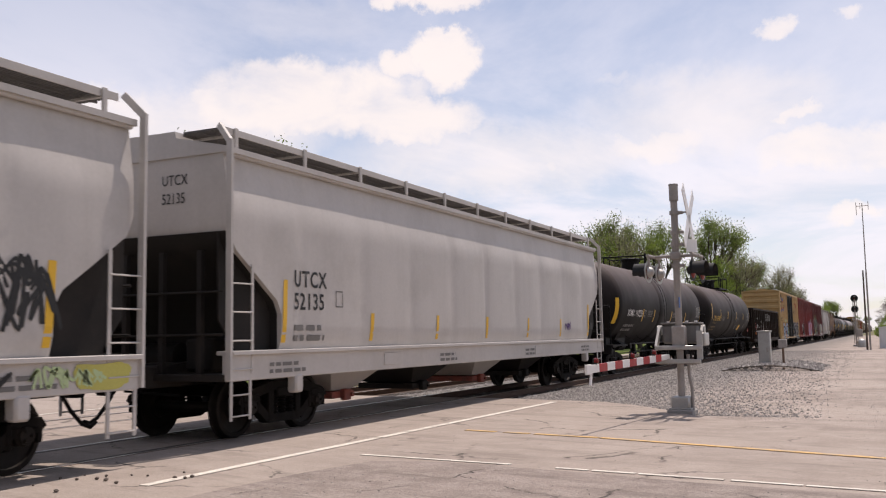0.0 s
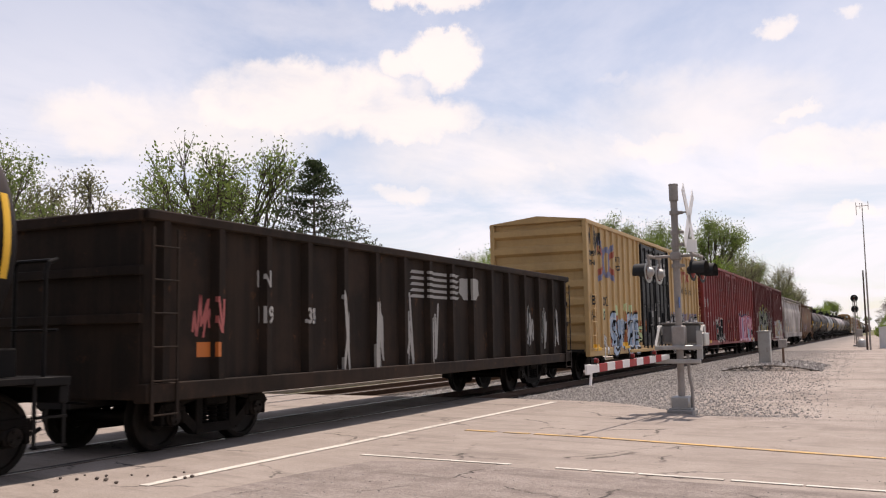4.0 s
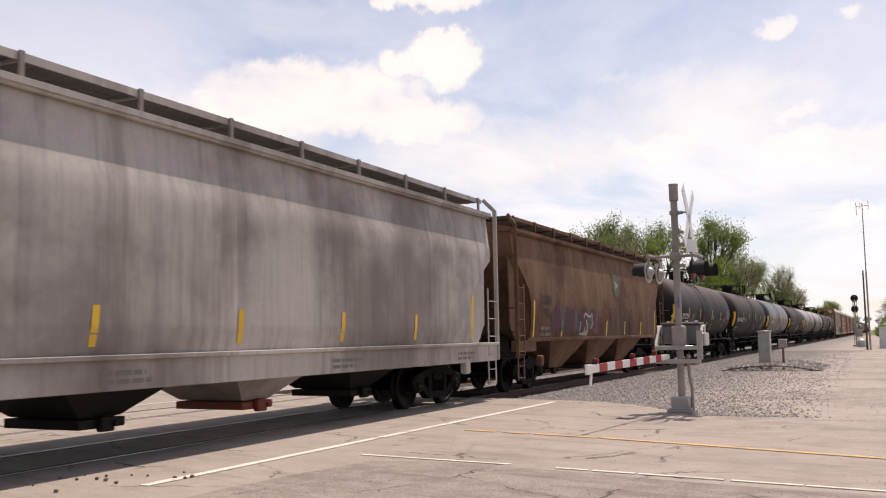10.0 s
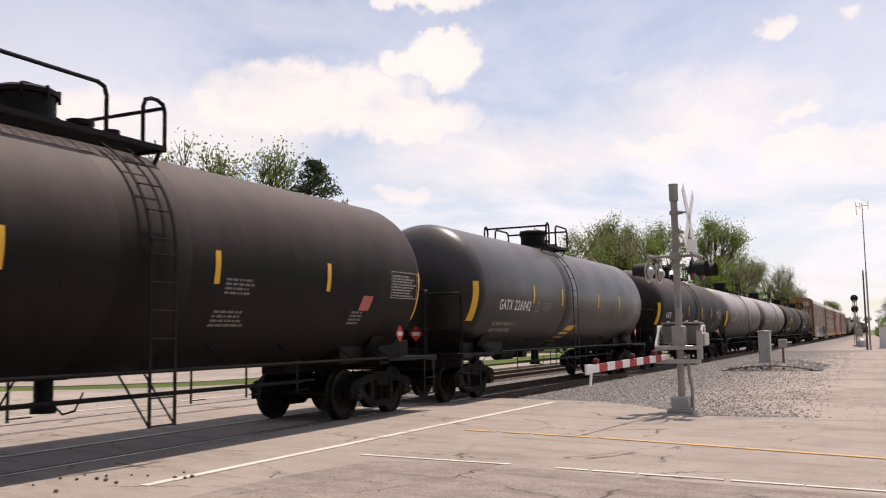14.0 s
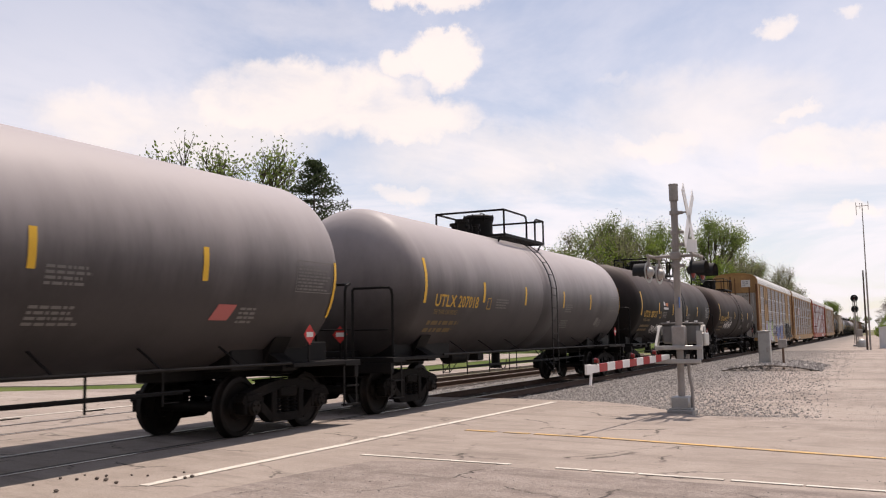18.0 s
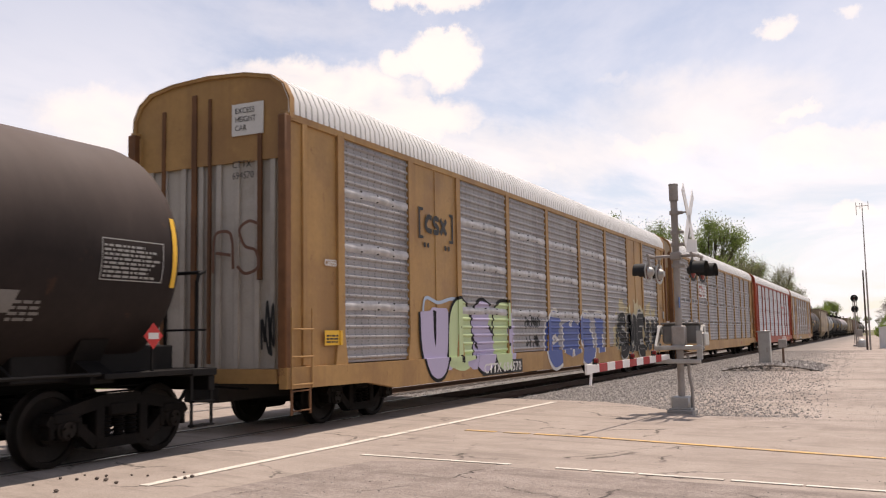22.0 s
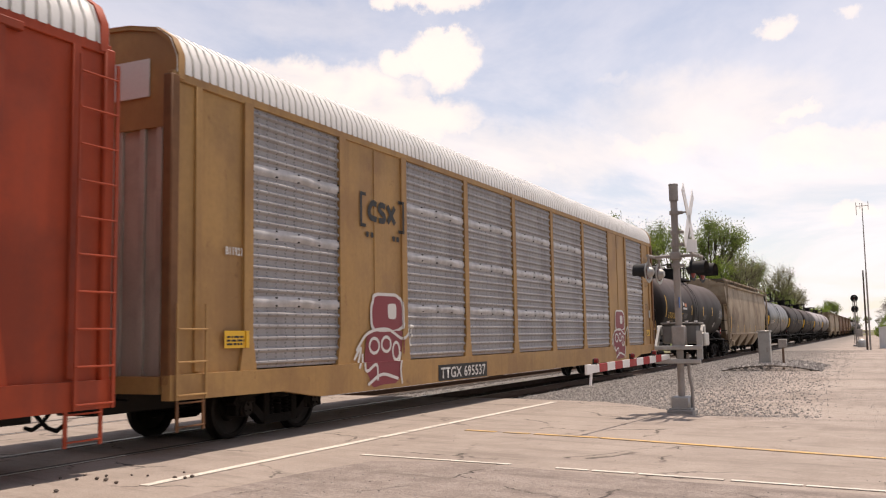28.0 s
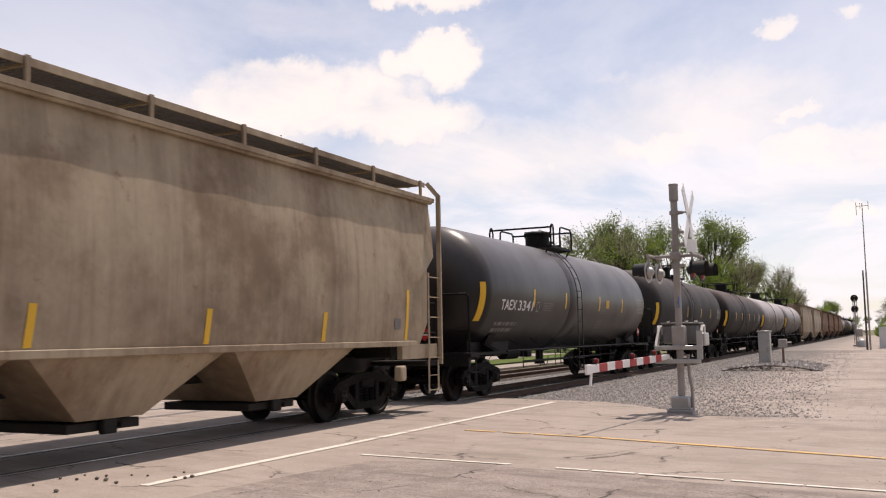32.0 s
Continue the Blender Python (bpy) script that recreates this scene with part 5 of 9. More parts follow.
def burner(lay, text, y0, y1, z0, z1, thick, fills, rims, label, out=0.004, seed=1, gleam=None, shade=None):
    """Fat sprayed letters: rims (extra width, paint) from the outermost in, then each letter's fill, shading and gleams."""
    rng = random.Random(seed)
    step, half = (y1 - y0) / len(text), thick / 2
    shapes = []
    for i, ch in enumerate(text):
        a, w, lift = y0 + step * i + half * 0.8, step - thick * 0.95, rng.uniform(-0.04, 0.04)
        k = rng.uniform(-0.08, 0.08)
        shapes.append([[(a + w * px + k * (pz - 0.5) + rng.uniform(-0.02, 0.02), z0 + half + (z1 - z0 - thick) * (pz + lift * (1 - abs(2 * pz - 1)))) for px, pz in st] for st in GLYPHS[ch]])
    every = [st for one in shapes for st in one]
    for extra, paint in rims:
        lay(brush_mesh(every, thick + extra), 0, 0, paint, "graffiti", label, out)
        out += 0.0006 * len(every) + 0.0012
    for i, one in enumerate(shapes):
        lay(brush_mesh(one, thick), 0, 0, fills[i % len(fills)], "graffiti", label, out)
    out += 0.004
    if shade:
        lay(brush_mesh([[(y + thick * 0.28, z - thick * 0.10) for y, z in st] for st in every], thick * 0.22), 0, 0, shade, "graffiti", "dark shading inside the letters", out)
        out += 0.0006 * len(every) + 0.0012
    if gleam:
        lay(brush_mesh([[(y - thick * 0.30, z + thick * 0.12) for y, z in st] for st in every], thick * 0.07), 0, 0, gleam, "graffiti", "thin pale gleams along the letters", out)


# ---- autoracks ----
RIB_IN, RIB_OUT = 1.556, 1.592


def rib_rows(z0, z1, smooth_bands=()):
    """Centres of the pressed ribs between z0 and z1, leaving the smooth bands free."""
    stops = [z0, *[b for band in smooth_bands for b in band], z1]
    rows = []
    for a, b in zip(stops[::2], stops[1::2]):
        n = max(3, round((b - a) / 0.160))
        rows += [a + (i + 0.5) * (b - a) / n for i in range(n)]
    return rows


def panel_profile(z0, z1, smooth_bands=()):
    pts = [(RIB_IN, z0)]
    for c in rib_rows(z0, z1, smooth_bands):
        pts += [(RIB_IN, c - 0.050), (RIB_OUT, c - 0.018), (RIB_OUT, c + 0.004), (RIB_IN, c + 0.040)]
    return pts + [(RIB_IN, z1)]


def panel_shape(w, z0, z1, smooth_bands=()):
    """A sheet with pressed level ribs, from y = 0 to w."""
    return Shape().prism(panel_profile(z0, z1, smooth_bands) + [(1.52, z1), (1.52, z0)], "y", 0.0, w)


def rack_roof_shape(half):
    prof = [(1.605, 4.98), (1.595, 5.20), (1.48, 5.46), (1.24, 5.64), (0.75, 5.74), (0.0, 5.78)]
    full = prof + [(-x, z) for x, z in reversed(prof[:-1])]
    s = Shape()
    rings = []
    n = int(2 * half / 0.17)
    step = 2 * half / n
    for i in range(n + 1):
        for at, k in ((0.0, 0.0), (0.70, 0.0), (0.75, -0.034), (0.95, -0.034)):
            y = -half + step * (i + at)
            if y <= half + 0.001:
                rings.append([(x * (1 + k / 1.6), y, z + k) for x, z in full])
    return s.loft(rings, closed=False)


RACK_TOP = [(1.545, 4.9), (1.545, 5.18), (1.43, 5.42), (1.20, 5.59), (0.72, 5.69), (0.0, 5.73), (-0.72, 5.69), (-1.20, 5.59), (-1.43, 5.42), (-1.545, 5.18), (-1.545, 4.9)]


def arch_shape(half):
    """The thin rim round the end of the roof."""
    outer = [(x * 1.045, z + 0.055 * (z > 5.0)) for x, z in RACK_TOP]
    return Shape().prism(outer + RACK_TOP[::-1], "y", half - 0.24, half - 0.12)


def door_head_shape(half, low):
    """The painted head of an end door."""
    prof = [(1.53, low), *RACK_TOP, (-1.53, low)]
    return Shape().prism(prof, "y", -half + 0.16, -half + 0.22)


def rack_end_shape(half):
    """Curved end door leaves with their hinges and folds."""
    s = Shape()
    prof = [(1.53, 1.0), *RACK_TOP, (-1.53, 1.0)]
    s.prism(prof, "y", half - 0.30, half - 0.22)
    return s


def auto_rack(place, label, paint, panels, blanks, style, half=13.62, sheet_paint=None, roof=None, end_paint=None, reach=14.2):
    car = thing("autorack", label, "autorack", group="cars of the freight train")
    z0, z1 = 1.06, 4.88
    part("deck", cached(f"rack_deck/{half}", lambda: Shape().box(-1.45, 1.45, -half, half, 0.80, 1.02).box(-1.45, 1.45, -half + 0.4, half - 0.4, 2.75, 2.85)), paint, car)
    part("roof", cached(f"rack_roof/{half}", lambda: rack_roof_shape(half - 0.1)), roof or ROOF_SHEET, car, "pale corrugated sheet roof")
    bands = ((1.94, 2.12), (2.94, 3.12), (3.88, 4.07)) if style in ("bolted", "plain") else ()
    for turn in (0, 180):
        t = pose(0, 0, 0, 0, 0, turn)
        part("side_sill", cached(f"rack_sill/{half}/{style}", lambda: Shape().prism([(-half, 0.72), (-11.2, 0.70), (-10.2, 0.56), (10.2, 0.56), (11.2, 0.70), (half, 0.72), (half, 1.04), (-half, 1.04)], "x", 1.50, 1.64)), paint, car, "", t)
        part("top_chord", cached(f"rack_chord/{half}", lambda: Shape().box(1.48, 1.600, -half + 0.05, half - 0.05, 4.87, 5.00, 0.01)), paint, car, "", t)
        part("end_door", cached(f"rack_end/{half}", lambda: rack_end_shape(half)), end_paint or DOOR_GREY, car, "", t)
        door = [o for o in car.children if o.name.startswith("end_door")][-1]
        for x in (-1.25, -0.95, -0.55, -0.18, 0.18, 0.55, 0.95, 1.25) if style == "bolted" else (-1.38, 0.0, 1.38):
            part("door_rib", cached(f"rack_door_rib/{half}", lambda: Shape().box(-0.05, 0.05, half - 0.225, half - 0.17, 1.02, 5.0, 0.01)), end_paint or DOOR_GREY, door, "", pose(x, 0, 0))
        part("end_arch", cached(f"rack_arch/{half}", lambda: arch_shape(half)), paint, car, "", t)
        for a, b in blanks:
            part("blank_panel", cached(f"blank/{b - a:.2f}", lambda: Shape().box(1.50, 1.575, 0, b - a, z0 - 0.02, z1, 0.008).box(1.57, 1.59, (b - a) / 2 - 0.02, (b - a) / 2 + 0.02, z0, z1)), paint, car, "plain painted steel panel", t @ pose(0, a, 0))
        if style == "bolted":
            edges = sorted({e for p in panels for e in p} | {e for p in blanks for e in p})
        else:
            edges = sorted({e for p in panels for e in p})
        for a, b in panels:
            if style == "bolted":
                sheet = part("side_sheet", cached(f"side_sheet/{b - a:.2f}", lambda: panel_shape(b - a, z0, z1, bands)), sheet_paint or PANEL, car, "", t @ pose(0, a, 0))
                for z in (2.03, 3.03, 3.975):
                    part("splice_band", cached(f"splice/{b - a:.2f}", lambda: splice_shape(b - a)), SPLICE, sheet, "bright smooth strip over the joint of the sheets", pose(0, 0, z))
                    part("bolt_strip", cached(f"bolts/{b - a:.2f}", lambda: bolt_row(b - a)), HOPPER_DARK, sheet, "row of dark bolt heads", pose(0, 0, z))
            elif style == "plain":
                sheet = part("side_sheet", cached(f"side_sheet/{b - a:.2f}", lambda: panel_shape(b - a, z0, z1, bands)), sheet_paint or PANEL, car, "", t @ pose(0, a, 0))
                for z in (2.03, 3.03, 3.975):
                    part("bolt_strip", cached(f"bolts/{b - a:.2f}", lambda: bolt_row(b - a)), HOPPER_DARK, sheet, "row of dark bolt heads", pose(0, 0, z))
            else:
                for k, (s0, s1) in enumerate(((z0, 1.97), (2.0, 2.95), (2.98, 3.93), (3.96, z1))):
                    part("side_sheet", cached(f"side_sheet/{b - a:.2f}/{k}", lambda: panel_shape(b - a, s0, s1)), sheet_paint or PANEL, car, "", t @ pose(0, a, 0))
                for z in (1.985, 2.965, 3.945):
                    for y in (a + 0.07, (a + b) / 2, b - 0.07):
                        part("clip", cached("clip", lambda: Shape().box(1.56, 1.60, -0.03, 0.03, -0.09, 0.09, 0.01)), PANEL_WHITE, car, "", t @ pose(0, y, z))
        for y in edges:
            if style == "bolted":
                part("side_post", cached("rack_post", lambda: Shape().loft([[(1.52, -k, z), (1.61, -k, z), (1.61, k, z), (1.52, k, z)] for k, z in ((0.19, z0 - 0.02), (0.10, 1.52), (0.10, 4.90))])), paint, car, "", t @ pose(0, y, 0))
            else:
                part("side_post", cached("rack_post/t", lambda: Shape().loft([[(1.52, -0.22, 1.04), (1.62, -0.22, 1.04), (1.62, 0.22, 1.04), (1.52, 0.22, 1.04)], [(1.52, -0.12, 1.65), (1.62, -0.12, 1.65), (1.62, 0.12, 1.65), (1.52, 0.12, 1.65)], [(1.52, -0.08, 2.2), (1.62, -0.08, 2.2), (1.62, 0.08, 2.2), (1.52, 0.08, 2.2)], [(1.52, -0.08, 4.80), (1.62, -0.08, 4.80), (1.62, 0.08, 4.80), (1.52, 0.08, 4.80)]]).box(1.52, 1.64, -0.30, 0.30, 4.80, 4.90, 0.01)), paint, car, "", t @ pose(0, y, 0))
        last = max(abs(e) for e in edges)
        for e in (1, -1):
            m = t if e > 0 else t @ Matrix.Diagonal((1, -1, 1, 1))
            part("end_panel", cached(f"rack_endpanel/{half}/{last}/{style}", lambda: Shape().box(1.44, 1.56, last, half - 0.12, z0 - 0.04, 4.90, 0.01)), paint, car, "", m)
            part("end_stile", cached(f"rack_stile/{half}", lambda: Shape().box(1.54, 1.60, half - 0.62, half - 0.50, z0, 4.9, 0.01)), paint, car, "", m)
            part("corner_post", cached(f"rack_corner/{half}", lambda: Shape().box(1.46, 1.62, half - 0.16, half, 0.9, 4.95, 0.02)), RACK_RUST if paint is RACK_YELLOW else paint, car, "rust-streaked corner post" if paint is RACK_YELLOW else "", m)
            tall = 1.95 if style == "bolted" else 4.75
            part("ladder", cached(f"rack_ladder/{tall}", lambda: ladder_shape(0.72, tall, 0.55, 0.42, 0.014)), paint, car, "", t @ pose(1.68, e * (half - (0.36 if style == "bolted" else 0.30)), 0))
            part("step", cached("rack_step", lambda: ladder_shape(0.32, 0.74, 0.5, 0.3)), RACK_RUST if paint is RACK_YELLOW else paint, car, "", t @ pose(1.62, e * (half - 0.4), 0))
    part("underframe", cached(f"rack_under/{half}", lambda: Shape().box(-0.35, 0.35, -half, half, 0.5, 0.85, 0.02).rod((0.6, -8, 0.5), (0.6, 8, 0.5), 0.02, 6).box(0.2, 0.9, -1.2, -0.5, 0.45, 0.8, 0.04)), HOPPER_DARK, car)
    for y in (-half + 3.1, half - 3.1):
        add_truck(car, y, place)
    add_ends(car, half, reach)

    pw = 0.10 if style == "bolted" else 0.08
    cuts = [k for y in edges for k in (y - pw - 0.0005, y - pw + 0.0005, y + pw - 0.0005, y + pw + 0.0005)]
    parts = [(z0, z1)] if style in ("bolted", "plain") else [(z0, 1.97), (2.0, 2.95), (2.98, 3.93), (3.96, z1)]
    prof = [q for a, b in parts for q in panel_profile(a, b, bands)]
    heights = [z for _, z in prof]
    zcuts = (1.0445, 1.0455, *[z for z in heights if 1.05 < z < 4.8])

    def sheet_x(z):
        for (x0, za), (x1, zb) in zip(prof, prof[1:]):
            if za <= z <= zb and zb > za:
                return x0 + (x1 - x0) * (z - za) / (zb - za)
        return RIB_IN

    def side_x(y, z):
        if z < 1.045:
            return 1.642
        if any(abs(y - e) <= pw for e in edges):
            return 1.612 if style == "bolted" else 1.622
        if any(a <= y <= b for a, b in panels):
            return sheet_x(z)
        return 1.592

    def lay(mesh, y, z, material, name="lettering", lab="", out=0.004):
        return part(name, drape(mesh, out, y, z, side_x, cuts, zcuts), material, car, lab)
    return car, lay


def splice_shape(w):
    """A slightly buckled strip, from y = 0 to w."""
    rng = random.Random(int(w * 100))
    wave = [rng.uniform(0, 6.28) for _ in range(3)]
    ys = [w * i / 24 for i in range(25)]

    def at(y, v):
        return (1.564 + 0.008 * math.sin(y * 5.1 + wave[0]) * math.sin(v * 3.1) + 0.026 * math.sin(v * 3.1416), y, -0.08 + 0.16 * v + 0.010 * math.sin(y * 3.3 + wave[1]))
    return Shape().grid(at, ys, [0, 0.2, 0.4, 0.6, 0.8, 1.0])


def bolt_row(w):
    s = Shape()
    n = max(2, int(w / 0.62))
    for i in range(n + 1):
        y = 0.12 + (w - 0.24) * i / n
        for z in (-0.06, 0.06):
            s.rod((1.535, y, z), (1.600, y, z), 0.012, 6)
    return s


# ---- gondola ----
def gondola(place, label):
    half, z0, z1 = 8.45, 0.75, 3.13
    car = thing("gondola", label, "gondola car", group="cars of the freight train")
    part("floor", Shape().box(-1.4, 1.4, -half + 0.1, half - 0.1, 0.95, 1.08), GOND, car)
    part("load", Shape().grid(lambda u, v: (u, v, 2.55 + 0.25 * noise.noise((u * 0.8, v * 0.5, 2.0))), [-1.38 + 0.23 * i for i in range(13)], [-half + 0.25 + 0.26 * i for i in range(64)]), mat("rusty scrap", (0.10, 0.06, 0.04), 0.85, spread=0.5, grain=8, bump=0.8, bump_scale=12), car, "heaped dark scrap load")
    ribs = [-half + 0.35 + (2 * half - 0.7) * i / 15 for i in range(16)]
    for turn in (0, 180):
        t = pose(0, 0, 0, 0, 0, turn)
        part("side", cached("gon_side", lambda: Shape().box(1.40, 1.45, -half, half, z0 + 0.1, z1)), GOND, car, "", t)
        part("top_chord", cached("gon_top", lambda: Shape().box(1.36, 1.58, -half, half, z1 - 0.14, z1, 0.02)), GOND, car, "", t)
        part("side_sill", cached("gon_sill", lambda: Shape().box(1.36, 1.58, -half, half, z0 - 0.04, z0 + 0.2, 0.015)), GOND, car, "", t)
        part("end_wall", cached("gon_end", lambda: Shape().box(-1.45, 1.45, half - 0.08, half, z0, z1, 0.01).box(-1.5, 1.5, half - 0.05, half + 0.07, z1 - 0.16, z1, 0.02).box(-1.5, 1.5, half - 0.02, half + 0.06, 1.7, 1.82, 0.01).box(-1.5, 1.5, half - 0.02, half + 0.06, 2.3, 2.42, 0.01)), GOND, car, "", t)
        for y in ribs:
            part("rib", cached("gon_rib", lambda: Shape().prism([(1.44, -0.11), (1.57, -0.06), (1.57, 0.06), (1.44, 0.11)], "z", z0 + 0.1, z1 - 0.1)), GOND, car, "", t @ pose(0, y, 0))
        for e in (1, -1):
            part("ladder", cached("gon_ladder", lambda: ladder_shape(0.5, 2.9, 0.45, 0.42)), GOND, car, "", t @ pose(1.60, e * (half - 0.3), 0))
    part("underframe", Shape().box(-0.3, 0.3, -half, half, 0.62, 0.95), HOPPER_DARK, car)
    for y in (-half + 1.9, half - 1.9):
        add_truck(car, y, place)
    add_ends(car, half, 9.35)
    ycuts = [c for r in ribs for c in (r - 0.0805, r - 0.0795, r + 0.0795, r + 0.0805)]

    def side_x(y, z):
        return 1.57 if any(abs(y - r) <= 0.08 for r in ribs) else 1.45

    def lay(mesh, y, z, material, name="lettering", lab="", out=0.004):
        return part(name, drape(mesh, out, y, z, side_x, ycuts), material, car, lab)
    return car, lay


# ---- ground, road and tracks ----
def wobble(n, pos):
    k = n.add("ShaderNodeTexNoise", Scale=1.6, Detail=8.0, Roughness=0.65)
    n.link(pos, k.inputs["Vector"])
    return k.outputs["Color"]


def ground_material(name, colors, scale, bump, grain=55.0, rough=0.9, cracks=0.0, worn=0.0):
    m = bpy.data.materials.new(name)
    m.use_nodes = True
    n = Nodes(m.node_tree)
    pos = n.add("ShaderNodeNewGeometry").outputs["Position"]
    big = n.ramp(n.noise(pos, scale, 6.0, 0.62), 0.36, 0.64)
    col = n.mix(big, colors[0], colors[1])
    mid = n.ramp(n.noise(pos, scale * 6.5, 5.0, 0.6), 0.42, 0.66)
    col = n.mix(n.math("MULTIPLY", mid, 0.5), col, colors[2])
    fine = n.noise(pos, grain, 3.0, 0.7)
    comb = n.add("ShaderNodeCombineXYZ")
    k = n.ramp(fine, 0.25, 0.75, 0.72, 1.28, False)
    for i in range(3):
        n.link(k, comb.inputs[i])
    col = n.mix(1.0, col, comb.outputs[0], "MULTIPLY")
    height = fine
    if cracks:
        v = n.add("ShaderNodeTexVoronoi")
        v.feature = "DISTANCE_TO_EDGE"
        v.inputs["Scale"].default_value = 0.55
        warp = n.vec("ADD", pos, n.vec("MULTIPLY", wobble(n, pos), (0.75, 0.75, 0.0)))
        n.link(warp, v.inputs["Vector"])
        line = n.ramp(v.outputs["Distance"], 0.0, 0.016, 1.0, 0.0)
        gate = n.ramp(n.noise(pos, 0.8, 3.0), 0.46, 0.60)
        line = n.math("MULTIPLY", n.math("MULTIPLY", line, gate), cracks)
        col = n.mix(line, col, (0.035, 0.032, 0.03))
    if worn:
        # stains and tyre polish drawn out along the road, and scattered dark spots
        turn = n.add("ShaderNodeVectorRotate")
        turn.rotation_type = "Z_AXIS"
        turn.inputs["Angle"].default_value = radians(13)
        n.link(pos, turn.inputs["Vector"])
        s = n.ramp(n.noise(n.stretch(turn.outputs[0], 0.35, 2.6, 1.0), 1.0, 6.0, 0.68, 0.3), 0.50, 0.68)
        col = n.mix(n.math("MULTIPLY", s, worn), col, tuple(c * 0.62 for c in colors[1]))
        d = n.ramp(n.noise(pos, 4.5, 4.0, 0.7), 0.62, 0.70)
        col = n.mix(n.math("MULTIPLY", d, worn), col, tuple(c * 0.5 for c in colors[1]))
    b = n.add("ShaderNodeBsdfPrincipled")
    n.link(col, b.inputs["Base Color"])
    b.inputs["Specular IOR Level"].default_value = 0.06
    b.inputs["Roughness"].default_value = rough
    bp = n.add("ShaderNodeBump")
    bp.inputs["Strength"].default_value, bp.inputs["Distance"].default_value = bump, 0.02
    n.link(height, bp.inputs["Height"])
    n.link(bp.outputs[0], b.inputs["Normal"])
    n.link(b.outputs[0], n.add("ShaderNodeOutputMaterial").inputs[0])
    return m


def yard_material():
    """Grey ballast that thins out into pale limestone gravel away from the track."""
    m = GRAVEL.copy()
    m.name = "ballast thinning into gravel"
    n = Nodes(m.node_tree, True)
    b = next(k for k in m.node_tree.nodes if k.type == "BSDF_PRINCIPLED")
    old = b.inputs["Base Color"].links[0].from_socket
    pos = n.add("ShaderNodeNewGeometry").outputs["Position"]
    split = n.add("ShaderNodeSeparateXYZ")
    n.link(pos, split.inputs[0])
    far = n.math("ADD", split.outputs[0], n.math("MULTIPLY", n.math("SUBTRACT", n.noise(pos, 0.8, 5.0, 0.65), 0.5), 3.5))
    k = n.ramp(far, -6.4, -2.6, 0.85, 0.0)
    grey = n.mix(n.noise(pos, 26.0, 3.0, 0.7), (0.11, 0.10, 0.093), (0.29, 0.266, 0.246))
    n.link(n.mix(k, old, grey), b.inputs["Base Color"])
    return m


GRAVEL = ground_material("limestone gravel", ((0.375, 0.318, 0.277), (0.27, 0.226, 0.197), (0.41, 0.352, 0.31)), 0.30, 0.8, 34.0, worn=0.35)
BALLAST = ground_material("grey ballast bed", ((0.215, 0.20, 0.19), (0.165, 0.152, 0.145), (0.27, 0.25, 0.238)), 0.5, 1.0, 24.0)
ASPHALT = ground_material("sun-bleached asphalt", ((0.345, 0.292, 0.252), (0.29, 0.243, 0.209), (0.375, 0.319, 0.279)), 0.35, 0.3, 60.0, 0.85, 0.9, 0.45)
OLD_ASPHALT = ground_material("old broken asphalt", ((0.285, 0.238, 0.21), (0.215, 0.178, 0.157), (0.345, 0.297, 0.265)), 0.6, 0.9, 26.0, 0.9, 0.9, 0.6)
GRASS = ground_material("spring grass", ((0.075, 0.11, 0.025), (0.11, 0.13, 0.04), (0.055, 0.085, 0.02)), 0.3, 0.8, 12.0)
FIELD = ground_material("dry verge and field", ((0.19, 0.17, 0.11), (0.12, 0.13, 0.05), (0.24, 0.21, 0.16)), 0.05, 0.5, 10.0)
STONE = mat("dark loose stone", (0.115, 0.092, 0.078), 0.9, spread=0.2, grain=12, world_space=True)
LINE_WHITE = mat("road paint white", (0.66, 0.61, 0.53), 0.7, spread=0.15, grain=40, dirt=(0.36, 0.31, 0.27), dirt_amount=0.6, dirt_scale=6, world_space=True)
LINE_YELLOW = mat("road paint yellow", (0.56, 0.35, 0.14), 0.7, spread=0.15, grain=40, dirt=(0.32, 0.27, 0.21), dirt_amount=0.75, dirt_scale=4, world_space=True)
TIE = mat("weathered timber sleeper", (0.09, 0.075, 0.065), 0.85, spread=0.3, grain=20)
RAIL_SIDE = mat("rusty rail", (0.10, 0.06, 0.042), 0.75, spread=0.25)


def sheet(name, pts, z, material, label, kind="structure", depth=0.0):
    s = Shape()
    if depth:
        s.prism(pts, "z", z - depth, z)
    else:
        s.poly([(x, y, z) for x, y in pts])
    return solid(name, s, material, label, name.split("_")[0], kind=kind)


GZ = -0.16
sheet("ground", [(-2600, -2600), (2600, -2600), (2600, 2600), (-2600, 2600)], GZ - 0.03, FIELD, "dry grass and bare earth out to the horizon")
sheet("gravel_yard", [(-8.2, 14.0), (14.0, 11.0), (14.0, 60.0), (6.0, 260.0), (-7.2, 260.0)], GZ + 0.10, yard_material(), "pale limestone gravel beside the track", depth=0.1)
sheet("road", [(-120, -20.0), (-60, -8.0), (-16, 0.0), (-7.4, 2.0), (-7.4, 3.0), (40, -3.0), (40, 9.0), (3.0, 13.9), (-0.9, 14.75), (-3.1, 16.7), (-4.4, 18.6), (-5.6, 19.7), (-8.1, 20.25), (-15.6, 20.7), (-19.0, 18.6), (-24, 16.5), (-60, 8.0), (-120, -6.0)], -0.004, ASPHALT, "sun-bleached cracked asphalt road over the crossing", depth=0.2)
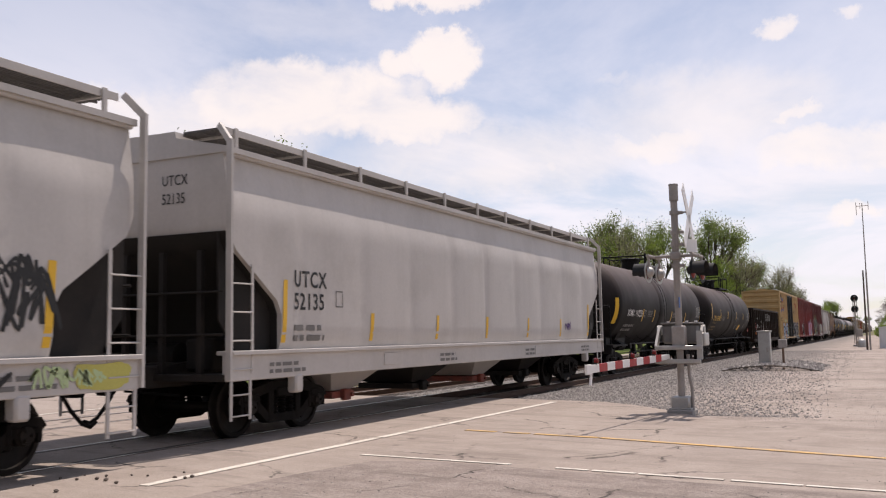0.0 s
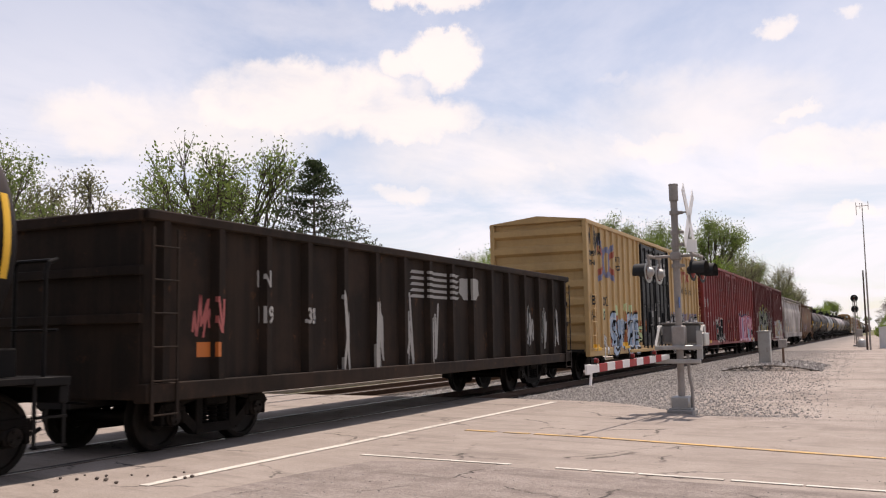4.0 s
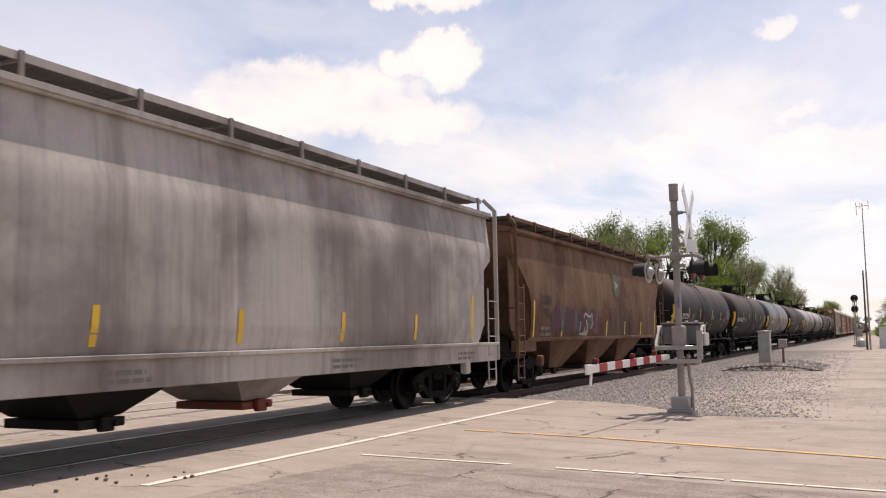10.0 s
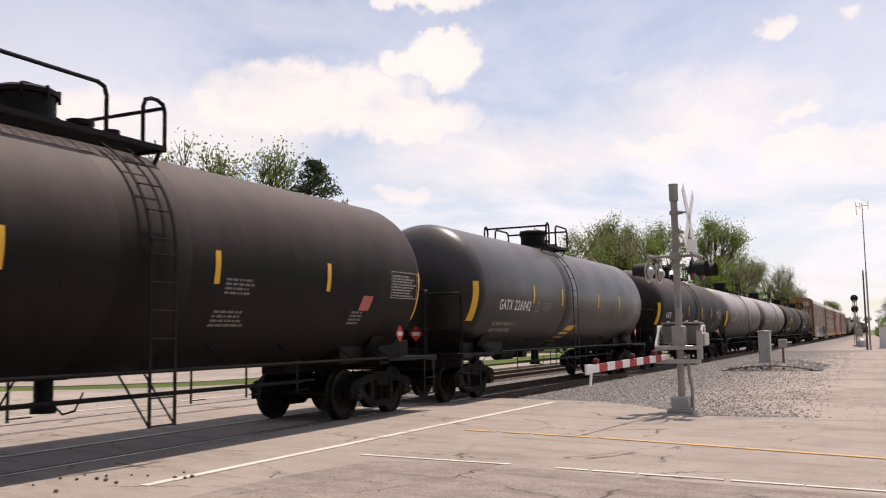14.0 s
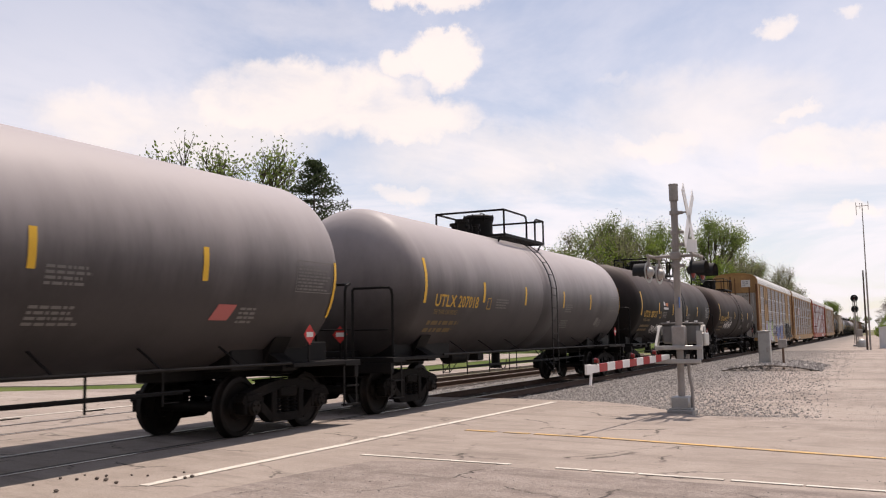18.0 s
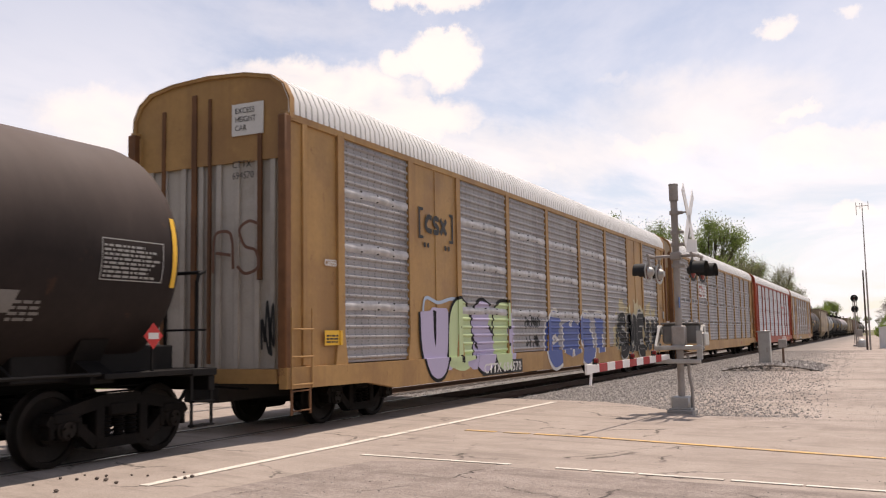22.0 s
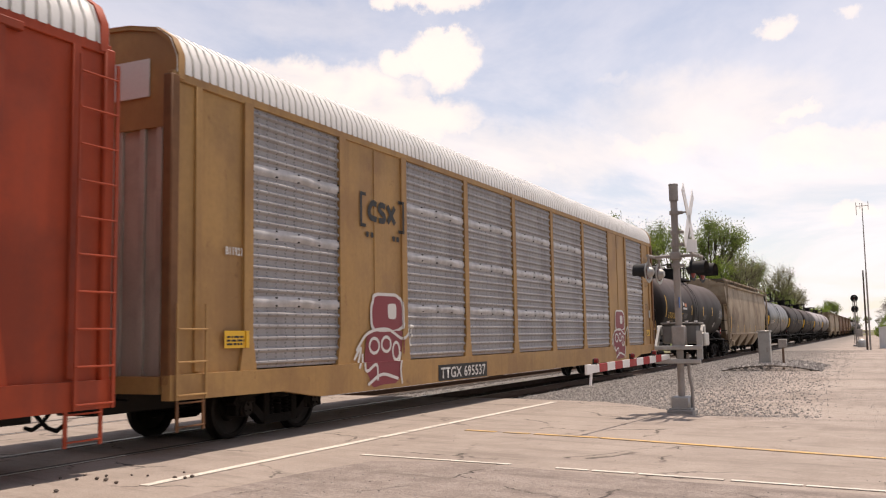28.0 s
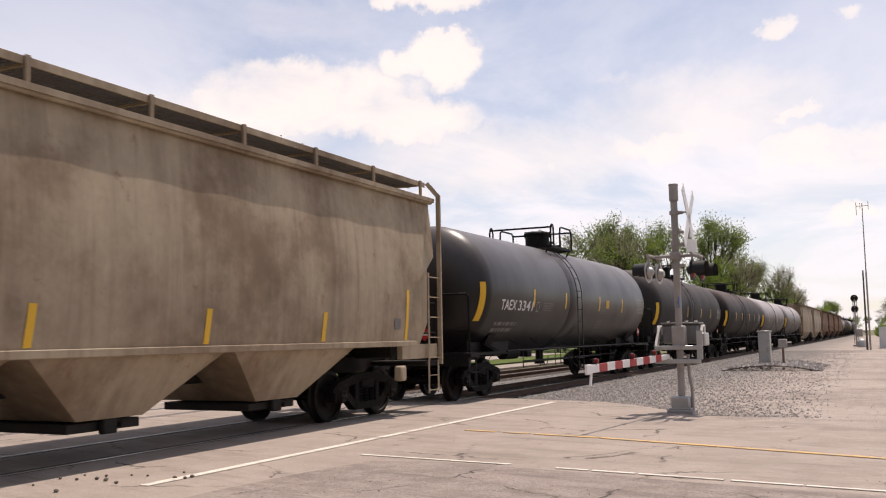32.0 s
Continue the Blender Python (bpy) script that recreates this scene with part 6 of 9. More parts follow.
sheet("old_pavement", [(-6.05, 6.0), (-6.0, 7.3), (-5.85, 8.6), (-5.6, 9.65), (-4.8, 9.85), (-3.9, 9.72), (-2.9, 9.55), (-1.8, 9.3), (0.0, 9.1), (6.0, 8.3), (6.0, -3.0), (-5.9, -3.0)], 0.002, OLD_ASPHALT, "rough broken older asphalt by the roadside", depth=0.05)


def strip(name, a, b, w, material, label, gaps=(), z=0.006):
    """A painted line in pieces, from a to b."""
    a, b = Vector((*a, 0)), Vector((*b, 0))
    d = (b - a).normalized()
    n = Vector((-d.y, d.x, 0)) * w / 2
    s, length, at = Shape(), (b - a).length, 0.0
    rng = random.Random(len(label))
    for g0, g1 in [*gaps, (length, length)]:
        while at < g0:
            e = min(g0, at + 0.9)
            p, q = a + d * at, a + d * e
            j = rng.uniform(-0.006, 0.006)
            s.prism([((p - n).x, (p - n).y), ((q - n).x, (q - n).y), ((q + n * (1 + j)).x, (q + n).y), ((p + n).x, (p + n).y)], "z", 0.0, z)
            at = e + 0.004
        at = g1
    return solid(name, s, material, label, "road marking", kind="structure")


sheet("far_shoulder", [(-16.6, 21.6), (-16.6, 70), (-18, 70), (-18.5, 30), (-22, 24), (-27, 20.5), (-60, 13.5), (-60, 7.9), (-24, 16.4), (-19, 18.5)], GZ + 0.08, GRAVEL, "gravel strip between road and grass", depth=0.1)
strip("stop_line", (-6.92, 7.26), (-6.60, 19.30), 0.13, LINE_WHITE, "worn white line along the crossing", ((4.6, 4.66), (5.45, 5.50)))
sheet("far_lot", [(-24.0, 28.5), (-23.0, 45), (-24.5, 75), (-46, 75), (-60, 42), (-33, 23.2), (-27.5, 24.6)], GZ + 0.055, GRAVEL, "pale gravel lot beyond the grass strip", depth=0.05)
strip("stop_line", (-16.2, 3.0), (-15.6, 20.5), 0.13, LINE_WHITE, "white line beyond the tracks")
strip("centre_line", (-6.0, 13.27), (-3.75, 12.83), 0.11, LINE_YELLOW, "faded yellow centre line", ((0.55, 0.72), (1.15, 1.25)))
strip("centre_line", (-3.70, 12.82), (6.0, 9.86), 0.12, LINE_YELLOW, "yellow centre line")
strip("edge_line", (-6.04, 10.13), (-3.93, 9.90), 0.07, LINE_WHITE, "thin white edge line")
strip("edge_line", (-3.35, 9.80), (6.0, 8.55), 0.07, LINE_WHITE, "thin white edge line", ((0.38, 0.43), (0.92, 0.96), (1.85, 1.92), (2.6, 2.63)))


def rail_profile():
    return [(-0.07, -0.17), (0.07, -0.17), (0.07, -0.155), (0.012, -0.13), (0.012, -0.045), (0.036, -0.03), (0.036, -0.004), (0.028, 0.0), (-0.028, 0.0), (-0.036, -0.004), (-0.036, -0.03), (-0.012, -0.045), (-0.012, -0.13), (-0.07, -0.155)]


def bed_shape(cx):
    prof = [(cx - 2.9, GZ - 0.2), (cx - 1.7, -0.17), (cx + 1.7, -0.17), (cx + 2.9, GZ - 0.2)]
    s = Shape()
    return s.prism(prof, "y", 20.6, 900).prism(prof, "y", -300, -1.0)


for cx, name in ((TRACK_X, "track_bed"), (TRACK2_X, "track_bed")):
    solid(name, bed_shape(cx), BALLAST, "grey crushed stone ballast under the track", "ballast", kind="structure")
    for off in (-0.75, 0.75):
        rail = solid("rail", Shape().prism([(cx + off + x, z) for x, z in rail_profile()], "y", -300, 900), RAIL_SIDE, "rusty steel rail with a worn bright top", "rail", kind="structure")
        part("rail_head", Shape().box(cx + off - 0.027, cx + off + 0.027, -300, 900, -0.002, 0.0025), RAILTOP, rail, "bright worn running surface")
    # flangeways of the crossing
    for off in (-0.66, 0.66):
        solid("flangeway", Shape().box(cx + off - 0.05, cx + off + 0.05, 0.0, 20.8, -0.05, 0.001), TIE, "dark rubber flangeway beside the rail", "flangeway", kind="structure")


def ties():
    s = Shape().box(-1.28, 1.28, -0.115, 0.115, -0.30, -0.145, 0.012)
    me = s.mesh("sleeper")
    for cx in (TRACK_X, TRACK2_X):
        for i in range(110):
            solid("sleeper", me, TIE, "weathered timber railway sleeper bedded in ballast", "sleeper", pose(cx + random.uniform(-0.03, 0.03), 21.2 + i * 0.53, 0), "sleepers of the track")


ties()


def stones(name, count, region, size, seed, zfun, label, fade=1.0):
    """Loose stones as one heap of small solids."""
    rng = np.random.default_rng(seed)
    x0, x1, y0, y1 = region
    # more of them near at hand
    y = y0 + (y1 - y0) * rng.random(count) ** 1.8
    # they thin out evenly to nothing at the far edge where fade is 0
    x = x0 + (x1 - x0) * (rng.random(count) if fade else 1 - np.sqrt(1 - rng.random(count)))
    r = size * (0.45 + 0.9 * rng.random(count) ** 2)
    base = np.array([(1, 0, 0), (-1, 0, 0), (0, 1, 0), (0, -1, 0), (0, 0, 0.75), (0, 0, -0.75)], float)
    faces = np.array([(0, 2, 4), (2, 1, 4), (1, 3, 4), (3, 0, 4), (2, 0, 5), (1, 2, 5), (3, 1, 5), (0, 3, 5)])
    jitter = 0.6 + 0.8 * rng.random((count, 6, 1))
    a = rng.random(count) * 6.283
    v = base[None] * jitter * r[:, None, None]
    ca, sa = np.cos(a)[:, None], np.sin(a)[:, None]
    v = np.stack([v[..., 0] * ca - v[..., 1] * sa, v[..., 0] * sa + v[..., 1] * ca, v[..., 2]], -1)
    z = np.array([zfun(p, q) for p, q in zip(x, y)]) + r * 0.08
    v += np.stack([x, y, z], -1)[:, None]
    f = faces[None] + 6 * np.arange(count)[:, None, None]
    me = bpy.data.meshes.new(name)
    me.from_pydata(v.reshape(-1, 3).tolist(), [], f.reshape(-1, 3).tolist())
    me.materials.append(None)
    m = island_stone()
    return tagged(dress(new(name, me), m), label, "stones", kind="stuff")


def island_stone():
    if "island stone" in M:
        return M["island stone"]
    m = bpy.data.materials.new("mixed ballast stone")
    m.use_nodes = True
    n = Nodes(m.node_tree)
    r = n.add("ShaderNodeNewGeometry").outputs["Random Per Island"]
    ramp = n.add("ShaderNodeValToRGB")
    ramp.color_ramp.elements[0].color, ramp.color_ramp.elements[1].color = (0.13, 0.118, 0.11, 1), (0.40, 0.368, 0.34, 1)
    e = ramp.color_ramp.elements.new(0.5)
    e.color = (0.225, 0.206, 0.193, 1)
    n.link(r, ramp.inputs[0])
    b = n.add("ShaderNodeBsdfPrincipled", Roughness=0.9)
    n.link(ramp.outputs[0], b.inputs["Base Color"])
    n.link(b.outputs[0], n.add("ShaderNodeOutputMaterial").inputs[0])
    M["island stone"] = m
    return m


def bed_z(cx):
    def f(x, y):
        d = abs(x - cx)
        return -0.17 if d < 1.7 else -0.17 - (d - 1.7) / 1.2 * 0.19
    return f


stones("ballast", 52000, (-8.6, -0.9, 17.4, 75.0), 0.026, 3, lambda x, y: (GZ + 0.10 if x > -8.15 else -0.16) if y > 19.9 + min(0.0, -0.9 * (x + 6.0)) else -0.6, "grey and white crushed ballast stones", 0)
stones("ballast", 12000, (-12.4, -7.6, 20.7, 70.0), 0.034, 4, bed_z(TRACK_X), "grey and white crushed ballast stones")
stones("ballast", 12000, (-16.8, -11.2, 21.4, 80.0), 0.034, 5, bed_z(TRACK2_X), "grey and white crushed ballast stones")
stones("gravel", 14000, (-4.0, 10.0, 15.5, 60.0), 0.011, 6, lambda x, y: GZ + 0.10 if y > 16.8 + max(0, -x - 3) else -0.5, "loose limestone gravel")
stones("ballast", 1500, (-5.9, -2.2, 37.2, 43.5), 0.08, 7, lambda x, y: GZ + 0.10 + 0.22 * max(0.0, 1 - ((x + 4.05) / 1.85) ** 2), "darker broken stone heaped round the relay case")
stones("grit", 2600, (-5.8, 4.0, 5.2, 9.0), 0.008, 8, lambda x, y: 0.003, "fine grit strewn over the old asphalt")
stones("grit", 900, (-7.6, 5.0, 8.5, 14.5), 0.006, 9, lambda x, y: -0.003, "fine grit strewn over the road")
# pebbles dragged on to the road
rng0 = random.Random(12)
for k in range(16):
    px, py = (-7.75 + rng0.gauss(0, 0.28), 7.2 + rng0.gauss(0, 0.45)) if k < 12 else (-7.0 + rng0.uniform(-0.2, 0.3), 7.7 + rng0.uniform(0, 0.5))
    rr = rng0.uniform(0.009, 0.026)
    s = Shape().lathe([(0.01, -0.5 * rr), (rr * 0.9, -0.2 * rr), (rr, 0.2 * rr), (rr * 0.5, 0.6 * rr), (0.005, 0.7 * rr)], "z", 7)
    s.v = [(x + rng0.uniform(-0.2, 0.2) * rr, y + rng0.uniform(-0.2, 0.2) * rr, z) for x, y, z in s.v]
    solid("stone", s.mesh("stone", 0), STONE, "dark loose stone lying on the asphalt", "stone", pose(px, py, rr * 0.45), "loose stones on the road")



# ---- crossing signal ----
GALV = mat("weathered galvanised steel", (0.34, 0.31, 0.285), 0.6, metal=0.15, spread=0.15, grain=18, dirt=(0.2, 0.18, 0.16), dirt_amount=0.4, dirt_scale=3)
BOXGREY = mat("dull grey painted casting", (0.17, 0.162, 0.152), 0.6, spread=0.15, grain=20, dirt=(0.09, 0.082, 0.075), dirt_amount=0.5, dirt_scale=3)
ALU = mat("dull aluminium casting", (0.42, 0.41, 0.39), 0.45, metal=0.5, spread=0.12, grain=20, dirt=(0.25, 0.23, 0.21), dirt_amount=0.35, dirt_scale=3)
HOOD = mat("black signal hood", (0.018, 0.018, 0.018), 0.6, spread=0.2)
CONCRETE = mat("grey concrete", (0.30, 0.28, 0.26), 0.9, spread=0.2, grain=30, bump=0.4)
ARM_RED = mat("red reflective sheeting", (0.36, 0.022, 0.026), 0.4, spread=0.1)
ARM_WHITE = mat("white reflective sheeting", (0.75, 0.73, 0.71), 0.4, spread=0.08)
LENS = mat("dark red lens", (0.16, 0.008, 0.008), 0.15, spread=0.05)
BLUE_SIGN = mat("blue sign sheeting", (0.05, 0.12, 0.32), 0.45, spread=0.1)


def crossing_signal():
    base = (-3.44, 17.33, 0)
    th = thing("crossing_signal", "grey railway crossing mast with flashing lights, crossbuck and lowered gate", "crossing signal", pose(*base))
    part("foundation", Shape().box(-0.24, 0.24, -0.24, 0.24, -0.25, 0.06, 0.02), CONCRETE, th)
    foot = Shape().box(-0.17, 0.17, -0.17, 0.17, 0.06, 0.30, 0.03)
    foot.box(-0.20, 0.20, -0.20, 0.20, 0.06, 0.09, 0.005)
    part("mast_base", foot, ALU, th, "cast mast base")
    part("mast", Shape().rod((0, 0, 0.25), (0, 0, 4.0), 0.064, 20), GALV, th)
    head = Shape().rod((0, 0, 3.95), (0, 0, 4.24), 0.085, 18).rod((0, 0, 4.24), (0, 0, 4.27), 0.09, 18)
    part("mast_cap", head, GALV, th)
    for z in (3.72, 3.35, 3.12, 2.72):
        part("clamp", Shape().rod((0, 0, z - 0.035), (0, 0, z + 0.035), 0.092, 16).box(0.06, 0.16, -0.04, 0.04, z - 0.03, z + 0.03, 0.01), GALV, th)
    # crossbuck, seen nearly edge on: it faces along the road
    for ang in (45, -45):
        board = Shape().box(-0.008, 0.008, -0.75, 0.75, -0.11, 0.11, 0.003)
        part("crossbuck_board", board, ARM_WHITE, th, "white crossbuck board seen from behind", pose(0.27, -0.02, 3.60, 0, 0, 0.5) @ pose(0, 0, 0, ang, 0, 0))
    part("crossbuck_bracket", Shape().beam((0, 0, 3.72), (0.26, -0.02, 3.72), 0.03, 0.03).beam((0, 0, 3.12), (0.26, -0.02, 3.12), 0.03, 0.03).beam((0.26, -0.02, 3.12), (0.26, -0.02, 3.72), 0.03, 0.03), GALV, th)
    part("track_count_sign", Shape().box(-0.15, 0.15, -0.006, 0.006, -0.12, 0.12, 0.003), ARM_WHITE, th, "small white sign under the crossbuck", pose(0.30, -0.02, 3.08, 0, 0, 60))
    # lights: a crossarm with pairs facing both ways
    part("crossarm", Shape().rod((-0.48, 0, 2.90), (0.42, 0, 2.90), 0.03, 10).rod((-0.44, -0.45, 2.90), (-0.40, 0.45, 2.90), 0.03, 10).rod((0.36, -0.45, 2.90), (0.40, 0.45, 2.90), 0.03, 10).box(-0.10, 0.10, -0.10, 0.10, 2.82, 2.98, 0.03), GALV, th)
    for x, y, yaw in ((-0.44, -0.36, 82), (-0.40, 0.36, 82), (0.36, -0.36, -98), (0.40, 0.36, -98)):
        t = pose(x, y, 2.60, 0, 0, yaw)
        lamp = part("light", Shape().lathe([(0.02, 0.0), (0.20, 0.0), (0.20, 0.012), (0.02, 0.012)], "y", 28), HOOD if x > 0 else ALU, th, "round backplate of a flashing light", t)
        part("lamp_body", Shape().lathe([(0.02, -0.10), (0.06, -0.09), (0.10, -0.03), (0.11, 0.0)], "y", 18), HOOD if x > 0 else ALU, lamp)
        part("lens", Shape().lathe([(0.01, 0.05), (0.10, 0.04), (0.15, 0.014), (0.15, 0.0)], "y", 18), LENS, lamp, "dark red lens")
        hood = Shape()
        for r in (0.158, 0.166):
            hood.grid(lambda u, v: (r * math.cos(u), v, r * math.sin(u)), [radians(-25 + 230 * i / 14) for i in range(15)], [0.0, 0.12, 0.26])
        part("hood", hood, HOOD, lamp, "long black hood")
        part("lamp_arm", Shape().rod((x, y, 2.68), (x, y, 2.90), 0.025, 8), GALV, th)
    part("number_tag", Shape().box(0.04, 0.05, -0.14, 0.02, 1.93, 2.13, 0.004), BLUE_SIGN, th, "small blue notice plate")
    # gate mechanism: a cast box behind the mast, held in a pale frame
    part("gate_mechanism", Shape().box(-0.34, 0.34, 0.09, 0.52, 1.26, 1.62, 0.04), BOXGREY, th, "dark cast gate mechanism box")
    part("mechanism_lid", Shape().box(-0.36, 0.36, 0.07, 0.54, 1.62, 1.66, 0.015), BOXGREY, th)
    part("mast_bracket", Shape().box(-0.13, 0.13, -0.09, 0.10, 1.16, 1.60, 0.03), GALV, th)
    for k in range(8):
        part("lid_bolt", cached("lid_bolt", lambda: Shape().rod((0, 0, 0), (0, 0, 0.035), 0.026, 6)), ARM_WHITE, th, "", pose(-0.30 + 0.086 * k, 0.10 if k % 2 else 0.48, 1.655))
    yoke = Shape().box(-0.44, 0.42, -0.14, -0.04, 1.15, 1.23, 0.012)
    for x in (-0.42, 0.38):
        yoke.beam((x, 0.30, 1.56), (x, -0.09, 1.18), 0.045, 0.13).rod((x - 0.04, 0.30, 1.52), (x + 0.04, 0.30, 1.52), 0.09, 14)
    yoke.beam((0.38, -0.09, 1.50), (0.38, -0.09, 0.98), 0.05, 0.10).box(-0.44, 0.40, -0.16, -0.08, 0.90, 0.98, 0.012)
    part("arm_yoke", yoke, ALU, th, "pale forked arm carrier")
    part("counterweight", Shape().box(0.35, 0.46, 0.05, 0.50, 1.22, 1.46, 0.02), ALU, th)
    # the lowered arm, a little askew to the track
    turn = pose(-0.23, -0.13, 1.02, 1.2, 0, -5.3)
    gate = part("gate_arm", Shape().box(-0.012, 0.012, -3.80, 0.0, -0.035, 0.035, 0.002).box(-0.03, 0.03, -0.35, 0.12, -0.05, 0.05, 0.01), ARM_WHITE, th, "lowered crossing gate arm with red and white stripes", turn)
    for i in range(10):
        red = i % 2 == 0
        part("stripe", cached("gate_stripe", lambda: Shape().box(-0.018, 0.018, -0.17, 0.17, -0.062, 0.062, 0.002)), ARM_RED if red else ARM_WHITE, gate, "red stripe" if red else "white stripe", pose(0, -0.49 - i * 0.345, 0))
    for y in (-3.55, -1.9, -0.75):
        part("gate_lamp", Shape().box(-0.035, 0.035, y - 0.035, y + 0.035, 0.06, 0.15, 0.012), HOOD, gate, "small red gate lamp")
        part("gate_lens", Shape().lathe([(0.01, 0.055), (0.035, 0.05), (0.045, 0.0)], "x", 12, (0, y, 0.115)), LENS, gate, "dark red lens")
    part("arm_tip", Shape().box(-0.02, 0.02, -3.93, -3.76, -0.075, 0.075, 0.005).beam((0.0, -3.72, -0.04), (0.01, -3.80, -0.24), 0.03, 0.05), ARM_WHITE, gate, "white arm tip with a hanging strap")
    conduit = Shape().pipe([(0.14, 0.02, 1.05), (0.15, 0.02, 0.7), (0.19, 0.02, 0.45), (0.20, 0.0, 0.05)], 0.03, 8)
    part("conduit", conduit, GALV, th)
    return th


crossing_signal()


# ---- beside the line ----
def relay_case(x, y, w, d, h, label):
    th = thing("relay_case", label, "relay case", pose(x, y, GZ + 0.10))
    part("cabinet", Shape().box(-w / 2, w / 2, -d / 2, d / 2, 0.12, h, 0.02), ALU, th)
    part("cabinet_roof", Shape().box(-w / 2 - 0.04, w / 2 + 0.04, -d / 2 - 0.04, d / 2 + 0.04, h, h + 0.05, 0.015), ALU, th)
    part("cabinet_door", Shape().box(-w / 2 + 0.05, w / 2 - 0.05, -d / 2 - 0.02, -d / 2, 0.2, h - 0.08, 0.008), ALU, th)
    part("door_handle", Shape().box(w / 2 - 0.14, w / 2 - 0.10, -d / 2 - 0.05, -d / 2 - 0.02, h * 0.45, h * 0.58, 0.005), GALV, th)
    for a in (-1, 1):
        part("leg", Shape().box(a * w * 0.4 - 0.04, a * w * 0.4 + 0.04, -d * 0.4, d * 0.4, -0.05, 0.14, 0.01), GALV, th)
    return th


relay_case(-4.42, 39.6, 0.46, 0.5, 1.50, "grey metal relay case on short legs in the gravel")
post = thing("marker_post", "rusty steel post with a small box beside the track", "post", pose(-3.66, 38.9, GZ + 0.10))
part("post", Shape().rod((0, 0, -0.1), (0, 0, 1.15), 0.045, 10), mat("rusty steel", (0.16, 0.10, 0.07), 0.8, spread=0.3), post)
part("junction_box", Shape().box(-0.16, 0.16, -0.12, 0.10, 0.85, 1.2, 0.02), GALV, post)


def block_signal():
    th = thing("block_signal", "black railway signal heads on a short mast", "railway signal", pose(-2.30, 93.0, GZ + 0.08))
    part("mast", Shape().rod((0, 0, 0), (0, 0, 4.7), 0.08, 12), GALV, th)
    part("foundation", Shape().box(-0.3, 0.3, -0.3, 0.3, -0.1, 0.15, 0.02), CONCRETE, th)
    for z in (4.45, 3.45):
        head = part("signal_head", Shape().lathe([(0.02, -0.05), (0.32, -0.05), (0.32, 0.0), (0.02, 0.0)], "y", 24, (0, 0, z)), HOOD, th, "round black target plate")
        part("signal_hood", Shape().lathe([(0.12, -0.05), (0.13, -0.35), (0.11, -0.35), (0.10, -0.05)], "y", 14, (0, 0, z)), HOOD, head)
        part("signal_lens", Shape().lathe([(0.01, -0.08), (0.09, -0.07), (0.10, -0.05)], "y", 14, (0, 0, z)), LENS, head, "dark lens")
    part("ladder", ladder_shape(0.2, 4.4, 0.35, 0.4), GALV, th, "", pose(0.0, 0.35, 0, 0, 0, 90))
    box = part("junction_box", Shape().box(0.05, 0.55, -0.2, 0.2, 0.9, 1.6, 0.03), GALV, th)


block_signal()
dome = thing("signal_bungalow", "low bright metal dome beside the signal", "equipment dome", pose(-1.75, 88.0, GZ + 0.08))
part("dome", Shape().lathe([(0.42, 0.0), (0.42, 0.35), (0.36, 0.58), (0.2, 0.72), (0.02, 0.76)], "z", 20), ALU, dome)
part("dome_base", Shape().box(-0.5, 0.5, -0.5, 0.5, -0.05, 0.06, 0.01), CONCRETE, dome)


def antenna():
    th = thing("antenna_mast", "tall thin steel antenna mast with a dipole array on top", "antenna mast", pose(-0.95, 76.0, GZ))
    part("mast", Shape().rod((0, 0, 0), (0.0, 0, 6.0), 0.07, 10, 0.06).rod((0, 0, 6.0), (0, 0, 11.2), 0.045, 10, 0.03), GALV, th)
    part("utility_pole", Shape().rod((-0.22, 0.2, 0), (-0.22, 0.2, 6.1), 0.075, 10, 0.055), mat("dark timber pole", (0.10, 0.075, 0.06), 0.85, spread=0.3), th, "dark wooden pole strapped to the mast")
    part("antenna_array", Shape().rod((-0.42, 0, 11.0), (0.42, 0, 11.0), 0.022, 6).rod((-0.42, 0, 10.3), (-0.42, 0, 11.3), 0.022, 6).rod((0.42, 0, 10.7), (0.42, 0, 11.35), 0.022, 6).rod((-0.15, 0, 10.8), (-0.15, 0, 11.25), 0.018, 6), GALV, th)
    return th


antenna()
house = thing("equipment_hut", "white metal equipment hut beside the track", "equipment hut", pose(0.55, 82.5, GZ))
part("wall", Shape().box(-0.9, 2.4, -1.2, 1.2, 0.0, 1.75, 0.02), PANEL_WHITE, house)
part("roof", Shape().prism([(-1.0, 1.75), (2.5, 1.75), (2.5, 1.80), (0.75, 1.98), (-1.0, 1.80)], "y", -1.3, 1.3), PANEL_WHITE, house)
part("door", Shape().box(0.2, 1.1, -1.23, -1.19, 0.1, 1.65, 0.01), GALV, house)


# ---- trees ----
BARK = mat("grey brown bark", (0.085, 0.068, 0.055), 0.9, spread=0.3, grain=15, bump=0.5)


def leaf_material(name, a, b):
    m = bpy.data.materials.new(name)
    m.use_nodes = True
    n = Nodes(m.node_tree)
    r = n.add("ShaderNodeNewGeometry").outputs["Random Per Island"]
    col = n.mix(r, a, b)
    d = n.add("ShaderNodeBsdfPrincipled", Roughness=0.6)
    n.link(col, d.inputs["Base Color"])
    t = n.add("ShaderNodeBsdfTranslucent")
    n.link(col, t.inputs["Color"])
    mixer = n.add("ShaderNodeMixShader", Fac=0.55)
    n.link(d.outputs[0], mixer.inputs[1])
    n.link(t.outputs[0], mixer.inputs[2])
    n.link(mixer.outputs[0], n.add("ShaderNodeOutputMaterial").inputs[0])
    return m


